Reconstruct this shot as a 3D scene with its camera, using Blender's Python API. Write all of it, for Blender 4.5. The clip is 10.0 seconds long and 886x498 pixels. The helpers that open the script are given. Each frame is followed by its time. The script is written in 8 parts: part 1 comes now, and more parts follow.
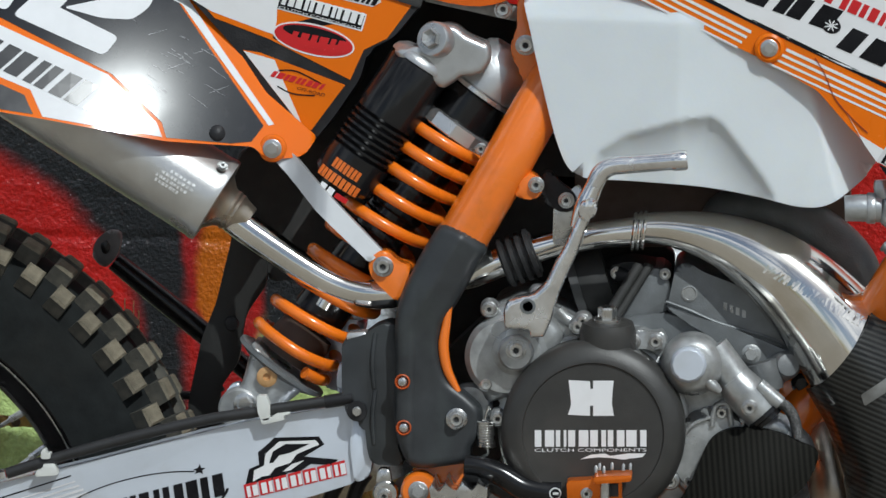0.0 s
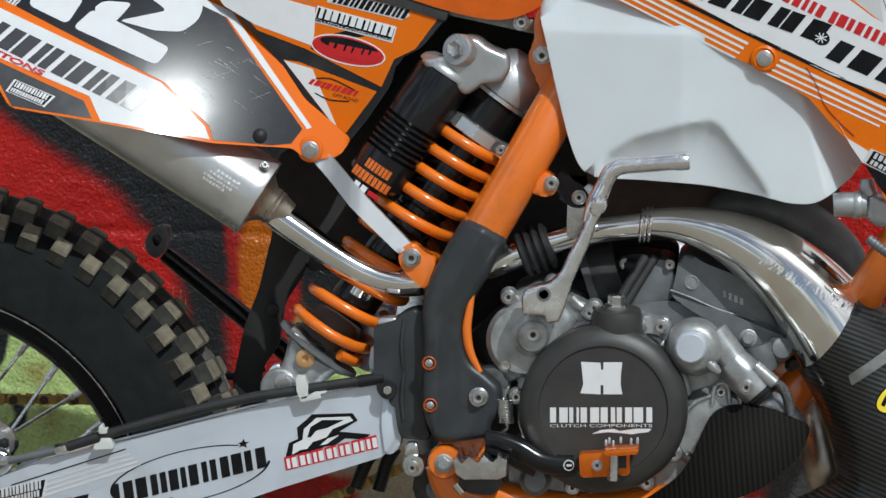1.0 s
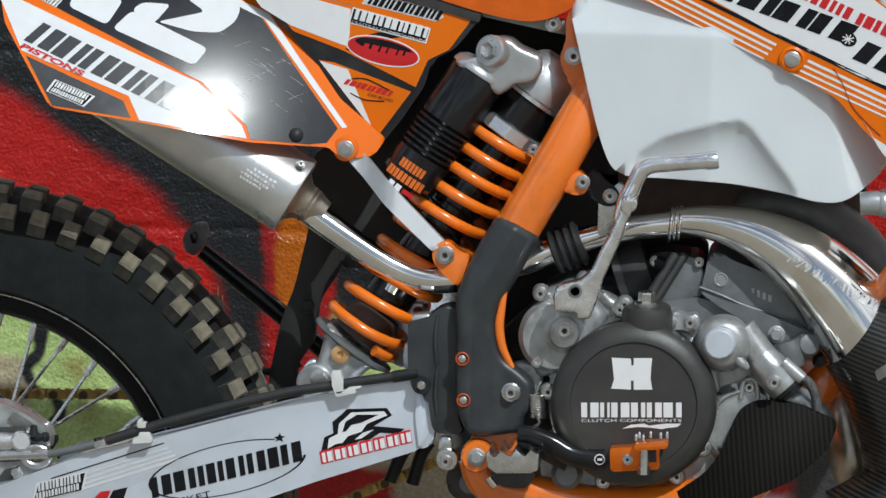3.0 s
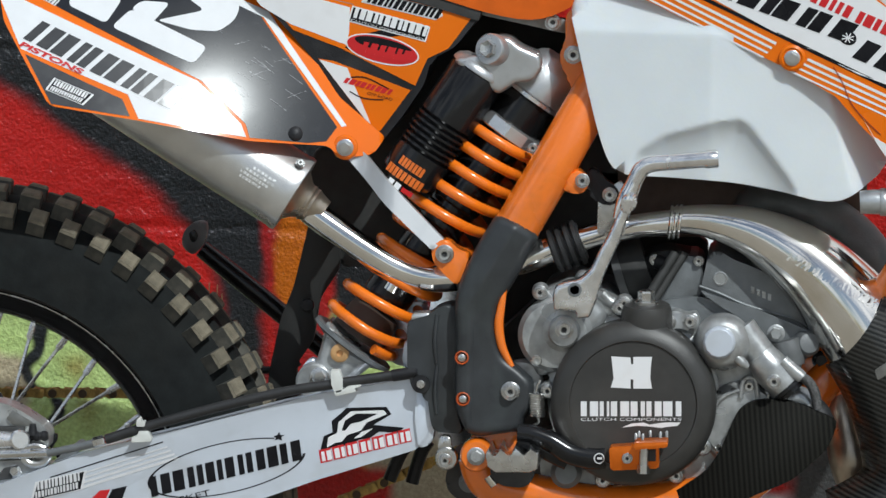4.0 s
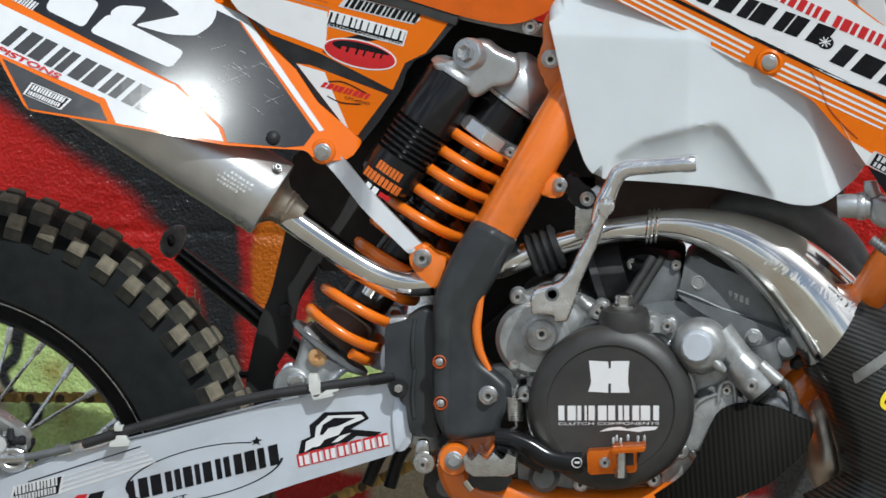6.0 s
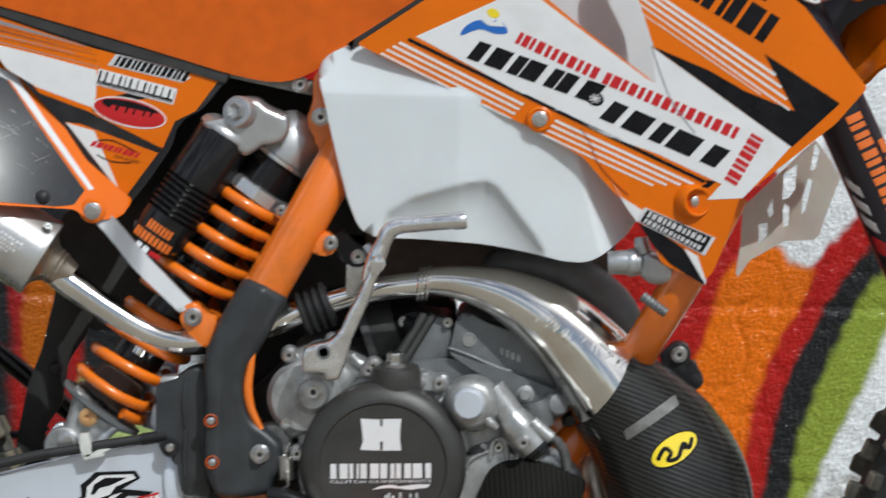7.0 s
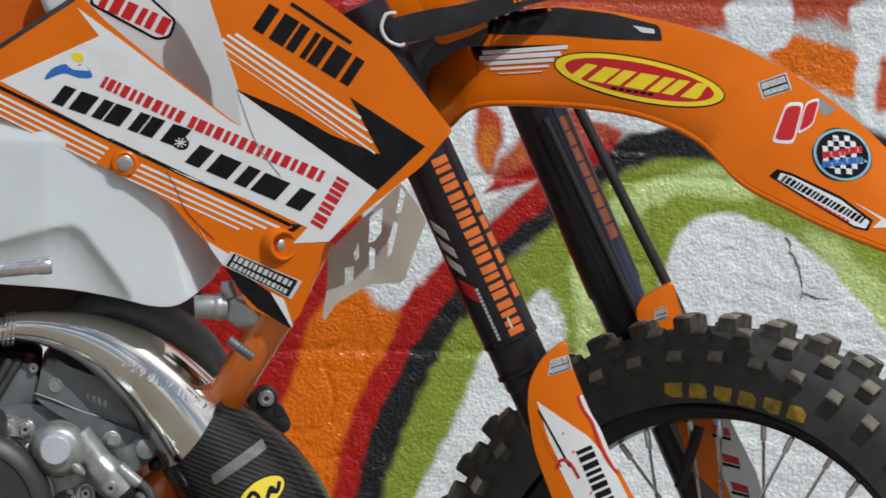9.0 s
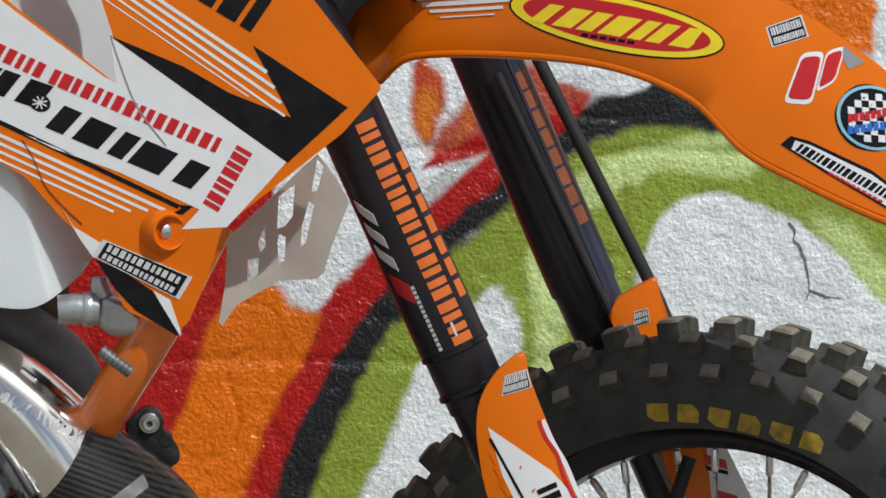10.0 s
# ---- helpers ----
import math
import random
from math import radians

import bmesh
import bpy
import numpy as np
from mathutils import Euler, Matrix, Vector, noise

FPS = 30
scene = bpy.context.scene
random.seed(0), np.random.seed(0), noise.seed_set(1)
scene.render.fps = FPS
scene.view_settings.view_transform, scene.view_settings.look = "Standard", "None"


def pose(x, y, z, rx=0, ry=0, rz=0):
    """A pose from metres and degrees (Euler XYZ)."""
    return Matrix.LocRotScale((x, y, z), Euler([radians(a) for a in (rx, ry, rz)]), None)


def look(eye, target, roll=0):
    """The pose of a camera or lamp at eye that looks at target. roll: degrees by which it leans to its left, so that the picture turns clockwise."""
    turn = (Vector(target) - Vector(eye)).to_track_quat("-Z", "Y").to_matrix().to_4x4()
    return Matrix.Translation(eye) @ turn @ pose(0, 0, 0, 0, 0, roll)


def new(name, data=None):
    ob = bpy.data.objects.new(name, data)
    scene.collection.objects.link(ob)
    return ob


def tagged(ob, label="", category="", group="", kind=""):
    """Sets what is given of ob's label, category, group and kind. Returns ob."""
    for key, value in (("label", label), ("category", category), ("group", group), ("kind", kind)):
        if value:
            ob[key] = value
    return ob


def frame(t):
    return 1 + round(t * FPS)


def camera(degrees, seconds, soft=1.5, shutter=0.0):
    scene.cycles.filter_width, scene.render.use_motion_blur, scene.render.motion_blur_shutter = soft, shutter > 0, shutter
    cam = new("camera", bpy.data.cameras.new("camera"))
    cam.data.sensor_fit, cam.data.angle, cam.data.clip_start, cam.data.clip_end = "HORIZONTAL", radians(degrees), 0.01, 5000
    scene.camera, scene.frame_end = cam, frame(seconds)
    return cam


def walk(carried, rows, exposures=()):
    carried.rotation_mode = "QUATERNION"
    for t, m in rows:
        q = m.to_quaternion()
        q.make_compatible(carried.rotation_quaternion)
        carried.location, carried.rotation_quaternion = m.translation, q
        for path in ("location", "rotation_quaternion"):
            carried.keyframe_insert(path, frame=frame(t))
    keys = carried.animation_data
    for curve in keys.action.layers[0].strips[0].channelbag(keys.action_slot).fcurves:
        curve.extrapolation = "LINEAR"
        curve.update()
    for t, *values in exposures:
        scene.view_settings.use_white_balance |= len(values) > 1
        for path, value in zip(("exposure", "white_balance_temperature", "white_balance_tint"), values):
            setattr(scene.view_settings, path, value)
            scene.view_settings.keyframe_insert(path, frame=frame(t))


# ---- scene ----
cam = camera(9.0, 10.0, soft=1.5, shutter=0.3)
ROWS = [
    (0.0, -0.0270, -5.2304, 1.1020, 85.0149, -1.0873, 2.9062),
    (0.5, -0.0155, -5.4800, 1.1235, 84.9581, -1.0910, 3.0559),
    (1.0, -0.0038, -5.7095, 1.1437, 84.9385, -1.0998, 3.1420),
    (1.5, 0.0010, -5.7990, 1.1517, 84.9263, -1.0809, 3.2554),
    (2.0, 0.0008, -5.7932, 1.1512, 84.9102, -1.0910, 3.4370),
    (2.5, 0.0015, -5.8048, 1.1522, 84.9112, -1.1138, 3.4828),
    (4.0, 0.0010, -5.7977, 1.1516, 84.8933, -1.1256, 3.4783),
    (4.5, 0.0011, -5.7984, 1.1517, 84.8929, -1.1391, 3.4872),
    (5.0, 0.0010, -5.7967, 1.1515, 84.8795, -1.1211, 3.4840),
    (5.2, 0.0011, -5.7986, 1.1517, 84.8900, -1.0650, 3.4941),
    (6.3, 0.0009, -5.7995, 1.1517, 85.0158, -1.1935, 2.8688),
    (6.5, 0.0008, -5.8009, 1.1518, 85.1240, -1.1273, 2.2811),
    (7.0, 0.0001, -5.7903, 1.1508, 85.5773, -1.0224, 0.8946),
    (7.5, -0.0000, -5.7823, 1.1502, 86.1271, -1.0857, -0.6965),
    (8.0, -0.0002, -5.7853, 1.1504, 86.2139, -1.0286, -2.0573),
    (8.5, -0.0003, -5.7862, 1.1504, 86.1594, -1.0197, -2.5780),
    (9.0, 0.0000, -5.7800, 1.1500, 86.0994, -0.9977, -3.3320),
    (9.5, 0.0360, -5.2510, 1.1132, 86.0252, -1.0309, -3.8198),
    (10.0, 0.0797, -4.6382, 1.0702, 86.0088, -1.0508, -3.9215),
]
walk(cam, [(t, pose(x, y, z, rx, ry, rz)) for t, x, y, z, rx, ry, rz in ROWS], exposures=[(0.0, -0.25, 6250, 7), (2.5, -0.19, 6250, 7), (4.5, -0.09, 6250, 7), (6.5, -0.10, 6300, 8), (7.5, -0.24, 6500, 10), (9.0, -0.38, 6500, 10), (10.0, -0.27, 6500, 10)])

# ---- daylight ----
SUN_WAY = Vector((0.42, -0.70, 0.86)).normalized()
world = bpy.data.worlds.new("sky")
scene.world = world
world.use_nodes = True
wn = world.node_tree.nodes
sky = wn.new("ShaderNodeTexSky")
sky.sky_type = "NISHITA"
sky.sun_disc = False
sky.sun_elevation = math.asin(SUN_WAY.z)
sky.sun_rotation = math.atan2(SUN_WAY.x, SUN_WAY.y)
# thin broken cloud over the blue
tc = wn.new("ShaderNodeTexCoord")
cloud = wn.new("ShaderNodeTexNoise")
cloud.inputs["Scale"].default_value = 4.5
cloud.inputs["Detail"].default_value = 6
ramp = wn.new("ShaderNodeValToRGB")
ramp.color_ramp.elements[0].position, ramp.color_ramp.elements[0].color = 0.46, (0, 0, 0, 1)
ramp.color_ramp.elements[1].position, ramp.color_ramp.elements[1].color = 0.60, (1, 1, 1, 1)
mixc = wn.new("ShaderNodeMix")
mixc.data_type = "RGBA"
mixc.inputs[7].default_value = (15.0, 15.3, 16.0, 1)
wl = world.node_tree.links
wl.new(tc.outputs["Generated"], cloud.inputs["Vector"])
wl.new(cloud.outputs["Fac"], ramp.inputs["Fac"])
wl.new(ramp.outputs["Color"], mixc.inputs[0])
wl.new(sky.outputs["Color"], mixc.inputs[6])
wl.new(mixc.outputs[2], wn["Background"].inputs["Color"])
wn["Background"].inputs["Strength"].default_value = 0.060
sun = new("sun", bpy.data.lights.new("sun", "SUN"))
sun.data.energy, sun.data.angle, sun.data.color = 3.15, radians(0.53), (0.965, 0.99, 0.975)
sun.matrix_world = look(SUN_WAY * 10, (0, 0, 0))


# ---- materials ----
def mat(name, color, rough=0.5, metal=0.0, grain=0.0, grain_scale=60, bump=0.0, bump_scale=200, vary=0.0, coat=0.0, spec=0.5, stain=None, stain_amount=0.0, stain_scale=9, rough_vary=0.0, aniso=0.0, coord="Object"):
    m = bpy.data.materials.new(name)
    m.use_nodes = True
    n, l = m.node_tree.nodes, m.node_tree.links
    b = n["Principled BSDF"]
    b.inputs["Roughness"].default_value = rough
    b.inputs["Metallic"].default_value = metal
    b.inputs["Coat Weight"].default_value = coat
    b.inputs["Coat Roughness"].default_value = 0.08
    b.inputs["Specular IOR Level"].default_value = spec
    b.inputs["Anisotropic"].default_value = aniso
    co = n.new("ShaderNodeTexCoord")
    src = co.outputs[coord]

    def noise_tex(scale, detail=4):
        t = n.new("ShaderNodeTexNoise")
        t.inputs["Scale"].default_value = scale
        t.inputs["Detail"].default_value = detail
        l.new(src, t.inputs["Vector"])
        return t.outputs["Fac"]

    def blend(fac, a, b2, kind="MIX"):
        x = n.new("ShaderNodeMix")
        x.data_type, x.blend_type = "RGBA", kind
        for sock, v in ((0, fac), (6, a), (7, b2)):
            if hasattr(v, "is_output"):
                l.new(v, x.inputs[sock])
            else:
                x.inputs[sock].default_value = v if sock == 0 else (*v[:3], 1)
        return x.outputs[2]

    def remap(v, lo, hi, a=0.0, c=1.0):
        r = n.new("ShaderNodeMapRange")
        r.inputs[1].default_value, r.inputs[2].default_value, r.inputs[3].default_value, r.inputs[4].default_value = lo, hi, a, c
        l.new(v, r.inputs[0])
        return r.outputs[0]

    col = color
    if grain:
        g = remap(noise_tex(grain_scale, 6), 0.3, 0.7)
        dark = tuple(c * (1 - grain) for c in color)
        light = tuple(min(1, c * (1 + grain)) for c in color)
        col = blend(g, dark, light)
    if stain_amount:
        s = remap(noise_tex(stain_scale, 8), 0.5, 0.72, 0, stain_amount)
        col = blend(s, col, stain)
    if vary:
        oi = n.new("ShaderNodeObjectInfo")
        hs = n.new("ShaderNodeHueSaturation")
        l.new(remap(oi.outputs["Random"], 0, 1, 1 - vary, 1 + vary), hs.inputs["Value"])
        if hasattr(col, "is_output"):
            l.new(col, hs.inputs["Color"])
        else:
            hs.inputs["Color"].default_value = (*col, 1)
        col = hs.outputs["Color"]
    if hasattr(col, "is_output"):
        l.new(col, b.inputs["Base Color"])
    else:
        b.inputs["Base Color"].default_value = (*col, 1)
    if rough_vary:
        l.new(remap(noise_tex(grain_scale * 0.4, 6), 0.3, 0.7, max(0.02, rough - rough_vary), rough + rough_vary), b.inputs["Roughness"])
    if bump:
        bp = n.new("ShaderNodeBump")
        bp.inputs["Strength"].default_value = bump
        bp.inputs["Distance"].default_value = 0.002
        l.new(noise_tex(bump_scale, 3), bp.inputs["Height"])
        l.new(bp.outputs["Normal"], b.inputs["Normal"])
    return m


ORANGE = mat("orange_plastic", (0.73, 0.150, 0.002), 0.28, coat=0.0, spec=0.26, grain=0.06, grain_scale=14, bump=0.015, bump_scale=500, rough_vary=0.08)
ORANGE_PAINT = mat("orange_frame_paint", (0.82, 0.178, 0.01), 0.24, grain=0.08, grain_scale=20, coat=0.9, rough_vary=0.06, stain=(0.25, 0.08, 0.02), stain_amount=0.3, stain_scale=40)
ORANGE_SPRING = mat("orange_spring_paint", (0.84, 0.185, 0.01), 0.28, coat=0.4, grain=0.1, grain_scale=40, rough_vary=0.1)
ORANGE_ANOD = mat("orange_anodised", (0.75, 0.16, 0.01), 0.3, 0.6, grain=0.1)
ORANGE_SEAT = mat("orange_seat_vinyl", (0.60, 0.105, 0.004), 0.7, spec=0.25, grain=0.08, bump=0.35, bump_scale=1400)
WHITE = mat("white_vinyl_print", (0.74, 0.745, 0.755), 0.28, grain=0.03, grain_scale=10, stain=(0.5, 0.48, 0.45), stain_amount=0.25, stain_scale=30)
SILVER_INK = mat("silver_print", (0.62, 0.62, 0.63), 0.4, 0.1, grain=0.05)
BLACK_INK = mat("black_vinyl_print", (0.010, 0.010, 0.012), 0.24, spec=0.14, grain=0.3, grain_scale=50, rough_vary=0.08, stain=(0.04, 0.04, 0.04), stain_amount=0.1, stain_scale=90)
RED_INK = mat("red_print", (0.52, 0.012, 0.016), 0.3, grain=0.05)
YELLOW_INK = mat("yellow_print", (0.85, 0.65, 0.02), 0.3, grain=0.05)
BLUE_INK = mat("blue_print", (0.02, 0.14, 0.5), 0.3, grain=0.05)
ORANGE_INK = mat("orange_print", (0.68, 0.15, 0.02), 0.35, grain=0.1, grain_scale=90)
GREY_INK = mat("grey_print", (0.25, 0.25, 0.26), 0.35, grain=0.1)
TANK = mat("translucent_white_plastic", (0.69, 0.73, 0.752), 0.34, grain=0.04, grain_scale=9, bump=0.05, bump_scale=260, stain=(0.6, 0.6, 0.58), stain_amount=0.2, stain_scale=14)
tb = TANK.node_tree.nodes["Principled BSDF"]
tb.inputs["Subsurface Weight"].default_value = 0.6
tb.inputs["Subsurface Radius"].default_value = (1.0, 0.9, 0.75)
tb.inputs["Subsurface Scale"].default_value = 0.012
BLACK_PL = mat("black_plastic", (0.016, 0.016, 0.018), 0.45, spec=0.3, grain=0.25, grain_scale=50, bump=0.25, bump_scale=500, stain=(0.10, 0.095, 0.09), stain_amount=0.15, stain_scale=25)
GUARD_PL = mat("grey_black_guard_plastic", (0.030, 0.033, 0.036), 0.42, grain=0.25, grain_scale=40, bump=0.06, bump_scale=600, stain=(0.06, 0.075, 0.07), stain_amount=0.3, stain_scale=30)
RUBBER = mat("tyre_rubber", (0.0095, 0.0112, 0.0112), 0.85, spec=0.2, grain=0.3, grain_scale=60, bump=0.12, bump_scale=300, stain=(0.018, 0.018, 0.016), stain_amount=0.4, stain_scale=18)
KNOB = mat("dusty_sunlit_tread", (0.150, 0.130, 0.092), 0.85, grain=0.35, grain_scale=70, bump=0.6, bump_scale=350, vary=0.18, stain=(0.20, 0.172, 0.125), stain_amount=0.6, stain_scale=45)
KNOB_F = mat("dusty_sunlit_front_tread", (0.19, 0.172, 0.135), 0.8, grain=0.35, grain_scale=70, bump=0.5, bump_scale=350, vary=0.25, stain=(0.25, 0.22, 0.175), stain_amount=0.6, stain_scale=60)
RUBBER_F = mat("dusty_tyre_rubber", (0.034, 0.039, 0.036), 0.62, grain=0.3, grain_scale=60, bump=0.2, bump_scale=300, stain=(0.075, 0.07, 0.058), stain_amount=0.5, stain_scale=20)
KNOB_SIDE = mat("shaded_tread_flank", (0.062, 0.060, 0.050), 0.75, grain=0.3, grain_scale=70, bump=0.3, bump_scale=350, stain=(0.13, 0.115, 0.09), stain_amount=0.5, stain_scale=60)
HOSE = mat("black_rubber_hose", (0.02, 0.02, 0.021), 0.5, grain=0.2, bump=0.2)
# brown patches: tinted plating, plus brown reflections put into the colour
CHROME = mat("nickel_plated_steel", (0.86, 0.84, 0.80), 0.10, 1.0, grain=0.08, grain_scale=18, rough_vary=0.05, stain=(0.55, 0.46, 0.33), stain_amount=0.5, stain_scale=16)
STEEL = mat("zinc_bolt_steel", (0.62, 0.62, 0.61), 0.28, 1.0, grain=0.12, grain_scale=120, rough_vary=0.1)
ALU = mat("machined_aluminium", (0.74, 0.74, 0.74), 0.28, 0.85, grain=0.06, grain_scale=40, bump=0.06, bump_scale=500, rough_vary=0.1)
MUFFLER = mat("brushed_muffler_aluminium", (0.64, 0.64, 0.63), 0.34, 0.75, grain=0.1, grain_scale=30, bump=0.08, bump_scale=600, rough_vary=0.1, aniso=0.4, stain=(0.4, 0.36, 0.3), stain_amount=0.35)
CAST = mat("cast_aluminium_case", (0.42, 0.43, 0.43), 0.34, 0.6, grain=0.30, grain_scale=50, bump=0.16, bump_scale=800, rough_vary=0.1, stain=(0.12, 0.11, 0.10), stain_amount=0.7, stain_scale=34)
CAST_DARK = mat("dull_cylinder_casting", (0.175, 0.185, 0.19), 0.45, 0.4, grain=0.16, grain_scale=50, bump=0.15, bump_scale=600, stain=(0.09, 0.085, 0.08), stain_amount=0.5, stain_scale=20)
COVER = mat("dark_grey_cover_coating", (0.040, 0.039, 0.037), 0.42, 0.15, grain=0.12, grain_scale=60, bump=0.12, bump_scale=900, stain=(0.10, 0.09, 0.08), stain_amount=0.25, stain_scale=16)
SWING = mat("silver_white_swingarm", (0.63, 0.68, 0.76), 0.26, 0.35, grain=0.04, grain_scale=25, stain=(0.45, 0.44, 0.42), stain_amount=0.3, stain_scale=30)
FORK = mat("dark_bronze_fork_anodising", (0.017, 0.015, 0.021), 0.30, 0.2, grain=0.15, grain_scale=20, rough_vary=0.05)
BLACK_METAL = mat("black_anodised_metal", (0.013, 0.013, 0.014), 0.2, 0.3, grain=0.2, rough_vary=0.06)
GOLD = mat("gold_chain_steel", (0.36, 0.23, 0.07), 0.4, 0.9, grain=0.3, grain_scale=200, stain=(0.08, 0.05, 0.03), stain_amount=0.6, stain_scale=90)
LOUVER = mat("grey_translucent_plastic", (0.60, 0.56, 0.50), 0.45, grain=0.05, stain=(0.52, 0.49, 0.45), stain_amount=0.3)
lb = LOUVER.node_tree.nodes["Principled BSDF"].inputs
lb["Transmission Weight"].default_value = 0.35
lb["Subsurface Weight"].default_value = 0.5
lb["Subsurface Scale"].default_value = 0.006
# oily metal, darkened so that gaps and recesses carry their shade as colour
DARK = mat("oily_shaded_metal", (0.05, 0.05, 0.05), 0.6, 0.3, grain=0.3)
BROWN_RUBBER = mat("brown_bump_rubber", (0.06, 0.04, 0.03), 0.6, grain=0.2)
SAND = mat("sandy_ground", (0.26, 0.23, 0.185), 0.9, grain=0.25, grain_scale=40, bump=0.8, bump_scale=180, stain=(0.24, 0.21, 0.165), stain_amount=0.9, stain_scale=0.7)


# carbon fibre: fine twill ribs under a clear coat
def carbon(turn=-32, scale=62, direction="Z"):
    m = mat("carbon_fibre", (0.02, 0.02, 0.02), 0.40, 0.0, spec=0.12)
    n, l = m.node_tree.nodes, m.node_tree.links
    b = n["Principled BSDF"]
    co = n.new("ShaderNodeTexCoord")
    mp = n.new("ShaderNodeMapping")
    mp.inputs["Rotation"].default_value = (0, radians(turn), 0)
    w = n.new("ShaderNodeTexWave")
    w.bands_direction = direction
    w.inputs["Scale"].default_value = scale
    w.inputs["Distortion"].default_value = 1.2
    w.inputs["Detail"].default_value = 3
    w.inputs["Detail Scale"].default_value = 14
    r = n.new("ShaderNodeValToRGB")
    r.color_ramp.elements[0].color = (0.004, 0.004, 0.004, 1)
    r.color_ramp.elements[1].color = (0.030, 0.030, 0.027, 1)
    bp = n.new("ShaderNodeBump")
    bp.inputs["Strength"].default_value = 0.30
    bp.inputs["Distance"].default_value = 0.002
    l.new(co.outputs["Object"], mp.inputs["Vector"])
    l.new(mp.outputs["Vector"], w.inputs["Vector"])
    l.new(w.outputs["Fac"], r.inputs["Fac"])
    l.new(r.outputs["Color"], b.inputs["Base Color"])
    l.new(w.outputs["Fac"], bp.inputs["Height"])
    l.new(bp.outputs["Normal"], b.inputs["Normal"])
    return m


CARBON = carbon(-20, 66)
cb = CARBON.node_tree.nodes["Principled BSDF"].inputs
cb["Coat Weight"].default_value = 0.6
cb["Coat Roughness"].default_value = 0.16
PIPE_ALU = mat("dull_coolant_aluminium", (0.44, 0.46, 0.47), 0.32, 0.7, grain=0.2, grain_scale=60, bump=0.1, bump_scale=500, stain=(0.5, 0.5, 0.5), stain_amount=0.3, stain_scale=50)
STRAP = mat("dark_strap_aluminium", (0.20, 0.20, 0.19), 0.42, 0.6, grain=0.25, grain_scale=80, bump=0.1, bump_scale=500, stain=(0.14, 0.14, 0.13), stain_amount=0.5, stain_scale=60)
CARBON_RIBS = carbon(6, 60, "X")
rb = CARBON_RIBS.node_tree.nodes["Principled BSDF"].inputs
rb["Roughness"].default_value = 0.62
rb["Specular IOR Level"].default_value = 0.05
ribs = CARBON_RIBS.node_tree.nodes
for k, tone in enumerate(((0.007, 0.007, 0.006, 1), (0.017, 0.0165, 0.014, 1))):
    ribs["Color Ramp"].color_ramp.elements[k].color = tone
ribs["Bump"].inputs["Strength"].default_value = 0.14


# ---- builders ----
def part(name, bm, material, parent=None, label="", smooth=True, split=35, matrix=None):
    me = bpy.data.meshes.new(name)
    bmesh.ops.recalc_face_normals(bm, faces=bm.faces)
    bm.to_mesh(me)
    bm.free()
    me.materials.append(material)
    if smooth:
        me.shade_smooth()
        me.set_sharp_from_angle(angle=radians(split))
    ob = new(name, me)
    if parent:
        ob.parent = parent
    if matrix:
        ob.matrix_basis = matrix
    if label:
        ob["label"] = label
    return ob


def again(ob, name, matrix, parent):
    """One more object on the mesh of ob."""
    o = new(name, ob.data)
    o.parent = parent
    o.matrix_basis = matrix
    return o


def arc_points(pts, steps=6, closed=False):
    """A smooth line through points of any dimension (Catmull-Rom)."""
    p = [np.array(q, float) for q in pts]
    n = len(p)
    out = []
    for i in range(n if closed else n - 1):
        a, b, c, d = (p[(i + k) % n] if closed else p[min(max(i + k, 0), n - 1)] for k in (-1, 0, 1, 2))
        for s in range(steps):
            t = s / steps
            out.append(0.5 * (2 * b + (c - a) * t + (2 * a - 5 * b + 4 * c - d) * t * t + (3 * b - a - 3 * c + d) * t ** 3))
    if not closed:
        out.append(p[-1])
    return [tuple(q) for q in out]


def round_corners(pts, r=0.006, steps=4):
    """An outline with each corner cut by a small curve."""
    out = []
    n = len(pts)
    for i in range(n):
        a, b, c = (Vector(pts[(i + k) % n]) for k in (-1, 0, 1))
        u, w = a - b, c - b
        ra, rc = min(r, u.length * 0.45), min(r, w.length * 0.45)
        p, q = b + u.normalized() * ra, b + w.normalized() * rc
        for s in range(steps + 1):
            t = s / steps
            out.append(tuple(p * (1 - t) ** 2 + b * 2 * t * (1 - t) + q * t * t))
    return out


def plate(outline, y0, y1, bevel=0.0015, depth=None, cell=0.03, segments=2, holes=False):
    """A plate of an outline in x and z, from y0 (towards the near side) to y1, its front edge rounded; depth(x, z) bends it in y."""
    bm = bmesh.new()
    pts = list(outline)
    area = sum(pts[i - 1][0] * pts[i][1] - pts[i][0] * pts[i - 1][1] for i in range(len(pts)))
    if area < 0:
        pts.reverse()
    front = [bm.verts.new((x, y0, z)) for x, z in pts]
    back = [bm.verts.new((x, y1, z)) for x, z in pts]
    f = bm.faces.new(front)
    bm.faces.new(list(reversed(back)))
    n = len(pts)
    for i in range(n):
        bm.faces.new((front[i], front[(i + 1) % n], back[(i + 1) % n], back[i])[::-1])
    if bevel:
        bmesh.ops.bevel(bm, geom=list(f.edges), offset=bevel, offset_type="OFFSET", segments=segments, profile=0.5, affect="EDGES", clamp_overlap=True)
    if depth:
        cut_grid(bm, cell)
        for v in bm.verts:
            v.co.y += depth(v.co.x, v.co.z)
    return bm


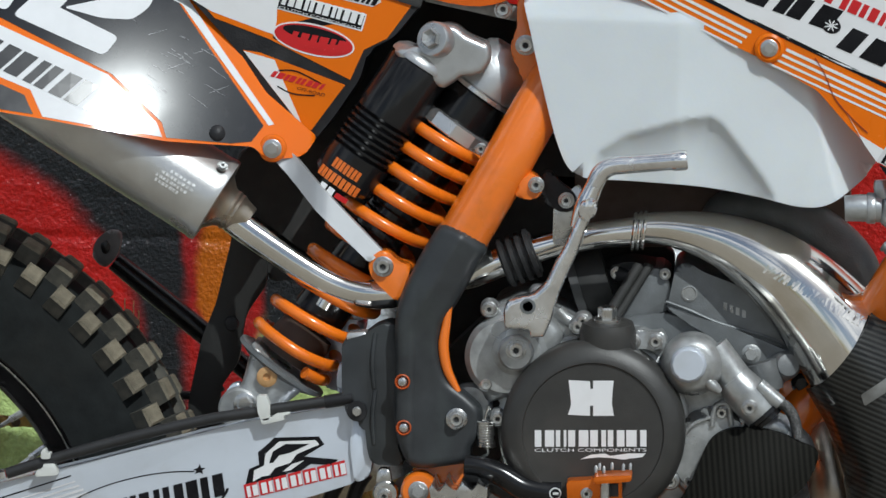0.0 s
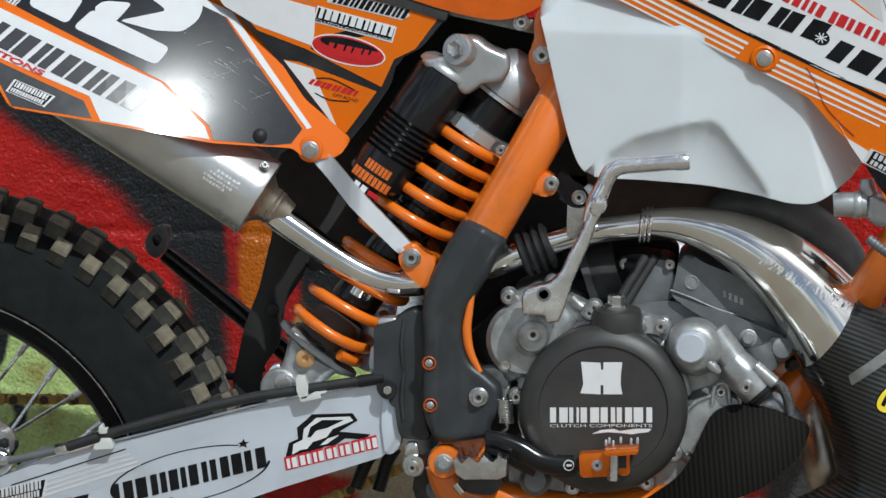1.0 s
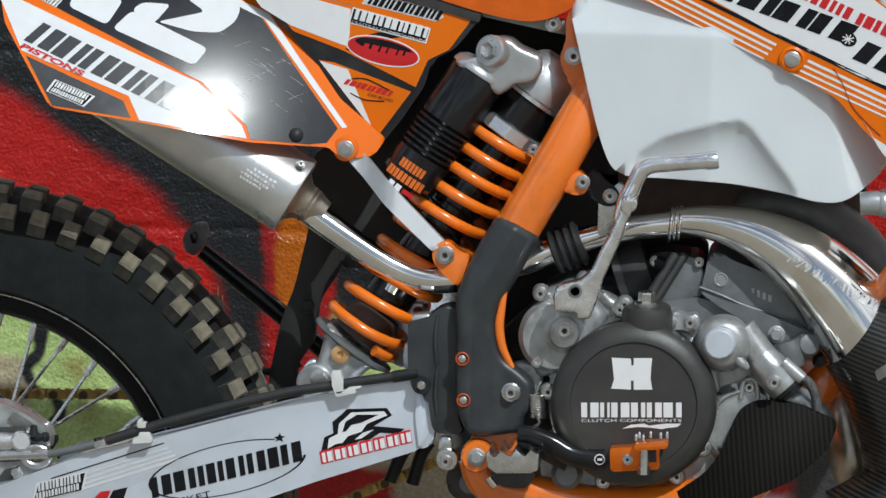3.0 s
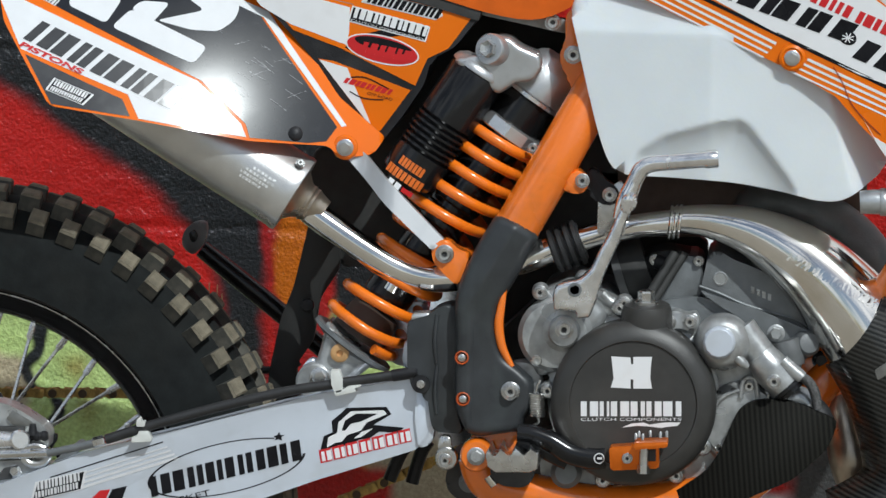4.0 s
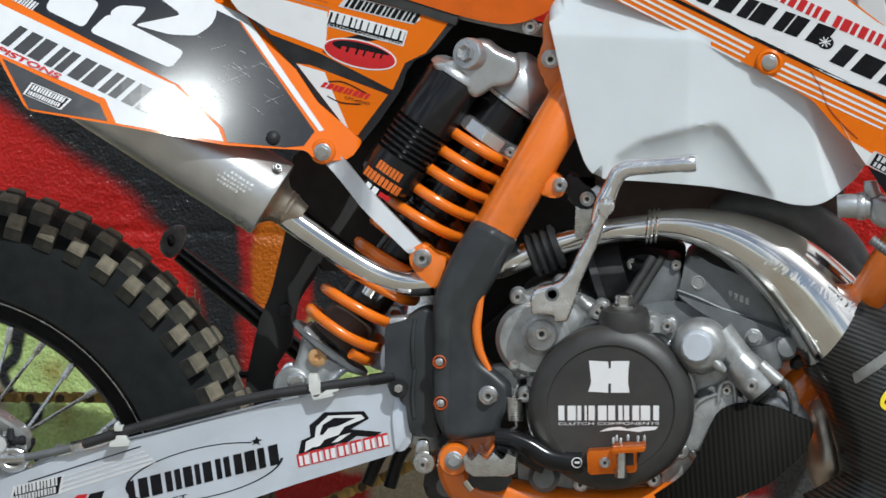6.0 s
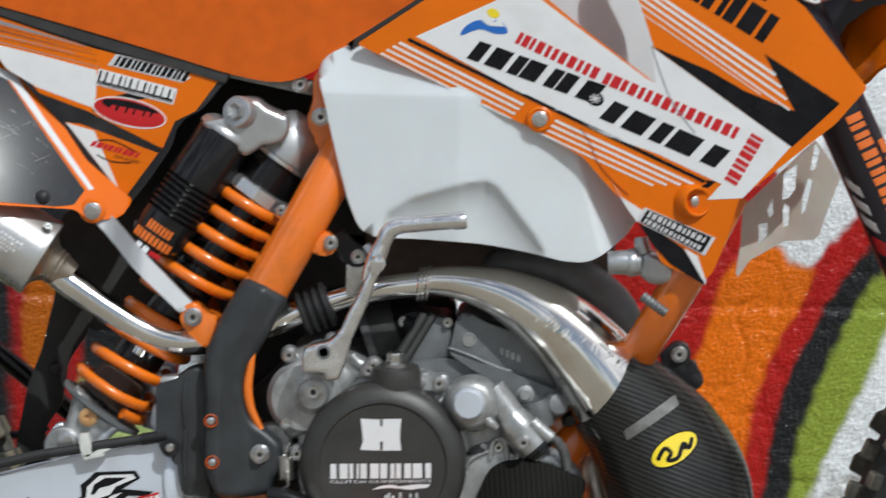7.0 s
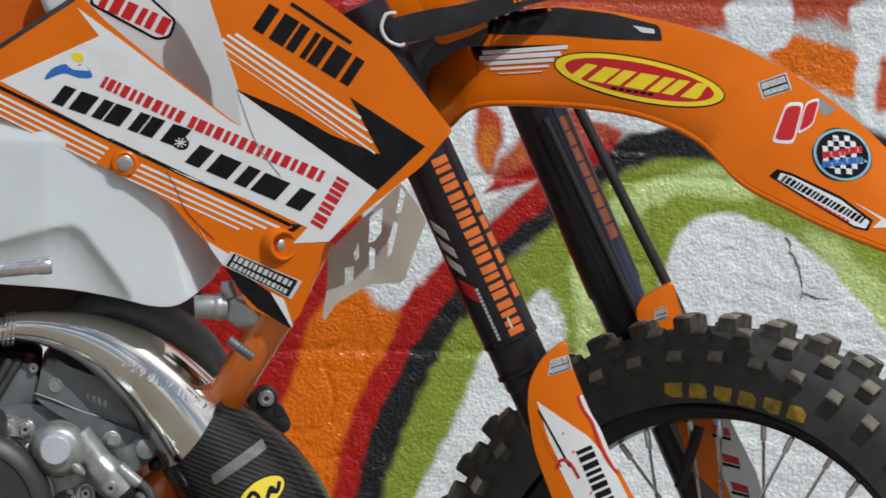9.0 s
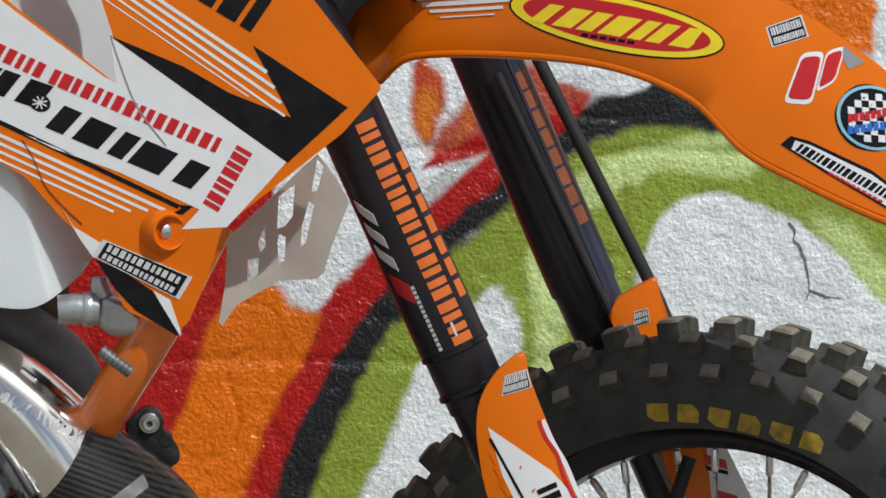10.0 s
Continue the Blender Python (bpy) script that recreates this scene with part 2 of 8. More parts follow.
def puff(outline, y0, y1, reach=0.010, rise=0.010, cell=0.0032):
    """A cast body: its near face swells from the outline inwards over reach."""
    pts = list(outline)

    def swell(x, z):
        d = max(0.0, min(1.0, poly_distance(x, z, pts) / reach))
        return rise * (1 - math.sqrt(1 - (1 - d) ** 2))

    return plate(pts, y0, y1, 0, swell, cell)


def pierced(outer, holes, y0, y1):
    """A plate with windows cut through it."""
    bm = bmesh.new()
    loops = []
    for pts in [outer] + holes:
        vs = [bm.verts.new((x, y0, z)) for x, z in pts]
        loops.append([bm.edges.new((vs[i - 1], vs[i])) for i in range(len(vs))])
    bmesh.ops.triangle_fill(bm, edges=[e for l in loops for e in l], use_beauty=True)
    faces = bmesh.ops.extrude_face_region(bm, geom=bm.faces[:])
    for v in [g for g in faces["geom"] if isinstance(g, bmesh.types.BMVert)]:
        v.co.y = y1
    return bm


def cut_grid(bm, cell):
    lo = [min(v.co[i] for v in bm.verts) for i in range(3)]
    hi = [max(v.co[i] for v in bm.verts) for i in range(3)]
    for axis in (0, 2):
        no = Vector((axis == 0, 0, axis == 2))
        k = math.floor(lo[axis] / cell) + 1
        while k * cell < hi[axis]:
            bmesh.ops.bisect_plane(bm, geom=bm.verts[:] + bm.edges[:] + bm.faces[:], dist=1e-6, plane_co=no * (k * cell), plane_no=no)
            k += 1
    big = [f for f in bm.faces if len(f.verts) > 4]
    if big:
        bmesh.ops.triangulate(bm, faces=big)


def tube(path, radii, segs=16, steps=6, caps=True, squash=1.0, smooth_path=True):
    """A round bar or pipe along 3D points; radii one number or one a point."""
    pts = [Vector(p) for p in path]
    rad = [radii] * len(pts) if isinstance(radii, (int, float)) else list(radii)
    if smooth_path and len(pts) > 2:
        rows = arc_points([(*p, r) for p, r in zip(pts, rad)], steps)
        pts, rad = [Vector(r[:3]) for r in rows], [r[3] for r in rows]
    bm = bmesh.new()
    rings = []
    side = None
    for i, p in enumerate(pts):
        d = (pts[min(i + 1, len(pts) - 1)] - pts[max(i - 1, 0)]).normalized()
        if side is None:
            side = d.cross(Vector((0, 1, 0)) if abs(d.y) < 0.9 else Vector((1, 0, 0))).normalized()
        side = (side - d * side.dot(d)).normalized()
        up = d.cross(side)
        rings.append([bm.verts.new(p + side * (math.cos(a) * rad[i]) + up * (math.sin(a) * rad[i] * squash)) for a in (2 * math.pi * k / segs for k in range(segs))])
    for a, b in zip(rings, rings[1:]):
        for k in range(segs):
            bm.faces.new((a[k], a[(k + 1) % segs], b[(k + 1) % segs], b[k]))
    if caps:
        bm.faces.new(rings[0][::-1])
        bm.faces.new(rings[-1])
    return bm


def lathe(profile, segs=32, start=(0, 0, 0), axis=(0, 1, 0)):
    """A turned body: profile of (distance along the axis, radius)."""
    bm = bmesh.new()
    q = Vector((0, 0, 1)).rotation_difference(Vector(axis).normalized())
    base = Vector(start)
    rings = []
    for h, r in profile:
        rings.append([bm.verts.new(base + q @ Vector((math.cos(a) * r, math.sin(a) * r, h))) for a in (2 * math.pi * k / segs for k in range(segs))])
    for a, b in zip(rings, rings[1:]):
        for k in range(segs):
            bm.faces.new((a[k], a[(k + 1) % segs], b[(k + 1) % segs], b[k]))
    bm.faces.new(rings[0][::-1])
    bm.faces.new(rings[-1])
    return bm


def merge(*bms):
    out = bmesh.new()
    for b in bms:
        me = bpy.data.meshes.new("join")
        b.to_mesh(me)
        b.free()
        out.from_mesh(me)
        bpy.data.meshes.remove(me)
    return out


BOLTS = {}


def bolt(x, z, y, parent, r=0.0075, kind="socket", material=None, name="bolt", label="", axis=None):
    """A flanged bolt head that faces the near side; its back lies at y."""
    key = (kind, material)
    if key not in BOLTS:
        if kind == "socket":
            bm = lathe([(0, 1.28), (0.12, 1.3), (0.2, 1.2), (0.16, 1.0), (0.85, 0.95), (1.0, 0.80), (0.97, 0.42), (0.62, 0.34), (0.60, 0.02)], 18, axis=(0, -1, 0))
        elif kind == "hex":
            bm = merge(lathe([(0, 1.35), (0.15, 1.38), (0.22, 1.25), (0.23, 0.5)], 24, axis=(0, -1, 0)), lathe([(0.2, 1.0), (0.85, 1.0), (0.97, 0.85), (0.97, 0.02)], 6, axis=(0, -1, 0)))
        else:
            bm = lathe([(0, 1.0), (0.25, 1.0), (0.5, 0.85), (0.65, 0.5), (0.7, 0.02)], 20, axis=(0, -1, 0))
        ob = part(name, bm, material or STEEL, parent, label, split=30)
        if kind == "socket":
            # socket floor coloured dark: the shade in the recess is painted
            ob.data.materials.append(DARK)
            for p in ob.data.polygons:
                if math.hypot(p.center.x, p.center.z) < 0.30 and p.center.y > -0.95:
                    p.material_index = 1
        BOLTS[key] = ob.data
    else:
        ob = new(name, BOLTS[key])
        ob.parent = parent
        if label:
            ob["label"] = label
    m = Matrix.Translation((x, y, z))
    if axis:
        m = m @ Vector((0, -1, 0)).rotation_difference(Vector(axis)).to_matrix().to_4x4()
    ob.matrix_basis = m @ Matrix.Rotation(x * 37, 4, "Y") @ Matrix.Scale(r / 1.3, 4)
    return ob


def group(name, parent, label=""):
    """A part that is made of sub-parts alone."""
    ob = new(name)
    ob.empty_display_size = 0.02
    ob.parent = parent
    if label:
        ob["label"] = label
    return ob


def thing(name, label, category, at=(0, 0, 0), kind="", group_name=""):
    ob = new(name)
    ob.empty_display_size = 0.05
    ob.location = at
    return tagged(ob, label, category, group_name, kind)


def decal(name, outline, depth, material, parent, label="", lift=0.0008, cell=0.03):
    """A thin printed film that follows the surface y = depth(x, z)."""
    return part(name, plate(outline, -lift * 0.5, 0.0, 0, depth, cell), material, parent, label, smooth=True)


def ellipse(cx, cz, a, b, turn=0, n=36):
    c, s = math.cos(radians(turn)), math.sin(radians(turn))
    return [(cx + a * math.cos(t) * c - b * math.sin(t) * s, cz + a * math.cos(t) * s + b * math.sin(t) * c) for t in (2 * math.pi * k / n for k in range(n))]


def flat(y, dx=0.0, dz=0.0, x0=0.0, z0=0.0, bow=0.0):
    """A surface in y: level y at (x0, z0), with slopes along x and z and a bow."""
    return lambda x, z: y + dx * (x - x0) + dz * (z - z0) + bow * ((x - x0) ** 2 + (z - z0) ** 2)


def bars(name, start, end, height, count, depth, material, parent, label, slant=0.25, gap=0.22, lift=0.0012, widths=None, notch=0.0):
    """A line of wording as plain slanted blocks from start to end (the foot of the line), one mesh."""
    a, b = Vector(start), Vector(end)
    way = (b - a).normalized()
    up = Vector((-way.y, way.x))
    lean = way * (slant * height)
    w = widths or [1.0] * count
    total = sum(w) + gap * (count - 1)
    unit = (b - a).length / total
    out, s = [], 0.0
    for k in range(count):
        # each block is cut into two or three upright bars of unlike width
        n = 1 if w[k] < 0.55 or notch == 0 else 2 if w[k] < 1.2 else 3
        cut = 0.40 / n if n > 1 else 0.0
        share = [1.0] if n == 1 else [0.62, 0.38] if n == 2 and k % 2 else [0.42, 0.58] if n == 2 else [0.3, 0.44, 0.26]
        e = s
        for i in range(n):
            wide = (w[k] - cut * (n - 1)) * share[i]
            p, q = a + way * (e * unit), a + way * ((e + wide) * unit)
            e += wide + cut
            out.append(plate([tuple(v) for v in (p, q, q + up * height + lean, p + up * height + lean)], -lift * 0.5, 0.0, 0, depth, 0.02))
        s += w[k] + gap
    if height < 0.009:
        return tagged(part(name, merge(*out), material, parent, label, smooth=False), kind="stuff")
    holder = part(name, out[0], material, parent, label, smooth=False)
    for bm in out[1:]:
        part("wording_bar", bm, material, parent, smooth=False)
    return holder


from mathutils.bvhtree import BVHTree


def surf(ob, matrix=None, fallback=-0.1):
    """The near surface of ob as y = depth(x, z)."""
    m = matrix or Matrix.Identity(4)
    tree = BVHTree.FromPolygons([m @ v.co for v in ob.data.vertices], [tuple(p.vertices) for p in ob.data.polygons])
    last = [fallback]

    def depth(x, z):
        hit = tree.ray_cast(Vector((x, -2.0, z)), Vector((0, 1, 0)))[0]
        if hit is None:
            near = tree.find_nearest(Vector((x, last[0], z)))[0]
            return near.y
        last[0] = hit.y
        return hit.y

    return depth


def stripe(p, q, w, w2=None):
    """The outline of a straight band from p to q, w wide, tapering to w2."""
    a, b = Vector(p), Vector(q)
    n = Vector((-(b - a).y, (b - a).x)).normalized()
    w2 = w if w2 is None else w2
    return [tuple(a - n * w / 2), tuple(b - n * w2 / 2), tuple(b + n * w2 / 2), tuple(a + n * w / 2)]


def band(points, w):
    """The outline of a band along a line of points."""
    pts = [Vector(p) for p in arc_points(points, 4)]
    lo, hi = [], []
    for i, p in enumerate(pts):
        d = (pts[min(i + 1, len(pts) - 1)] - pts[max(i - 1, 0)]).normalized()
        n = Vector((-d.y, d.x)) * (w / 2)
        lo.append(tuple(p - n))
        hi.append(tuple(p + n))
    return lo + hi[::-1]


def badge(name, quad, depth, parent, label, rows=((0.52, 0.9, 6), (0.12, 0.42, 7)), rim=SILVER_INK, field=BLACK_INK, ink=SILVER_INK, lift=0.0012, slant=0.1):
    """A framed sticker: quad from the lower left corner round; rows of blocks (foot, head, count) in parts of its height."""
    q = [Vector(p) for p in quad]
    mid_p = sum(q, Vector((0, 0))) / 4
    ob = decal(name, [tuple(p) for p in q], depth, rim, parent, label, lift)
    inner = [tuple(mid_p + (p - mid_p) * 0.90) for p in q]
    decal("sticker_field", inner, depth, field, ob, lift=lift + 0.0005)
    for foot, head, count in rows:
        a = q[0] + (q[3] - q[0]) * foot
        b = q[1] + (q[2] - q[1]) * foot
        h = (q[3] - q[0]).length * (head - foot)
        bars("wording", tuple(a + (b - a) * 0.09), tuple(a + (b - a) * 0.90), h, count, depth, ink, ob, "", slant=slant, lift=lift + 0.001, notch=0.45)
    return ob


def poly_distance(x, z, pts):
    """Signed distance to a closed outline, positive inside."""
    inside, best = False, 1e9
    for i in range(len(pts)):
        ax, az = pts[i - 1]
        bx, bz = pts[i]
        dx, dz = bx - ax, bz - az
        t = max(0.0, min(1.0, ((x - ax) * dx + (z - az) * dz) / max(dx * dx + dz * dz, 1e-12)))
        best = min(best, math.hypot(x - ax - t * dx, z - az - t * dz))
        if (az > z) != (bz > z) and x < (bx - ax) * (z - az) / (bz - az) + ax:
            inside = not inside
    return best if inside else -best


def smooth(v, lo, hi):
    t = max(0.0, min(1.0, (v - lo) / (hi - lo)))
    return t * t * (3 - 2 * t)


def ribbed(p0, p1, r, ribs, depth_r, segs=28):
    """A turned body with ribs from p0 to p1."""
    a, b = Vector(p0), Vector(p1)
    n = (b - a).length
    prof = [(0, r - depth_r)]
    for k in range(ribs):
        s = n * k / ribs
        w = n / ribs
        prof += [(s + w * 0.12, r - depth_r), (s + w * 0.25, r), (s + w * 0.72, r), (s + w * 0.86, r - depth_r)]
    prof.append((n, r - depth_r))
    return lathe(prof, segs, a, b - a)


def leg_patch(name, p0, axis_v, r, a0, a1, h0, h1, material, parent, label="", lift=0.0006, skew=0.0):
    """A printed patch on a round leg: angles in degrees from the side that faces the viewer (positive towards the front), heights in metres from p0."""
    u = Vector(axis_v).normalized()
    face = Vector((0, -1, 0))
    face = (face - u * face.dot(u)).normalized()
    side = face.cross(u)
    if side.x < 0:
        side = -side
    bm = bmesh.new()
    n = max(2, int(abs(a1 - a0) / 8))
    cols = []
    for k in range(n + 1):
        a = radians(a0 + (a1 - a0) * k / n)
        d = (face * math.cos(a) + side * math.sin(a))
        s = skew * k / n
        cols.append([bm.verts.new(Vector(p0) + u * (h + s) + d * (r + lf)) for h in (h0, h1) for lf in (lift, 0)])
    for p, q in zip(cols, cols[1:]):
        bm.faces.new((p[0], q[0], q[2], p[2]))
        bm.faces.new((p[1], p[0], q[0], q[1]))
        bm.faces.new((p[2], q[2], q[3], p[3]))
    for c in (cols[0], cols[-1]):
        bm.faces.new((c[0], c[1], c[3], c[2]))
    return part(name, bm, material, parent, label)



def words(text, start, end, height, depth, material, parent, label="", slant=0.0, lift=0.0008, bold=0.0):
    """Readable lettering from start to end, its foot on that line, pressed on the surface."""
    font = bpy.data.curves.new("lettering", "FONT")
    font.body = text
    font.offset = bold
    tmp = bpy.data.objects.new("lettering", font)
    flat_mesh = bpy.data.meshes.new_from_object(tmp)
    bpy.data.objects.remove(tmp)
    bpy.data.curves.remove(font)
    bm = bmesh.new()
    bm.from_mesh(flat_mesh)
    bpy.data.meshes.remove(flat_mesh)
    xs = [v.co.x for v in bm.verts]
    x0, x1 = min(xs), max(xs)
    h = max(v.co.y for v in bm.verts)
    a, b = Vector(start), Vector(end)
    way = b - a
    up = Vector((-way.y, way.x)).normalized() * height
    lean = way.normalized() * (slant * height)
    for v in bm.verts:
        p = a + way * ((v.co.x - x0) / (x1 - x0)) + (up + lean) * (v.co.y / h)
        v.co = Vector((p.x, depth(p.x, p.y) - lift, p.y))
    return tagged(part("wording", bm, material, parent, label, smooth=False), kind="stuff")


# ---- setting: painted wall and ground ----
WALL_Y = 0.60


def lattice_noise(x, z, cell, seed):
    r = np.random.RandomState(seed).rand(256, 256)
    u, w = x / cell, z / cell
    i, k = np.floor(u).astype(int), np.floor(w).astype(int)
    f, g = u - i, w - k
    f, g = f * f * (3 - 2 * f), g * g * (3 - 2 * g)
    at = lambda a, b: r[a % 256, b % 256]
    return (at(i, k) * (1 - f) + at(i + 1, k) * f) * (1 - g) + (at(i, k + 1) * (1 - f) + at(i + 1, k + 1) * f) * g - 0.5


def spread(lo, hi, a, b, fine, coarse):
    """Grid lines from lo to hi: fine between a and b, coarse outside."""
    left = list(np.linspace(lo, a, coarse, endpoint=False))
    return np.array(left + list(np.arange(a, b, fine)) + list(np.linspace(b, hi, coarse + 1)))


gx = spread(-9.0, 9.0, -1.03, 1.07, 0.0022, 14)
gz = spread(-0.02, 3.6, 0.22, 1.09, 0.0022, 8)
GX, GZ = np.meshgrid(gx, gz, indexing="ij")
# the spray can's line wanders a little
WX = GX + 0.005 * lattice_noise(GX, GZ, 0.05, 1) + 0.005 * lattice_noise(GX, GZ, 0.012, 2)
WZ = GZ + 0.005 * lattice_noise(GX, GZ, 0.05, 3) + 0.005 * lattice_noise(GX, GZ, 0.012, 4)
COLOUR = np.empty(GX.shape + (3,))
COLOUR[:] = (0.62, 0.63, 0.63)


def paint(colour, soft, outline, curved=True):
    """Spray one closed shape on the wall; soft: the width of its misty edge."""
    pts = np.array(arc_points(outline, 5, True) if curved else outline)
    lo, hi = pts.min(0) - 0.05, pts.max(0) + 0.05
    sel = (WX > lo[0]) & (WX < hi[0]) & (WZ > lo[1]) & (WZ < hi[1])
    x, z = WX[sel], WZ[sel]
    inside = np.zeros(x.shape, bool)
    dist = np.full(x.shape, 1e9)
    for a, b in zip(pts, np.roll(pts, -1, 0)):
        d = b - a
        t = np.clip(((x - a[0]) * d[0] + (z - a[1]) * d[1]) / max(d @ d, 1e-12), 0, 1)
        dist = np.minimum(dist, np.hypot(x - a[0] - t * d[0], z - a[1] - t * d[1]))
        if a[1] != b[1]:
            inside ^= ((a[1] > z) != (b[1] > z)) & (x < (b[0] - a[0]) * (z - a[1]) / (b[1] - a[1]) + a[0])
    s = np.where(inside, dist, -dist)
    k = np.clip(s / (1.5 * soft) + 0.5, 0, 1)
    k = (k * k * (3 - 2 * k))[:, None]
    COLOUR[sel] = COLOUR[sel] * (1 - k) + np.array(colour) * k


RED, BLACK, AMBER, GREEN, LIME, CHALK = (0.45, 0.011, 0.008), (0.014, 0.016, 0.018), (0.82, 0.17, 0.002), (0.27, 0.35, 0.045), (0.56, 0.70, 0.27), (0.84, 0.88, 0.90)
BRICK, PALE_GREEN, TAN = (0.50, 0.08, 0.035), (0.46, 0.60, 0.22), (0.42, 0.36, 0.24)
# rear half: red and black sweeps over green
paint(PALE_GREEN, 0.0115, [(-0.9781, 0.5118), (-0.6713, 0.5198), (-0.6609, 0.2716), (-0.6654, 0.1401), (-0.9739, 0.1310)], False)
paint(PALE_GREEN, 0.0115, [(-0.5227, 0.5756), (-0.4190, 0.5782), (-0.3977, 0.1480), (-0.5150, 0.1445)], False)
paint(TAN, 0.0115, [(-0.9247, 0.4348), (-0.8599, 0.4430), (-0.8525, 0.3974), (-0.8714, 0.3772), (-0.9247, 0.3824)])
paint(TAN, 0.0115, [(-0.4535, 0.3429), (-0.3627, 0.3519), (-0.3210, 0.2158), (-0.4510, 0.2120)])
paint(BLACK, 0.0034, [(-0.8466, 0.4881), (-0.8315, 0.4819), (-0.8318, 0.4558), (-0.8446, 0.4359), (-0.8484, 0.426), (-0.8436, 0.413), (-0.8311, 0.4035), (-0.8454, 0.4018), (-0.86, 0.4172), (-0.8628, 0.4321), (-0.8525, 0.4455), (-0.8462, 0.4587)])
paint(BLACK, 0.0034, [(-0.829, 0.397), (-0.8139, 0.3942), (-0.8104, 0.3779), (-0.8188, 0.3679), (-0.8371, 0.3654), (-0.8255, 0.3775)])
paint((0.30, 0.27, 0.08), 0.02, [(-0.8099, 0.4368), (-0.7924, 0.4425), (-0.7856, 0.4276), (-0.7998, 0.4161)])
paint((0.32, 0.33, 0.10), 0.02, [(-0.793, 0.3947), (-0.7767, 0.3984), (-0.7763, 0.369), (-0.7894, 0.3719)])
paint((0.43, 0.011, 0.008), 0.0115, [(-0.9904, 0.9790), (-0.2471, 0.9948), (-0.4834, 0.5506), (-0.5207, 0.4586), (-0.5162, 0.2102), (-0.5684, 0.2086), (-0.6055, 0.4693), (-0.6713, 0.5198), (-0.7559, 0.5045), (-0.9846, 0.5116)], False)
paint(BLACK, 0.0172, [(-0.9895, 0.8886), (-0.5027, 0.8994), (-0.4976, 0.6152), (-0.5756, 0.6262), (-0.5794, 0.4700), (-0.5711, 0.3658), (-0.6041, 0.3910), (-0.6247, 0.4558), (-0.6288, 0.5078), (-0.6393, 0.5466), (-0.6727, 0.5978), (-0.7321, 0.6548), (-0.8175, 0.7079), (-0.8894, 0.7548), (-0.9879, 0.7979)], False)
paint(BLACK, 0.0115, [(-0.5114, 0.6667), (-0.3950, 0.6695), (-0.3919, 0.5139), (-0.4305, 0.4999), (-0.5019, 0.4981)], False)
paint((0.30, 0.012, 0.012), 0.0069, [(-0.5871, 0.6130), (-0.5235, 0.6145), (-0.5084, 0.4979), (-0.5088, 0.3414), (-0.5576, 0.3400), (-0.5659, 0.4443), (-0.5740, 0.5353)], False)
paint((0.48, 0.12, 0.006), 0.0069, [(-0.5624, 0.6135), (-0.5173, 0.6277), (-0.5038, 0.6021), (-0.5223, 0.5496), (-0.5472, 0.4904), (-0.5639, 0.5095), (-0.5681, 0.5679)])
paint(RED, 0.0115, [(-0.5316, 0.3407), (-0.4272, 0.3240), (-0.4315, 0.2126), (-0.5292, 0.2098)], False)
# black behind the engine: the shade of its gaps painted on the wall
paint(BLACK, 0.0172, [(-0.3956, 0.7018), (-0.0735, 0.7096), (-0.0618, 0.2232), (-0.3210, 0.2158), (-0.3631, 0.3715), (-0.3657, 0.5016)], False)
paint((0.56, 0.62, 0.68), 0.0115, [(-0.4313, 0.5390), (-0.3730, 0.5404), (-0.3719, 0.4885), (-0.4303, 0.4869)], False)
# front half: orange flame edged in red, black and green on white
paint(RED, 0.0115, [(-0.5702, 1.1894), (0.4108, 1.2083), (0.3801, 0.9093), (0.2640, 0.6918), (0.2183, 0.5468), (0.1662, 0.4257), (0.1499, 0.3046), (-0.2088, 0.3015), (-0.2125, 0.6616)], False)
paint(CHALK, 0.0034, [(0.2974, 0.8482), (0.3442, 0.9088), (0.4401, 0.9102), (0.5010, 0.8692), (0.4898, 0.8270), (0.4367, 0.7722), (0.4074, 0.7297), (0.3779, 0.6933), (0.3605, 0.6570), (0.3426, 0.6478), (0.3187, 0.6444), (0.3006, 0.6562), (0.2882, 0.6801), (0.2897, 0.7642)])
paint(GREEN, 0.0082, [(0.4738, 0.7127), (0.5032, 0.7491), (0.5566, 0.7920), (0.5983, 0.8179), (0.6584, 0.8325), (0.7310, 0.8275), (0.7920, 0.8014), (0.8533, 0.7539), (0.9280, 0.6885), (0.9912, 0.6044), (0.9058, 0.5912), (0.8320, 0.6630), (0.7639, 0.7045), (0.6848, 0.7215), (0.6311, 0.6906), (0.6269, 0.6000), (0.5735, 0.5510), (0.5310, 0.5565), (0.5063, 0.5865), (0.4697, 0.6102)])
paint(GREEN, 0.0082, [(0.5038, 0.7191), (0.4751, 0.6464), (0.4428, 0.5978), (0.4117, 0.5491), (0.3826, 0.4944), (0.3536, 0.4337), (0.3234, 0.3668), (0.2571, 0.3662), (0.3263, 0.5482), (0.4202, 0.6818)])
paint(BLACK, 0.0074, [(0.7606, 0.8551), (0.7435, 0.8067), (0.6707, 0.8206), (0.6044, 0.8155), (0.5567, 0.7859), (0.5034, 0.7401), (0.4560, 0.7004), (0.4118, 0.6486), (0.3836, 0.6091), (0.3576, 0.5485), (0.3356, 0.5000), (0.3173, 0.4394), (0.3023, 0.3666), (0.2331, 0.3659), (0.3027, 0.5237), (0.3726, 0.6571), (0.4670, 0.7547), (0.5381, 0.8157), (0.6095, 0.8618), (0.6816, 0.8750)])
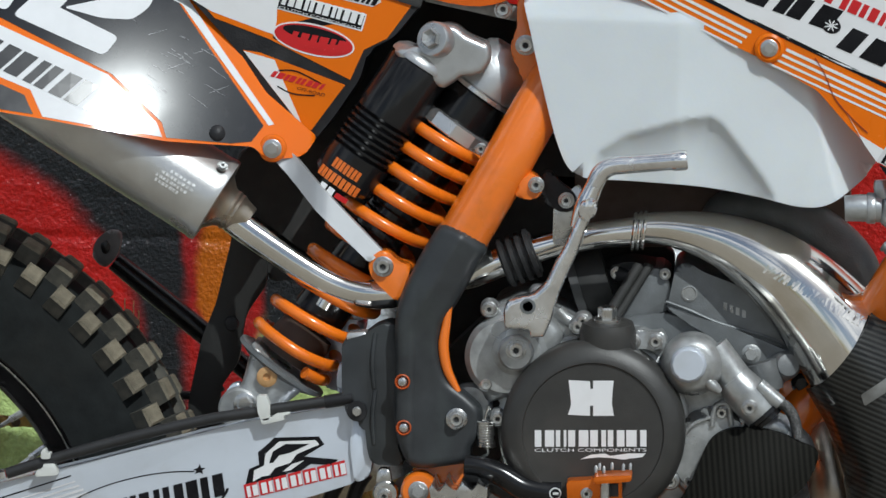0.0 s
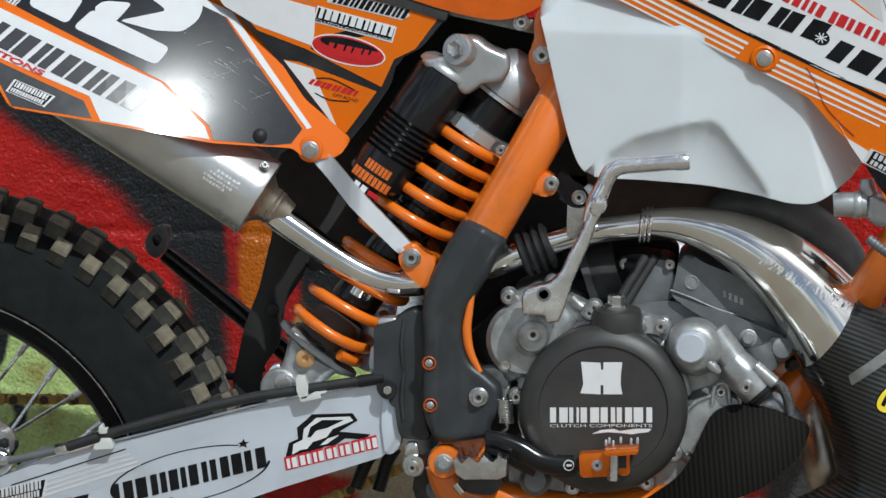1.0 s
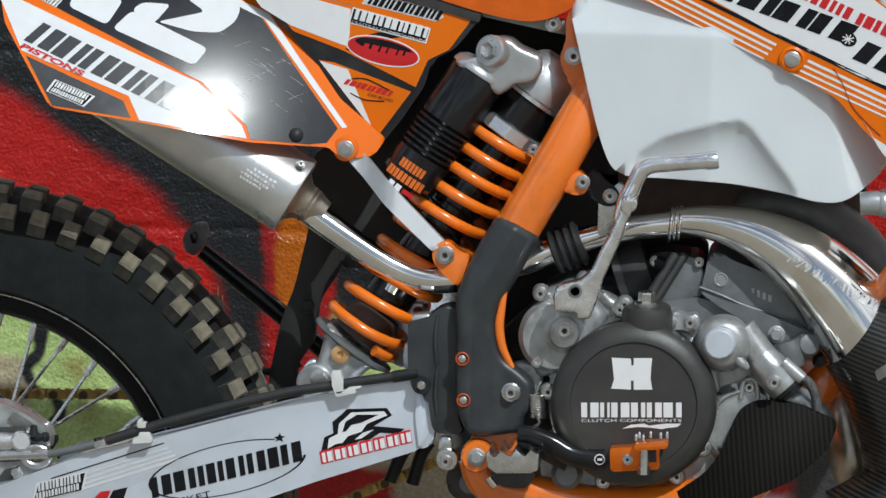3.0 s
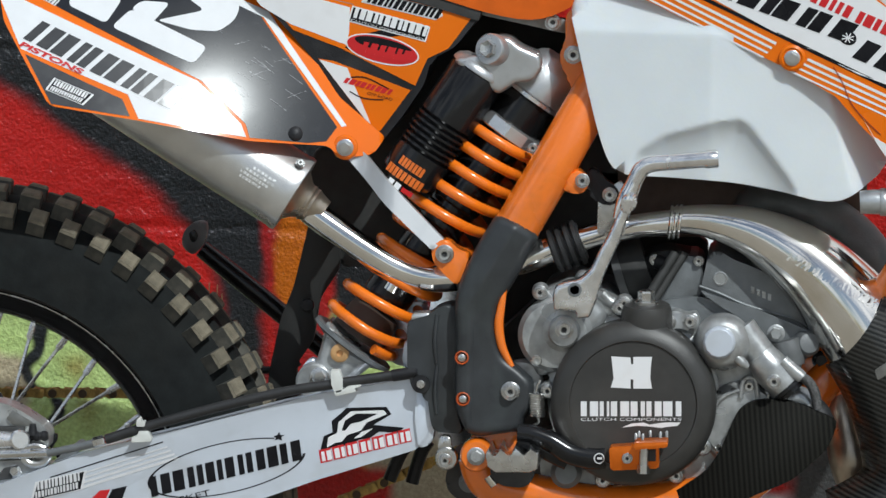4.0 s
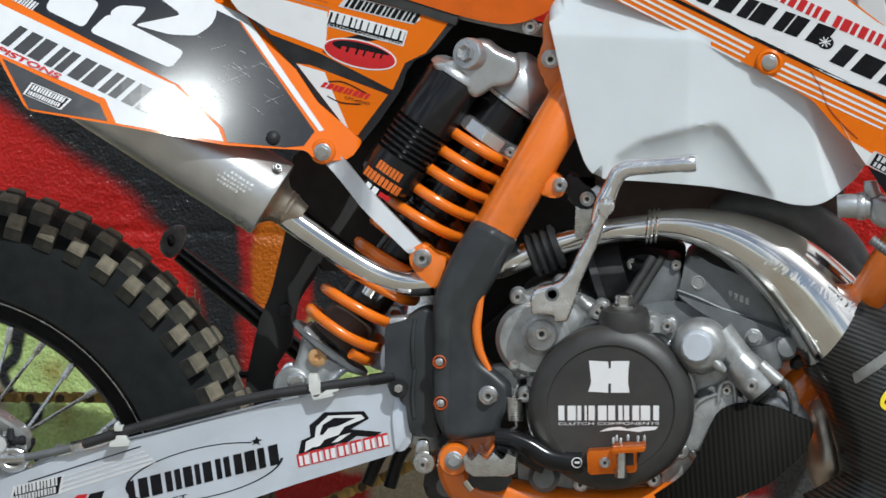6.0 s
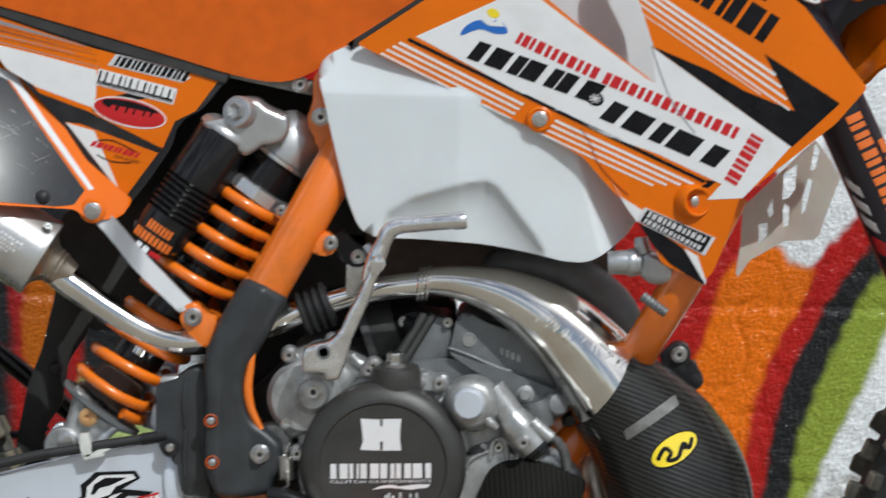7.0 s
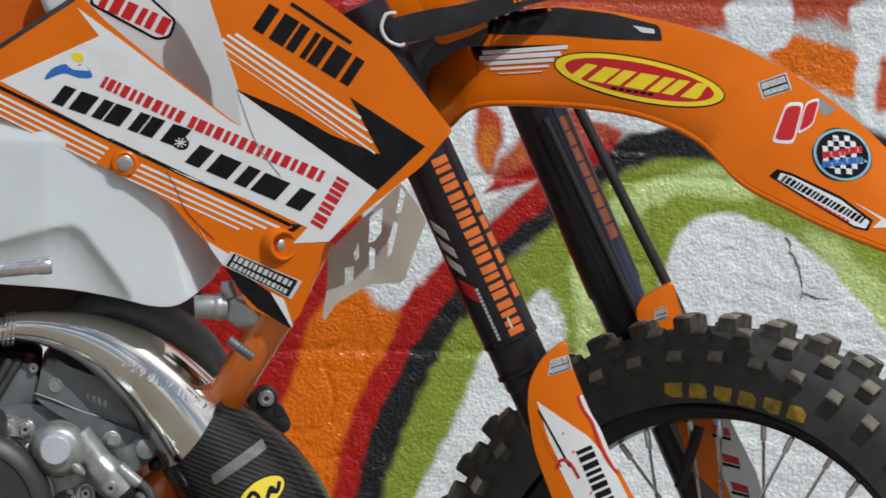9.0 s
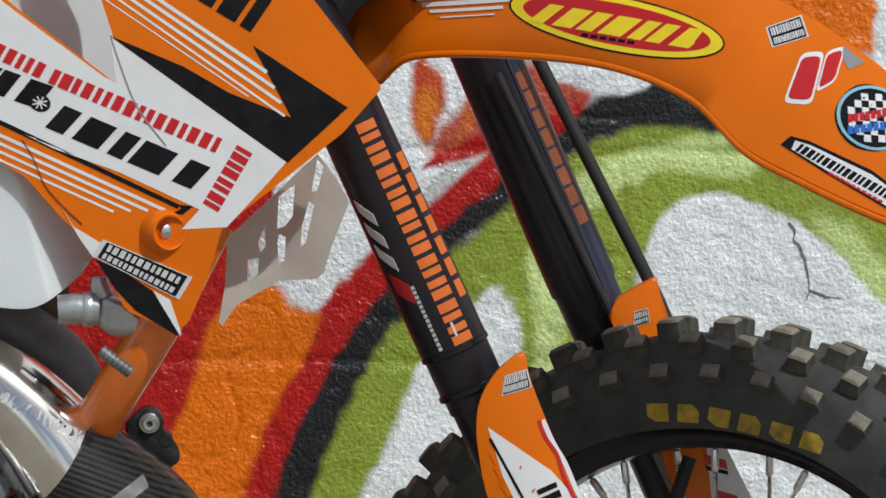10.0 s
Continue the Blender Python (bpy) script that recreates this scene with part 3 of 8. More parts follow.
paint(RED, 0.0057, [(0.5793, 0.8644), (0.5621, 0.8221), (0.5147, 0.7794), (0.4614, 0.7335), (0.4111, 0.6908), (0.3799, 0.6512), (0.3505, 0.6087), (0.3216, 0.5481), (0.3013, 0.4996), (0.2873, 0.4390), (0.2692, 0.3663), (0.2091, 0.3658), (0.2667, 0.5233), (0.3483, 0.6689), (0.4312, 0.7421), (0.5020, 0.8152), (0.5310, 0.8697)])
paint(AMBER, 0.0074, [(0.2289, 0.6313), (0.2645, 0.6606), (0.2913, 0.6681), (0.3079, 0.6455), (0.3320, 0.6398), (0.3193, 0.6083), (0.2891, 0.5477), (0.2696, 0.4872), (0.2596, 0.4388), (0.2451, 0.3661), (0.1671, 0.3653), (0.1772, 0.4861), (0.2003, 0.5467), (0.2205, 0.6011)])
paint(CHALK, 0.0069, [(0.4721, 0.6433), (0.4927, 0.6677), (0.5141, 0.6529), (0.5209, 0.6108), (0.5158, 0.5624), (0.5077, 0.5139), (0.4842, 0.4774), (0.4236, 0.4888), (0.4127, 0.4282), (0.3531, 0.3914), (0.3414, 0.3670), (0.3524, 0.4276), (0.3873, 0.5006), (0.4103, 0.5612), (0.4277, 0.5975), (0.4576, 0.6100)])
paint(LIME, 0.0075, [(0.5223, 0.7013), (0.5431, 0.7136), (0.5590, 0.6716), (0.5574, 0.5992), (0.5490, 0.5628), (0.5280, 0.5565), (0.5328, 0.6230)])
paint(LIME, 0.0075, [(0.5690, 0.7741), (0.6168, 0.7988), (0.6710, 0.8026), (0.7377, 0.7946), (0.7200, 0.7763), (0.6594, 0.7814), (0.6174, 0.7688), (0.5937, 0.7443), (0.5695, 0.7501)])
paint(LIME, 0.0172, [(0.7935, 0.7351), (0.8361, 0.7235), (0.8919, 0.6698), (0.9296, 0.6158), (0.9058, 0.6094), (0.8558, 0.6512)])
for arc in ([(0.6236, 0.7726), (0.6581, 0.7986), (0.7185, 0.8122), (0.7880, 0.8068), (0.8686, 0.7889)], [(0.5360, 0.7428), (0.5432, 0.7004), (0.5483, 0.6549)]):
    paint(LIME, 0.008, band(arc, 0.014), False)
paint(CHALK, 0.0057, [(0.6389, 0.6002), (0.6320, 0.6484), (0.6369, 0.7027), (0.6542, 0.7422), (0.6901, 0.7607), (0.7386, 0.7524), (0.7877, 0.7259), (0.8312, 0.6902), (0.8747, 0.6393), (0.9182, 0.5914), (0.9567, 0.5189), (0.9600, 0.3729), (0.5104, 0.3686), (0.5560, 0.5145), (0.5914, 0.5573)])
paint(BRICK, 0.0115, [(0.3392, 1.2066), (1.0970, 1.2214), (1.1052, 0.9085), (0.8976, 0.9414), (0.8122, 0.9821), (0.6796, 0.9680), (0.4997, 0.9351), (0.3797, 0.9332)], False)
paint((0.50, 0.09, 0.05), 0.0115, [(0.5248, 0.8816), (0.5673, 0.8642), (0.5795, 0.8524), (0.5378, 0.8278), (0.4901, 0.8091), (0.4543, 0.7905), (0.4303, 0.7902), (0.4418, 0.8203)])
paint(CHALK, 0.0046, [(0.5268, 0.9355), (0.6381, 0.9373), (0.6453, 0.8834), (0.6337, 0.8592), (0.5976, 0.8526), (0.5614, 0.8581), (0.5370, 0.8698)])
paint(AMBER, 0.0069, [(0.7643, 0.9633), (0.8492, 0.9407), (0.8509, 0.8926), (0.7897, 0.9097), (0.7467, 0.9390)])
paint(CHALK, 0.0046, [(0.6971, 0.9982), (0.7633, 1.0053), (0.7705, 0.9574), (0.7405, 0.9450), (0.7039, 0.9623)])
paint(CHALK, 0.0046, [(0.8484, 1.0007), (0.9813, 1.0149), (0.9977, 0.8466), (0.9009, 0.8211), (0.8509, 0.8746), (0.8468, 0.9406)])
paint((0.62, 0.10, 0.03), 0.0057, [(0.8796, 0.9412), (0.8952, 0.9113), (0.8935, 0.8872), (0.8689, 0.8808), (0.8714, 0.9170)])
paint(BLACK, 0.0080, [(0.8271, 0.8621), (0.8878, 0.8510), (0.9854, 0.8223), (0.9871, 0.7799), (0.9009, 0.8029), (0.8336, 0.8321)])
paint((0.52, 0.07, 0.02), 0.0069, [(0.4256, 0.8831), (0.4379, 0.8682), (0.4414, 0.8413), (0.4329, 0.8112), (0.4241, 0.8021), (0.4130, 0.8199), (0.4111, 0.8558), (0.4167, 0.8769)])
paint((0.70, 0.20, 0.02), 0.0092, [(0.4244, 0.8531), (0.4354, 0.8412), (0.4311, 0.8142), (0.4240, 0.8069), (0.4165, 0.8229), (0.4173, 0.8470)])
paint(RED, 0.0034, [(0.5046, 0.8362), (0.4780, 0.8119), (0.4422, 0.7964), (0.4215, 0.7781), (0.4514, 0.7875), (0.4784, 0.7909), (0.5021, 0.8092)])
paint((0.58, 0.14, 0.03), 0.0057, [(0.4711, 0.8567), (0.4894, 0.8450), (0.4718, 0.8208), (0.4570, 0.8086), (0.4624, 0.8386)])
paint((0.05, 0.05, 0.05), 0.0164, [(0.0247, 0.3820), (0.1533, 0.3855), (0.1575, 0.2295), (0.0286, 0.2258)], False)
paint(CHALK, 0.0057, [(-0.0935, 0.6026), (-0.0517, 0.6036), (-0.0500, 0.5358), (-0.0918, 0.5347)], False)
# weathering: faint grime and thin overspray
COLOUR *= 0.97 * (1 + 0.16 * lattice_noise(GX, GZ, 0.11, 7) + 0.12 * lattice_noise(GX, GZ, 0.02, 8))[..., None]
# rough plaster: coarse trowel waves, grit, and the joints of the blocks behind the paint
PATCHY = 0.55 + 0.9 * np.clip(0.5 + 1.2 * lattice_noise(GX, GZ, 0.09, 14), 0, 1)
RELIEF = 0.0024 * lattice_noise(GX, GZ, 0.07, 11) + PATCHY * (0.0013 * lattice_noise(GX, GZ, 0.011, 12) + 0.0009 * lattice_noise(GX, GZ, 0.0056, 13))
RELIEF += 0.0016 * np.exp(-(lattice_noise(GX, GZ, 0.045, 15) / 0.05) ** 2) * np.clip(2.5 * lattice_noise(GX, GZ, 0.12, 16), 0, 1)
JOINT = 0.5975
for course in range(-3, 12):
    level = JOINT + 0.20 * course + 0.003 * lattice_noise(GX, GZ, 0.05, 20 + course)
    RELIEF += 0.0016 * np.exp(-((GZ - level) / 0.0055) ** 2)
nx, nz = GX.shape
verts = np.stack([GX, WALL_Y + RELIEF, GZ], -1).reshape(-1, 3)
ids = np.arange(nx * nz).reshape(nx, nz)
quads = np.stack([ids[:-1, :-1], ids[1:, :-1], ids[1:, 1:], ids[:-1, 1:]], -1).reshape(-1, 4)
wall_mesh = bpy.data.meshes.new("wall_north")
wall_mesh.vertices.add(len(verts))
wall_mesh.vertices.foreach_set("co", verts.ravel())
wall_mesh.loops.add(quads.size)
wall_mesh.loops.foreach_set("vertex_index", quads.ravel())
wall_mesh.polygons.add(len(quads))
wall_mesh.polygons.foreach_set("loop_start", np.arange(0, quads.size, 4))
wall_mesh.update()
wall_mesh.shade_smooth()
pig = wall_mesh.color_attributes.new("pigment", "FLOAT_COLOR", "POINT")
pig.data.foreach_set("color", np.concatenate([np.clip(COLOUR, 0, 1).reshape(-1, 3), np.ones((nx * nz, 1))], 1).astype(np.float32).ravel())


def wall_paint():
    m = mat("spray_painted_plaster", (0.5, 0.5, 0.5), 0.5, spec=0.1, coat=0.7, bump=0.85, bump_scale=240, rough_vary=0.10)
    n, l = m.node_tree.nodes, m.node_tree.links
    relief = [x for x in n if x.bl_idname == "ShaderNodeBump"][0]
    relief.inputs["Distance"].default_value = 0.0026
    l.new(relief.outputs["Normal"], n["Principled BSDF"].inputs["Coat Normal"])
    n["Principled BSDF"].inputs["Coat Roughness"].default_value = 0.13
    at = n.new("ShaderNodeVertexColor")
    at.layer_name = "pigment"
    no = n.new("ShaderNodeTexNoise")
    no.inputs["Scale"].default_value = 220
    no.inputs["Detail"].default_value = 5
    co = n.new("ShaderNodeTexCoord")
    l.new(co.outputs["Object"], no.inputs["Vector"])
    mr = n.new("ShaderNodeMapRange")
    mr.inputs[1].default_value, mr.inputs[2].default_value, mr.inputs[3].default_value, mr.inputs[4].default_value = 0.3, 0.7, 0.82, 1.12
    l.new(no.outputs["Fac"], mr.inputs[0])
    mx = n.new("ShaderNodeVectorMath")
    mx.operation = "SCALE"
    l.new(at.outputs["Color"], mx.inputs[0])
    l.new(mr.outputs[0], mx.inputs["Scale"])
    l.new(mx.outputs[0], n["Principled BSDF"].inputs["Base Color"])
    return m


wall_mesh.materials.append(wall_paint())
wall = new("wall_north", wall_mesh)
tagged(wall, "rough plastered block wall covered in red, orange, green and white graffiti", "wall", kind="structure")
bmw = bmesh.new()
bmesh.ops.create_cube(bmw, size=1, matrix=Matrix.Translation((0, WALL_Y + 0.11, 1.8)) @ Matrix.Diagonal((18, 0.18, 3.6, 1)))
part("wall_core", bmw, mat("grey_block", (0.4, 0.39, 0.37), 0.9, grain=0.2, bump=0.5), wall, smooth=False)

bmg = bmesh.new()
bmesh.ops.create_grid(bmg, x_segments=60, y_segments=60, size=60)
for v in bmg.verts:
    if abs(v.co.x) < 8 and abs(v.co.y) < 8:
        v.co.z += 0.004 * noise.noise(v.co * 2)
    v.co.z -= 0.004
ground = part("ground", bmg, SAND)
tagged(ground, "pale sandy concrete ground in front of the wall", "ground", kind="structure")
# ---- motorcycle ----
bike = thing("motorcycle", "orange and white two-stroke motocross motorcycle with sponsor graphics beside the wall", "motorcycle")


# -- wheels --
def tyre_section(radius, width, bead, n=22):
    """The tyre's cross section as (across, radius), from bead to bead over the crown."""
    out = []
    for k in range(n + 1):
        a = math.pi * k / n
        across = -math.cos(a) * width * (1 - 0.10 * math.cos(a) ** 8)
        out.append((across, bead + (radius - bead) * math.sin(a) ** 0.75))
    return out


def ring_body(section, segs=96, closed=False):
    bm = bmesh.new()
    rings = [[bm.verts.new((math.cos(a) * r, y, math.sin(a) * r)) for y, r in section] for a in (2 * math.pi * k / segs for k in range(segs))]
    m = len(section)
    for i in range(segs):
        p, q = rings[i], rings[(i + 1) % segs]
        for k in range(m if closed else m - 1):
            bm.faces.new((p[k], p[(k + 1) % m], q[(k + 1) % m], q[k]))
    return bm


def knob_mesh(w, l, h, taper=0.8, slot=0.0):
    """One tread block, w across the tyre, l along its way, h high, with worn edges."""
    bm = bmesh.new()
    lo = [bm.verts.new((x, y, -0.006)) for x, y in ((-l / 2, -w / 2), (l / 2, -w / 2), (l / 2, w / 2), (-l / 2, w / 2))]
    mid = [bm.verts.new((v.co.x * (1 + taper) / 2 * 1.02, v.co.y * (1 + taper) / 2 * 1.02, h * 0.86)) for v in lo]
    hi = [bm.verts.new((v.co.x * taper * 0.86, v.co.y * taper * 0.86, h)) for v in lo]
    for a, b in ((lo, mid), (mid, hi)):
        for k in range(4):
            bm.faces.new((a[k], a[(k + 1) % 4], b[(k + 1) % 4], b[k]))
    bm.faces.new(hi)
    return bm


def wheel(name, pose_m, radius, width, rim_r, knob_rows, spokes, rim_mat, label, spin=0.0, knob_mat=KNOB, tyre_mat=RUBBER):
    """A spoked wheel about the local y axis."""
    w = group(name, bike, label)
    w.matrix_basis = pose_m
    carcass = radius - 0.008
    tyre = part("tyre", ring_body(tyre_section(carcass, width, rim_r + 0.004)), tyre_mat, w, "black knobbly off-road tyre with dusty tread")
    for across, count, shift, kw, kl, kh, tilt in knob_rows:
        first = None
        for k in range(count):
            a = 2 * math.pi * (k + shift) / count + spin
            # the block stands on the carcass, leaning with its shoulder
            s = math.asin(min(0.999, abs(across) / width))
            r = rim_r + 0.004 + (carcass - rim_r - 0.004) * math.cos(s) ** 0.75
            m = Matrix.Rotation(a, 4, "Y") @ Matrix.Translation((0, across, r)) @ Matrix.Rotation(-math.copysign(radians(tilt), across) if across else 0, 4, "X")
            if first is None:
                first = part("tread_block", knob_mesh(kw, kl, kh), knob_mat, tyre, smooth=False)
                # tops lighter, flanks darker: dust, plus sun and shade put into the colour
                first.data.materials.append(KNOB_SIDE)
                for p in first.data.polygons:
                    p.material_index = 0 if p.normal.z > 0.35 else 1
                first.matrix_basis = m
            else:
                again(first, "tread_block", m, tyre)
    rim_sec = [(-0.5, 0.012), (-0.52, 0.006), (-0.48, -0.004), (-0.40, -0.008), (-0.3, -0.014 - 0.006 * (rim_r < 0.25)), (-0.12, -0.0155 - 0.0105 * (rim_r < 0.25)), (0.12, -0.0155 - 0.0105 * (rim_r < 0.25)), (0.3, -0.014 - 0.006 * (rim_r < 0.25)), (0.40, -0.008), (0.48, -0.004), (0.52, 0.006), (0.5, 0.012), (0.42, 0.012), (0.36, 0.0), (0, -0.010), (-0.36, 0.0), (-0.42, 0.012)]
    rim = part("rim", ring_body([(y * width * 1.05, rim_r + r) for y, r in rim_sec], closed=True), rim_mat, w)
    hub = part("hub", lathe([(-0.055, 0.034), (-0.05, 0.04), (-0.044, 0.04), (-0.04, 0.026), (0.04, 0.026), (0.044, 0.04), (0.05, 0.04), (0.055, 0.034)], 28), ALU, w)
    first = nip = None
    n = spokes
    for k in range(n):
        side = -1 if k % 2 else 1
        a = 2 * math.pi * k / n + spin - (0.055 if rim_r < 0.25 else 0.0)
        lean = (k // 2) % 2 if rim_r > 0.25 else side > 0
        b = a + (0.62 if lean else -0.62)
        p = Vector((math.cos(b) * 0.038, side * 0.045, math.sin(b) * 0.038))
        q = Vector((math.cos(a) * (rim_r - (0.022 if rim_r < 0.25 else 0.013)), side * 0.008, math.sin(a) * (rim_r - (0.022 if rim_r < 0.25 else 0.013))))
        d = q - p
        m = Matrix.Translation(p) @ Vector((0, 0, 1)).rotation_difference(d).to_matrix().to_4x4()
        if first is None:
            first = part("spoke", lathe([(0, 0.0019), (d.length, 0.0019)], 6, axis=(0, 0, 1)), STEEL, w)
            first.matrix_basis = m
            nip = part("nipple", lathe([(0, 0.002), (0.002, 0.0034), (0.018, 0.0034), (0.019, 0.002)], 8, axis=(0, 0, 1)), ALU, w)
            nip.matrix_basis = m @ Matrix.Translation((0, 0, d.length - 0.022))
        else:
            again(first, "spoke", m, w)
            again(nip, "nipple", m @ Matrix.Translation((0, 0, d.length - 0.022)), w)
    return w


REAR = Vector(((-0.8405, 0.3447)[0], 0, (-0.8405, 0.3447)[1]))
rear_rows = [(-0.040, 59, 0.98, 0.022, 0.0195, 0.016, 44), (-0.022, 59, 0.56, 0.020, 0.0225, 0.016, 20), (0.004, 59, 0.60, 0.022, 0.021, 0.015, 0), (0.026, 59, 0.1, 0.018, 0.020, 0.015, 24), (0.043, 59, 0.55, 0.020, 0.019, 0.015, 48)]
rear_wheel = wheel("rear_wheel", Matrix.Translation(REAR), 0.346, 0.056, 0.2405, rear_rows, 36, BLACK_METAL, "rear wheel with black rim and knobbly tyre", 0.05)

edge = part("rim_edge", tube([(math.cos(a) * 0.2375, -0.031, math.sin(a) * 0.2375) for a in (2 * math.pi * k / 96 for k in range(97))], 0.0008, 6, smooth_path=False), STEEL, rear_wheel)

STEER = 31
FRONT = Vector(((0.6413, 0.3394)[0], 0, (0.6413, 0.3394)[1]))
front_pose = Matrix.Translation(FRONT) @ Matrix.Rotation(radians(-STEER), 4, "Z")
front_rows = [(0.011, 42, 0.0, 0.017, 0.021, 0.015, 10), (-0.011, 42, 0.0, 0.017, 0.021, 0.015, 10), (0.027, 42, 0.5, 0.016, 0.019, 0.013, 32), (-0.027, 42, 0.5, 0.016, 0.019, 0.013, 32), (-0.040, 42, 0.0, 0.013, 0.018, 0.009, 60), (0.040, 42, 0.0, 0.013, 0.018, 0.009, 60)]
front_wheel = wheel("front_wheel", front_pose, 0.348, 0.046, 0.259, front_rows, 36, BLACK_METAL, "front wheel with black rim, steered towards the viewer", 0.02, KNOB_F, RUBBER_F)

# -- swingarm with its stickers --
swingarm = part("swingarm", plate(round_corners([(-0.8784, 0.3585), (-0.7854, 0.3891), (-0.6927, 0.4267), (-0.5944, 0.4527), (-0.4618, 0.4905), (-0.361, 0.5106), (-0.3475, 0.4982), (-0.3446, 0.4664), (-0.3483, 0.4489), (-0.3567, 0.4371), (-0.4602, 0.4023), (-0.5524, 0.3677), (-0.668, 0.3294), (-0.8775, 0.2736)], 0.006), -0.112, -0.075, 0.007, segments=3), SWING, bike, "silver-white painted aluminium swingarm with black stickers")
SW = flat(-0.112)
part("pivot_end", plate(round_corners([(-0.359, 0.5089), (-0.3427, 0.5047), (-0.3385, 0.4672), (-0.3415, 0.4439), (-0.3553, 0.4377), (-0.3599, 0.4695)], 0.005), -0.116, -0.075, 0.004), SWING, swingarm)
ov = [Vector(p) for p in ellipse(*(-0.5517, 0.4128), 0.083, 0.026, 14, 60)]
oc = sum(ov, Vector((0, 0))) / len(ov)
decal("oval_line", [tuple(p) for p in ov[8:60]] + [tuple(oc + (p - oc) * 0.965) for p in reversed(ov[8:60])], SW, BLACK_INK, swingarm)
bars("large_wording", *[(-0.6279, 0.3804), (-0.4743, 0.4236)], 0.0205, 7, SW, BLACK_INK, swingarm, "bold black slanted wording", slant=0.12, gap=0.14, widths=[1, 1.05, 1.25, 0.9, 0.9, 0.5, 1], notch=0.4)
words("GASKET", *[(-0.6184, 0.3701), (-0.5675, 0.3844)], 0.006, SW, BLACK_INK, swingarm)
decal("star_mark", [(-0.5042, 0.4466), (-0.5002, 0.4479), (-0.4985, 0.4514), (-0.4967, 0.448), (-0.4927, 0.4481), (-0.4961, 0.4457), (-0.4949, 0.4423), (-0.499, 0.4439), (-0.503, 0.442), (-0.5013, 0.445)], SW, BLACK_INK, swingarm)
emblem = decal("emblem", [(-0.4559, 0.4329), (-0.4527, 0.4481), (-0.4436, 0.4524), (-0.4449, 0.4639), (-0.4358, 0.4717), (-0.4302, 0.4777), (-0.3892, 0.4799), (-0.3838, 0.4726), (-0.4021, 0.461), (-0.3709, 0.459), (-0.3765, 0.4536), (-0.3962, 0.4542), (-0.4059, 0.447), (-0.4168, 0.4455), (-0.4248, 0.4384), (-0.4375, 0.4392), (-0.4461, 0.4355)], SW, BLACK_INK, swingarm, "black and white emblem")
decal("emblem_light", [(-0.4491, 0.4365), (-0.4481, 0.447), (-0.4389, 0.4519), (-0.438, 0.4624), (-0.4255, 0.4743), (-0.392, 0.4764), (-0.3885, 0.4724), (-0.4091, 0.4632), (-0.4147, 0.4549), (-0.4285, 0.4499), (-0.4341, 0.4428), (-0.441, 0.4414)], SW, WHITE, emblem, lift=0.0014)
decal("emblem_light", [(-0.4135, 0.4538), (-0.402, 0.4576), (-0.4146, 0.4479), (-0.4215, 0.4466)], SW, WHITE, emblem, lift=0.0014)
decal("emblem_dark", [(-0.4311, 0.4649), (-0.4196, 0.4722), (-0.3977, 0.4728), (-0.4149, 0.4642), (-0.4252, 0.4616), (-0.4309, 0.4545), (-0.4343, 0.4544)], SW, BLACK_INK, emblem, lift=0.002)
bars("red_wording", *[(-0.4551, 0.4201), (-0.3625, 0.4453)], 0.0135, 7, SW, RED_INK, swingarm, "red outlined wording", slant=0.08, gap=0.12)
bars("red_wording_light", *[(-0.4534, 0.4219), (-0.3631, 0.4464)], 0.0100, 7, SW, WHITE, swingarm, "", slant=0.08, gap=0.35, lift=0.0018, notch=0.4)
badge("small_sticker", [(-0.7529, 0.3722), (-0.6989, 0.3866), (-0.6951, 0.4065), (-0.7479, 0.3928)], SW, swingarm, "", slant=0.2)
decal("two_colour_mark", [(-0.6946, 0.3727), (-0.6814, 0.3859), (-0.671, 0.3873), (-0.6766, 0.3732)], SW, RED_INK, swingarm)
decal("two_colour_mark", [(-0.6754, 0.3732), (-0.6687, 0.3874), (-0.6536, 0.3913), (-0.6597, 0.3737)], SW, BLACK_INK, swingarm)
for k in range(5):
    decal("pinstripe", stripe(*[(-0.7328, 0.3979), (-0.6171, 0.4377)], 0.0012) if k == 0 else [(x + 0.004 * k, z - 0.0035 * k) for x, z in stripe(*[(-0.7154, 0.4024), (-0.6171, 0.436)], 0.0010 + 0.0004 * k)], SW, BLACK_INK if k == 0 else SILVER_INK, swingarm)

# black rubber, also the tone of sheets that stand in for shade
SHADE_BLACK = mat("shade_black_rubber", (0.026, 0.026, 0.025), 0.7, grain=0.3)
# -- black frame guards --
GUARD_LINE = arc_points([(-0.2753, 0.679), (-0.2395, 0.6616), (-0.2459, 0.6413), (-0.2641, 0.6064), (-0.2768, 0.5859), (-0.2775, 0.56), (-0.2684, 0.5372), (-0.2509, 0.5233), (-0.2391, 0.5103), (-0.2404, 0.4889), (-0.2481, 0.4743), (-0.2513, 0.4627), (-0.2753, 0.4574), (-0.2994, 0.4556), (-0.313, 0.4725), (-0.3187, 0.5013), (-0.3186, 0.5532), (-0.3194, 0.5935), (-0.3087, 0.6282), (-0.2911, 0.6632)], 4, True)


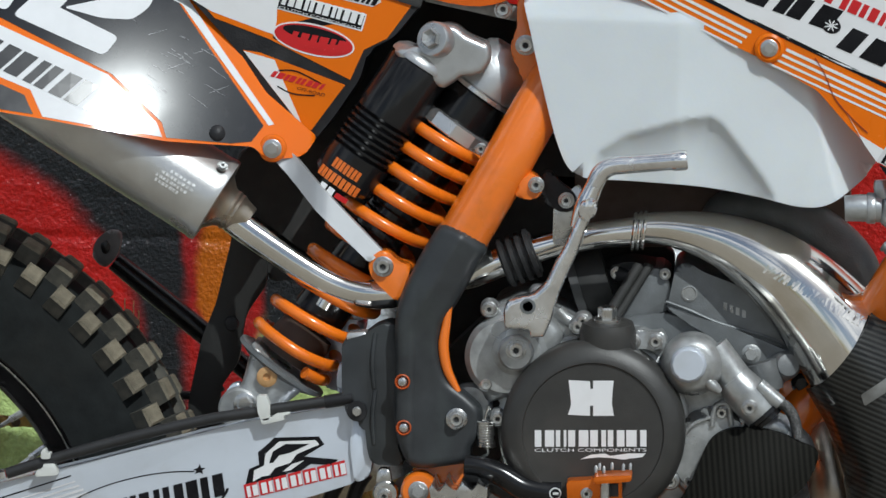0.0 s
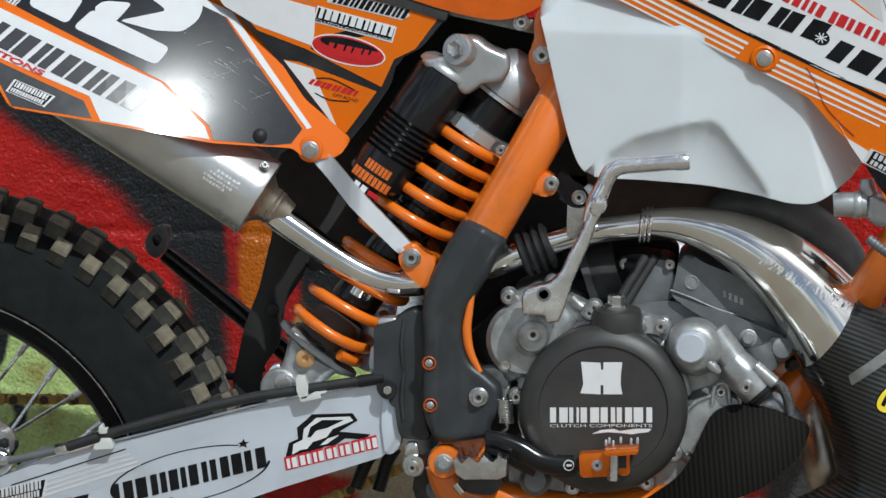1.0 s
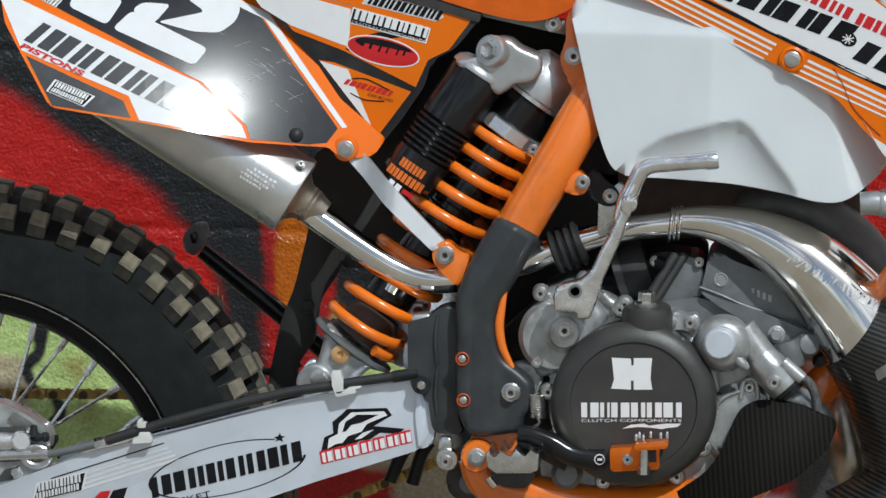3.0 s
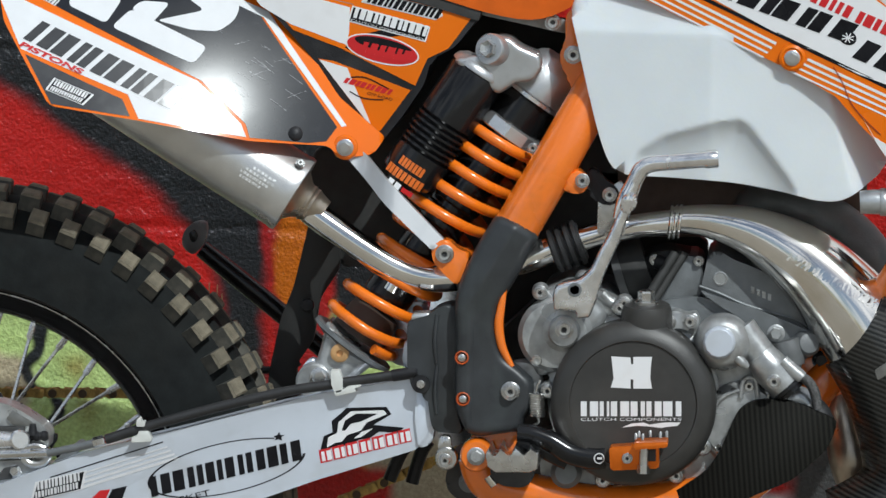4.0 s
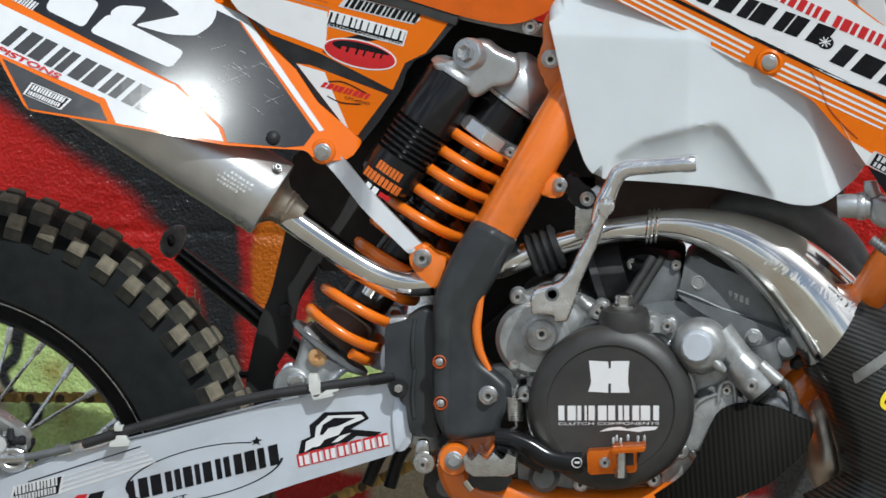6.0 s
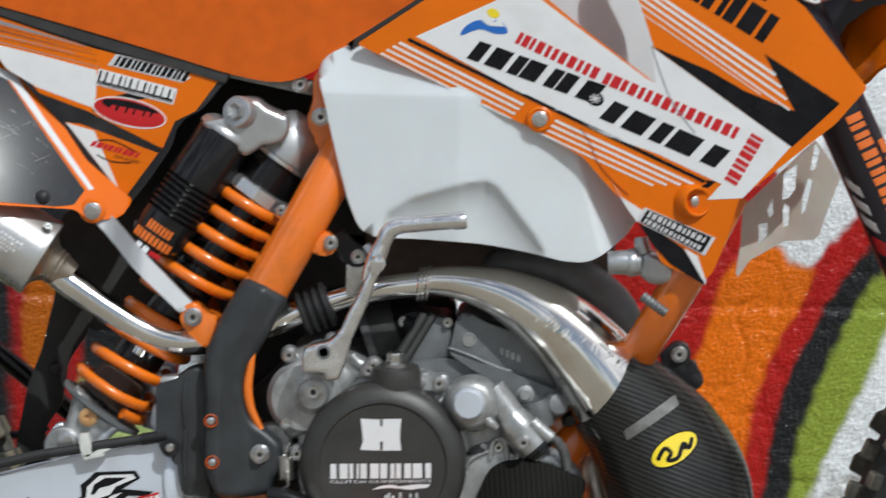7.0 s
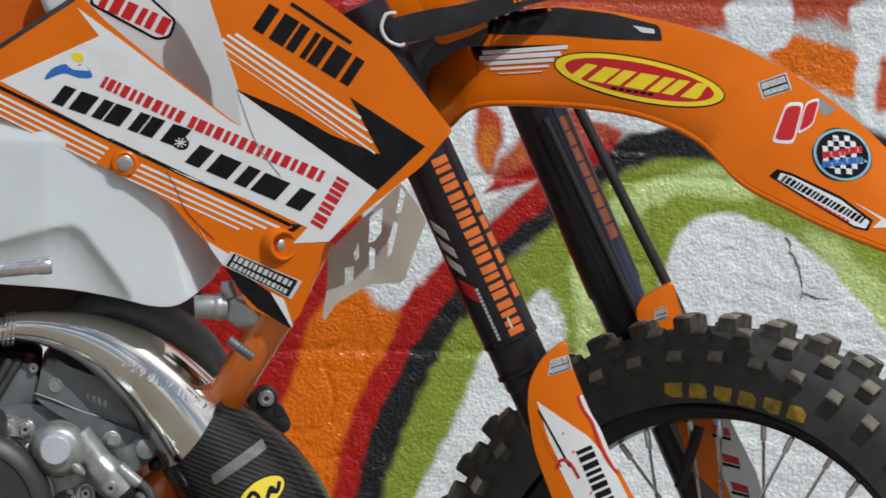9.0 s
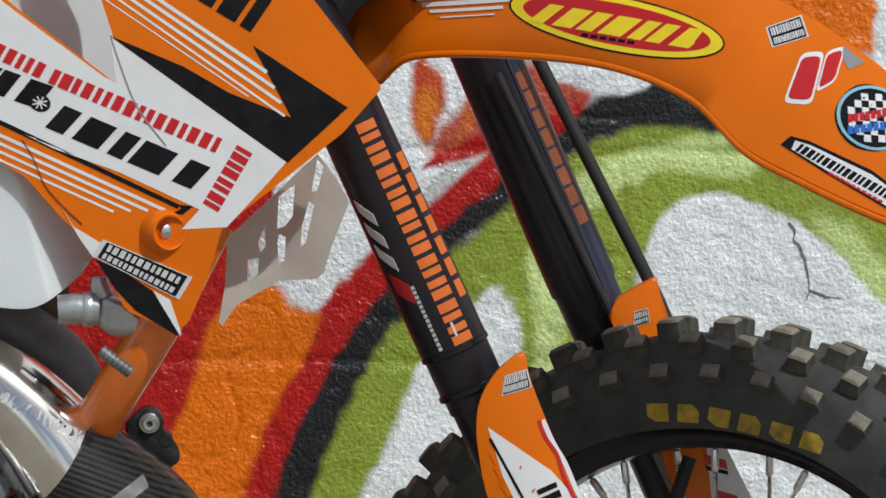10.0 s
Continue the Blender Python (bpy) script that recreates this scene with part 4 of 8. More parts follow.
def guard_depth(x, z):
    """A flat-faced moulding: tight rounded edges, a ridge down the upper arm and a shallow dish below."""
    d = max(0.0, min(1.0, poly_distance(x, z, GUARD_LINE) / 0.0085))
    y = -0.140 + 0.010 * (1 - math.sqrt(1 - (1 - d) ** 2))
    arm = smooth(z, 0.56, 0.63)
    y += arm * (-0.008 + 0.34 * abs(x + 0.2985 - 0.55 * (z - 0.60)))
    y += (1 - arm) * 0.0035 * math.exp(-((x + 0.272) / 0.016) ** 2 - ((z - 0.54) / 0.03) ** 2)
    return y - 0.003 * smooth(x, -0.300, -0.304) * (1 - arm)



guard = part("frame_guard", plate(GUARD_LINE, 0, 0.05, 0, guard_depth, 0.0024), GUARD_PL, bike, "matt black plastic frame guard with scuffs")
# frame orange darkened: the shade inside the bolt wells is put into the colour
WELL = mat("shaded_orange_washer", (0.46, 0.075, 0.01), 0.5, grain=0.2, grain_scale=90)
guard_rear = part("rear_guard", plate(round_corners([(-0.369, 0.5693), (-0.3473, 0.5756), (-0.3388, 0.5833), (-0.3245, 0.5877), (-0.3175, 0.5822), (-0.3199, 0.529), (-0.3153, 0.4713), (-0.3092, 0.4553), (-0.3403, 0.4567), (-0.344, 0.4705), (-0.3468, 0.4936), (-0.363, 0.4989), (-0.3681, 0.5219)], 0.006), -0.122, -0.07, 0.007, segments=3), GUARD_PL, bike, "matt black plastic guard behind the frame")
for x, z in [(-0.3384, 0.5521), (-0.3374, 0.5002)]:
    part("rib", tube([(x, -0.122, z - 0.025), (x - 0.002, -0.1235, z), (x, -0.122, z + 0.025)], 0.002, 8), GUARD_PL, guard_rear)
for x, z in [(-0.3116, 0.5356), (-0.3096, 0.4935)]:
    part("bolt_well", lathe([(0, 0.0072), (0.0024, 0.0070), (0.0030, 0.0062), (0.0022, 0.0056), (-0.0010, 0.0052), (-0.0010, 0.001)], 24, (x, -0.1425, z), (0, -1, 0)), WELL, guard)
    bolt(x, z, -0.1425, guard, 0.0058, "dome")
for x, z in [(-0.2615, 0.5026)]:
    part("flange_washer", lathe([(0, 0.0098), (0.0014, 0.0098), (0.002, 0.009)], 28, (x, -0.1405, z), (0, -1, 0)), STEEL, guard)
    bolt(x, z, -0.1425, guard, 0.0088)
part("guard_bolt_plate", lathe([(0, 0.0095), (0.003, 0.0090)], 24, ((-0.3536, -0.126, 0.5057)), (0, -1, 0)), BLACK_PL, guard_rear)
bolt(*(-0.3534, 0.5059), -0.128, guard_rear, 0.0058, "hex")

# -- frame --
frame_g = group("frame", bike, "orange painted steel frame")
part("upright_tube", tube([(-0.2796, -0.116, 0.6306), (-0.2575, -0.116, 0.6714), (-0.2217, -0.114, 0.7354), (-0.1975, -0.1, 0.7804), (-0.1733, -0.08, 0.8234)], 0.0235, 28), ORANGE_PAINT, frame_g)
part("upper_bracket", plate(arc_points([(-0.2155, 0.8804), (-0.2059, 0.8864), (-0.197, 0.8464), (-0.1898, 0.8064), (-0.2052, 0.8002), (-0.2113, 0.8174), (-0.219, 0.8298), (-0.2205, 0.8447), (-0.2155, 0.8529)], 4, True), -0.092, -0.06, 0.002), ORANGE_PAINT, frame_g)
bolt(*(-0.2072, 0.8421), -0.092, frame_g, 0.0095, "socket")
part("bracket_ear", plate(arc_points([(-0.2135, 0.7079), (-0.2024, 0.7266), (-0.1931, 0.7245), (-0.1878, 0.7154), (-0.1916, 0.7055), (-0.2007, 0.7036)], 4, True), -0.128, -0.09, 0.003), ORANGE_PAINT, frame_g)
bolt(*(-0.1939, 0.717), -0.128, frame_g, 0.0075)
part("lower_rail", tube([(-0.2942, -0.115, 0.4334), (-0.2800, -0.115, 0.4050), (-0.2236, -0.115, 0.3924), (-0.1711, -0.115, 0.3852), (-0.1189, -0.115, 0.3895), (-0.0716, -0.115, 0.3956), (-0.0245, -0.115, 0.4103), (0.0394, -0.09, 0.4716)], 0.0215, 24), ORANGE_PAINT, frame_g)
part("pivot_edge", tube([(-0.2703, -0.133, 0.6065), (-0.2732, -0.133, 0.5873), (-0.2752, -0.133, 0.5682), (-0.2714, -0.133, 0.5469), (-0.2610, -0.133, 0.5266)], [0.003, 0.0042, 0.005, 0.0045, 0.003], 14), ORANGE_PAINT, frame_g)
part("down_tube", tube([(0.0213, -0.05, 0.4619), (0.0493, -0.05, 0.5035), (0.0888, -0.05, 0.5512), (0.1335, -0.120, 0.636), (0.1690, -0.147, 0.7000), (0.2080, -0.147, 0.7772)], [0.020, 0.020, 0.020, 0.0195, 0.0195, 0.0195], 24), ORANGE_PAINT, frame_g)
part("engine_mount", plate(round_corners([(0.0312, 0.5249), (0.0432, 0.5543), (0.0783, 0.5378), (0.0794, 0.4971), (0.0629, 0.4616), (0.0336, 0.4783)], 0.006), -0.055, 0.02, 0.003), ORANGE_PAINT, frame_g)
bolt(*(0.0523, 0.5335), -0.055, frame_g, 0.009, "hex", BLACK_METAL)
part("peg_bracket", plate(round_corners([(-0.3022, 0.4542), (-0.2505, 0.4591), (-0.2471, 0.4372), (-0.2377, 0.3992), (-0.2605, 0.3904), (-0.2753, 0.4074), (-0.2882, 0.4175), (-0.3021, 0.4206), (-0.307, 0.4355)], 0.006), -0.115, -0.08, 0.004), ORANGE_PAINT, frame_g)
bolt(*(-0.2962, 0.4339), -0.115, frame_g, 0.0095)
part("strut_bracket", plate(round_corners([(-0.3466, 0.6444), (-0.3388, 0.6526), (-0.3284, 0.6529), (-0.3179, 0.6428), (-0.3063, 0.6396), (-0.3182, 0.6047), (-0.3311, 0.6159), (-0.344, 0.6289)], 0.006), -0.118, -0.09, 0.003), ORANGE_PAINT, frame_g)
bolt(*(-0.3324, 0.6383), -0.118, frame_g, 0.0095)
part("rear_tube", tube([(-0.2692, -0.09, 0.6242), (-0.2785, -0.1, 0.596), (-0.2844, -0.1, 0.5774), (-0.2846, -0.1, 0.56), (-0.2785, -0.1, 0.5405), (-0.2665, -0.09, 0.5212)], 0.0065, 14), ORANGE_PAINT, frame_g)

# -- subframe strut and seat rail --
STRUT = mat("bright_strut_aluminium", (0.52, 0.53, 0.54), 0.34, 0.5, grain=0.06, grain_scale=40, stain=(0.4, 0.4, 0.4), stain_amount=0.3, stain_scale=40)
part("subframe_strut", plate(round_corners([(-0.4445, 0.7415), (-0.4189, 0.7385), (-0.3712, 0.6899), (-0.3324, 0.6513), (-0.3395, 0.6462), (-0.3451, 0.6415), (-0.3967, 0.6895)], 0.003), 0, 0.012, 0.004, lambda x, z: -0.092 - 0.026 * smooth(x, -0.425, -0.385) + 0.34 * (0.70 * (x + 0.389) + 0.714 * (z - 0.695)), 0.006), STRUT, bike, "bare aluminium subframe strut")
# rail in the darker strap metal: the seat's shade is put into its colour
rail = part("seat_rail", plate(round_corners([(-0.3099, 0.8893), (-0.2153, 0.8765), (-0.2149, 0.8616), (-0.3039, 0.8791)], 0.004), -0.062, -0.04, 0.003), STRAP, bike, "aluminium seat rail under the saddle")
bolt(*(-0.2297, 0.8732), -0.062, rail, 0.0085)

# -- airbox and its graphic --
airbox = part("airbox", plate(round_corners([(-0.5600, 0.9700), (-0.4300, 0.9350), (-0.2998, 0.8960), (-0.3034, 0.8786), (-0.3293, 0.8457), (-0.3533, 0.8324), (-0.3598, 0.8068), (-0.3822, 0.7727), (-0.4026, 0.7468), (-0.4147, 0.7407), (-0.4713, 0.8273), (-0.5186, 0.8783)], 0.006), -0.068, 0.08, 0.006, segments=3), BLACK_PL, bike, "black plastic airbox with orange and white graphic")
AB = flat(-0.068)
cover = decal("airbox_graphic", [(-0.5736, 0.948), (-0.5364, 0.9363), (-0.4409, 0.9064), (-0.3525, 0.8869), (-0.3083, 0.8824), (-0.3356, 0.8444), (-0.3568, 0.8335), (-0.3634, 0.8183), (-0.369, 0.8055), (-0.4449, 0.8418), (-0.4951, 0.8598), (-0.5104, 0.8773)], AB, ORANGE, airbox, "orange airbox graphic", lift=0.001)
decal("white_field", [(-0.5361, 0.9077), (-0.4981, 0.8992), (-0.437, 0.884), (-0.4376, 0.858), (-0.4401, 0.8456), (-0.4977, 0.8657), (-0.5287, 0.8836), (-0.5422, 0.901)], AB, WHITE, cover, lift=0.0016, cell=0.02)
STREAK = mat("faded_brown_print", (0.30, 0.075, 0.02), 0.35, grain=0.3, grain_scale=60)
decal("streak", stripe((-0.5558, 0.936), (-0.4475, 0.908), 0.005, 0.0006), AB, GREY_INK, cover, lift=0.0014)
decal("streak", stripe((-0.5602, 0.9324), (-0.4408, 0.9037), 0.0016, 0.0006), AB, STREAK, cover, lift=0.0014)
decal("streak", stripe((-0.5579, 0.928), (-0.4386, 0.8994), 0.003, 0.0006), AB, STREAK, cover, lift=0.0014)
decal("streak", stripe((-0.5645, 0.9244), (-0.4584, 0.9008), 0.0012, 0.0006), AB, GREY_INK, cover, lift=0.0014)
decal("streak", stripe((-0.5578, 0.9201), (-0.4363, 0.8933), 0.0014, 0.0006), AB, STREAK, cover, lift=0.0014)
decal("streak", stripe((-0.5578, 0.9157), (-0.434, 0.8871), 0.001, 0.0006), AB, GREY_INK, cover, lift=0.0014)
# black strip added for the shaded gap below the seat
part("seat_base", plate(band([(-0.5559, 0.9527), (-0.5364, 0.9443), (-0.4409, 0.9152), (-0.3525, 0.8922), (-0.3038, 0.8781)], 0.011), -0.0705, -0.060, 0.001), SHADE_BLACK, airbox, "dark strip standing in for the shaded gap under the seat")
decal("black_sweep", [(-0.4255, 0.8561), (-0.3967, 0.8637), (-0.3792, 0.8572), (-0.3965, 0.8545), (-0.4195, 0.8459), (-0.438, 0.8408), (-0.4415, 0.8431)], AB, BLACK_INK, cover, lift=0.0014)
tri = decal("airbox_graphic", [(-0.4685, 0.8309), (-0.4528, 0.8289), (-0.3735, 0.8007), (-0.404, 0.7583), (-0.4121, 0.7604)], AB, ORANGE, airbox, "orange and white triangular graphic", lift=0.001)
decal("white_field", [(-0.4679, 0.8303), (-0.4388, 0.8223), (-0.4315, 0.8051), (-0.4109, 0.7593)], AB, WHITE, tri, lift=0.0016)
st = decal("sticker", [(-0.4391, 0.8697), (-0.3589, 0.8502), (-0.3546, 0.8659), (-0.4347, 0.886)], AB, WHITE, airbox, "black sticker with white wording", lift=0.0018)
decal("sticker_field", [(-0.4373, 0.8703), (-0.3601, 0.8519), (-0.3563, 0.8647), (-0.4335, 0.8843)], AB, BLACK_INK, st, lift=0.0022)
bars("wording", *[(-0.4339, 0.8739), (-0.3596, 0.8559)], 0.0115, 6, AB, WHITE, st, "", slant=0.05, gap=0.12, lift=0.0027, notch=0.4)
words("CLUTCH COMPONENTS", *[(-0.4362, 0.8703), (-0.3606, 0.8513)], 0.0024, AB, WHITE, st, lift=0.0016)
ov1 = decal("oval_sticker", ellipse(*(-0.4032, 0.8416), 0.0385, 0.0145, -12), AB, WHITE, airbox, "red oval sticker", lift=0.0018)
decal("sticker_field", ellipse(*(-0.4032, 0.8416), 0.0370, 0.0130, -12), AB, RED_INK, ov1, lift=0.0022)
decal("sticker_black", ellipse(*(-0.4022, 0.8463), 0.030, 0.0065, -12), AB, BLACK_INK, ov1, lift=0.0025)
bars("wording", *[(-0.4263, 0.8376), (-0.3764, 0.8284)], 0.0125, 3, AB, RED_INK, ov1, "", slant=0.2, gap=0.15, lift=0.003, widths=[1, 1.5, 0.5], notch=0.5)
bars("wording", *[(-0.4431, 0.8072), (-0.3954, 0.7956)], 0.006, 4, AB, RED_INK, airbox, "red wording", slant=0.5, gap=0.1, lift=0.0022, widths=[1.6, 1, 1, 1], notch=0.4)
words("OFF-ROAD", *[(-0.418, 0.7956), (-0.3924, 0.7893)], 0.003, AB, BLACK_INK, airbox, lift=0.0012)
decal("swoosh", band([(-0.4351, 0.8126), (-0.4189, 0.8124), (-0.3955, 0.8014)], 0.0012), AB, BLACK_INK, airbox, lift=0.0022)
decal("swoosh", band([(-0.436, 0.7981), (-0.4214, 0.7915), (-0.4011, 0.7902)], 0.0012), AB, BLACK_INK, airbox, lift=0.0022)
pl = decal("plate_sticker", [(-0.4261, 0.8896), (-0.3495, 0.8729), (-0.3415, 0.8777), (-0.3451, 0.8845), (-0.4177, 0.9013)], AB, SILVER_INK, airbox, "grey outlined sticker", lift=0.0016)
bars("wording", *[(-0.4203, 0.8897), (-0.3472, 0.8741)], 0.0105, 7, AB, BLACK_INK, pl, "", slant=0.35, gap=0.15, lift=0.0024, notch=0.4)
inner = part("inner_mudguard", plate(round_corners([(-0.4818, 0.7308), (-0.4087, 0.7456), (-0.3571, 0.8294), (-0.311, 0.8776), (-0.2166, 0.868), (-0.2088, 0.7799), (-0.2824, 0.6363), (-0.3231, 0.6056), (-0.3821, 0.5946), (-0.4296, 0.6093), (-0.4509, 0.6057), (-0.4516, 0.6448), (-0.4848, 0.6481)], 0.01), 0.045, 0.07, 0.004), SHADE_BLACK, bike, "black inner mudguard behind the shock")
FLAP = mat("scuffed_rubber_flap", (0.014, 0.014, 0.013), 0.6, grain=0.2, grain_scale=30, bump=0.1, bump_scale=300, stain=(0.03, 0.03, 0.026), stain_amount=0.12, stain_scale=14)
flap = part("mud_flap", plate(round_corners([(-0.4848, 0.6600), (-0.4848, 0.6481), (-0.4985, 0.5866), (-0.5116, 0.553), (-0.5236, 0.4927), (-0.5231, 0.4459), (-0.4900, 0.4459), (-0.4941, 0.5053), (-0.4768, 0.5302), (-0.471, 0.5749), (-0.4509, 0.6057), (-0.4516, 0.6600)], 0.008), 0, 0.012, 0.004, lambda x, z: 0.03 + 0.30 * abs(x + 0.485 + 0.25 * (0.60 - z)), 0.02), FLAP, bike, "worn black rubber mud flap behind the rear wheel")
part("flap_stud", lathe([(0, 0.007), (0.004, 0.006), (0.005, 0.002)], 16, (-0.4831, 0.03, 0.5678), (0, -1, 0)), BLACK_PL, flap)

# -- shock absorber --
shock = group("rear_shock", bike, "rear shock absorber with orange coil spring and black reservoir")
TOP, END = Vector((-0.273, -0.05, 0.7614)), Vector((-0.4234, -0.05, 0.5456))
axis = END - TOP
R_COIL = 0.0405
u = axis.normalized()
v1 = u.cross(Vector((0, 1, 0))).normalized()
v2 = u.cross(v1)
L = axis.length


def coil_drop(n):
    """How far down the axis turn n lies: the pitch grows, the last turn closes."""
    return L * ((22 + 36 * n + n * n) if n < 9 else (427 + 22 * (n - 9))) / 451


coil = []
for k in range(-12, int(9.95 * 28) + 1):
    a = 2 * math.pi * k / 28 + radians(85)
    coil.append(TOP + u * coil_drop(k / 28) + v1 * (math.cos(a) * R_COIL) + v2 * (math.sin(a) * R_COIL))
part("spring", tube(coil, 0.0057, 14, smooth_path=False), ORANGE_SPRING, shock, "orange painted coil spring")
part("damper_body", lathe([(-0.02, 0.022), (0, 0.0255), (L * 0.82, 0.0255), (L * 0.83, 0.021), (L * 0.84, 0.008), (L * 0.87, 0.008)], 32, TOP, axis), BLACK_METAL, shock)
part("bump_rubber", lathe([(L * 0.87, 0.018), (L * 0.875, 0.0255), (L * 0.95, 0.029), (L, 0.030)], 32, TOP, axis), BROWN_RUBBER, shock, "dark brown bump rubber")
part("damper_tube", ribbed(TOP + axis * 0.30, TOP + axis * 0.52, 0.0272, 3, 0.002), BLACK_METAL, shock)
part("spring_collar", lathe([(-0.0085, 0.036), (-0.0075, 0.0415), (0.005, 0.0415), (0.006, 0.040)], 12, TOP, axis), ALU, shock, split=20)
bolt(*(-0.2464, 0.7459), -0.089, shock, 0.0055, "socket")
part("spring_seat", lathe([(-0.002, 0.03), (-0.001, 0.0462), (0.003, 0.0465), (0.010, 0.030)], 40, END + u * 0.009, axis), CAST_DARK, shock)
part("upper_collar", lathe([(-0.040, 0.028), (-0.038, 0.0305), (-0.010, 0.0305), (-0.008, 0.029)], 32, TOP, axis), BLACK_METAL, shock)
part("head_ring", lathe([(-0.0445, 0.030), (-0.0440, 0.0335), (-0.0400, 0.0335), (-0.0395, 0.03)], 40, TOP, axis), ALU, shock)
RT, RE = Vector((-0.3019, -0.075, 0.8236)), Vector((-0.3748, -0.075, 0.7097))
rlen = (RE - RT).length
prof = [(0, 0.027), (0.006, 0.0305)] + [p for k in range(7) for p in ((0.062 + k * 0.0062, 0.0305), (0.065 + k * 0.0062, 0.0275), (0.0662 + k * 0.0062, 0.0305))] + [(rlen - 0.004, 0.0305), (rlen, 0.027)]
reservoir = part("reservoir", lathe(prof, 36, RT, RE - RT), BLACK_METAL, shock, "black ribbed shock reservoir with orange lettering")
RU = (RE - RT)
for a0, a1, h0 in ((-34, 22, 0.114), (-52, 36, 0.127)):
    n = 7 if h0 < 0.12 else 9
    for k in range(n):
        w = (a1 - a0) / n
        leg_patch("wording", RT, RU, 0.0305, a0 + w * (k + 0.1), a0 + w * (k + 0.88), h0, h0 + 0.0095, ORANGE_INK, reservoir)
for k in range(2):
    leg_patch("mark", RT, RU, 0.0305, -30 + k * 16, -18 + k * 16, 0.140, 0.147, WHITE, reservoir)
leg_patch("mark", RT, RU, 0.0305, 2, 26, 0.141, 0.146, RED_INK, reservoir)
# head casting: one solid body with the hose boss and the clevis ear
HEAD_ALU = mat("satin_aluminium", (0.50, 0.51, 0.515), 0.33, 0.75, grain=0.07, grain_scale=60, bump=0.08, bump_scale=500, rough_vary=0.08, stain=(0.4, 0.39, 0.37), stain_amount=0.3, stain_scale=40)
part("shock_head", puff(round_corners([(-0.3287, 0.8357), (-0.3079, 0.8395), (-0.2982, 0.842), (-0.2956, 0.8546), (-0.2832, 0.8604), (-0.2706, 0.8585), (-0.263, 0.8511), (-0.2509, 0.8459), (-0.2397, 0.8419), (-0.238, 0.8281), (-0.2447, 0.8168), (-0.2543, 0.8123), (-0.2655, 0.8126), (-0.271, 0.8072), (-0.282, 0.8005), (-0.3074, 0.8153), (-0.3215, 0.8261)], 0.005), -0.100, -0.045, 0.006, 0.005, 0.0022), HEAD_ALU, shock, "satin aluminium shock head")
part("reservoir_cap", lathe([(-0.011, 0.012), (-0.009, 0.022), (-0.004, 0.0290), (0.001, 0.0312), (0.003, 0.0312), (0.0035, 0.029)], 40, RT, RU), HEAD_ALU, shock, "polished reservoir cap")
part("head_boss", lathe([(0, 0.017), (0.012, 0.0165), (0.014, 0.015), (0.0142, 0.012)], 32, Vector((-0.2865, -0.092, 0.8445)), (-0.5, -1, 0.18)), HEAD_ALU, shock)
part("head_plug", lathe([(0, 0.0095), (0.004, 0.0095), (0.0055, 0.0080), (0.002, 0.0042), (0.0015, 0.001)], 6, Vector((-0.2925, -0.1045, 0.8468)), (-0.5, -1, 0.18)), CAST, shock)
part("head_web", puff(round_corners([(-0.2700, 0.8500), (-0.2600, 0.8440), (-0.2480, 0.8380), (-0.2500, 0.8230), (-0.2600, 0.8170), (-0.2690, 0.8190), (-0.2720, 0.8330)], 0.004), -0.0995, -0.06, 0.006, 0.007, 0.0022), HEAD_ALU, shock)
part("head_cylinder", lathe([(-0.092, 0.016), (-0.088, 0.022), (-0.074, 0.0325), (-0.046, 0.0345), (-0.0445, 0.033)], 36, TOP, axis), HEAD_ALU, shock)
part("shock_clevis", puff(round_corners([(-0.4544, 0.5645), (-0.4035, 0.5203), (-0.4196, 0.5082), (-0.4356, 0.489), (-0.4659, 0.4871), (-0.4823, 0.4925), (-0.4791, 0.5089), (-0.4653, 0.5187), (-0.4598, 0.5363)], 0.008), -0.085, -0.03, 0.012, 0.009), CAST, shock, "cast grey shock clevis")
part("adjuster", lathe([(0, 0.0095), (0.004, 0.0095), (0.005, 0.008), (0.005, 0.0035), (0.002, 0.003), (0.002, 0.0005)], 24, Vector((-0.4395, -0.087, 0.5312)), (0, -1, 0)), mat("brass_adjuster", (0.62, 0.36, 0.16), 0.45, 0.3, grain=0.15), shock, "brass damping adjuster")
part("link_eye", lathe([(0, 0.019), (0.02, 0.019), (0.022, 0.017), (0.022, 0.012)], 28, Vector((-0.4653, -0.07, 0.5011)), (0, -1, 0)), CAST, shock)
part("link_plate", plate(round_corners([(-0.4813, 0.5104), (-0.4745, 0.5211), (-0.4658, 0.5231), (-0.4653, 0.4904), (-0.4815, 0.4841)], 0.004), -0.068, -0.05, 0.003), SWING, shock)
bolt(*(-0.4591, 0.5058), -0.092, shock, 0.010, "hex")
part("damper_rod", tube([(-0.384, -0.08, 0.6055), (-0.3896, -0.08, 0.5955)], 0.0075, 16, smooth_path=False), CHROME, shock)
part("link_arm", plate(round_corners([(-0.3888, 0.581), (-0.3525, 0.579), (-0.359, 0.5524), (-0.3699, 0.511), (-0.3935, 0.5162)], 0.008), -0.03, 0.02, 0.006), SWING, shock)
part("link_cap", plate(arc_points([(-0.3722, 0.5457), (-0.3605, 0.5385), (-0.3546, 0.5306), (-0.3619, 0.5228), (-0.3729, 0.5208)], 4, True), -0.105, -0.08, 0.006, segments=3), SWING, shock)
part("guard_top_washer", plate(round_corners([(-0.3652, 0.5765), (-0.3468, 0.5781), (-0.3455, 0.57), (-0.3639, 0.5673)], 0.003), -0.118, -0.09, 0.002), ALU, shock)
# -- side number panel --
SP0 = (-0.5597, 0.7784)
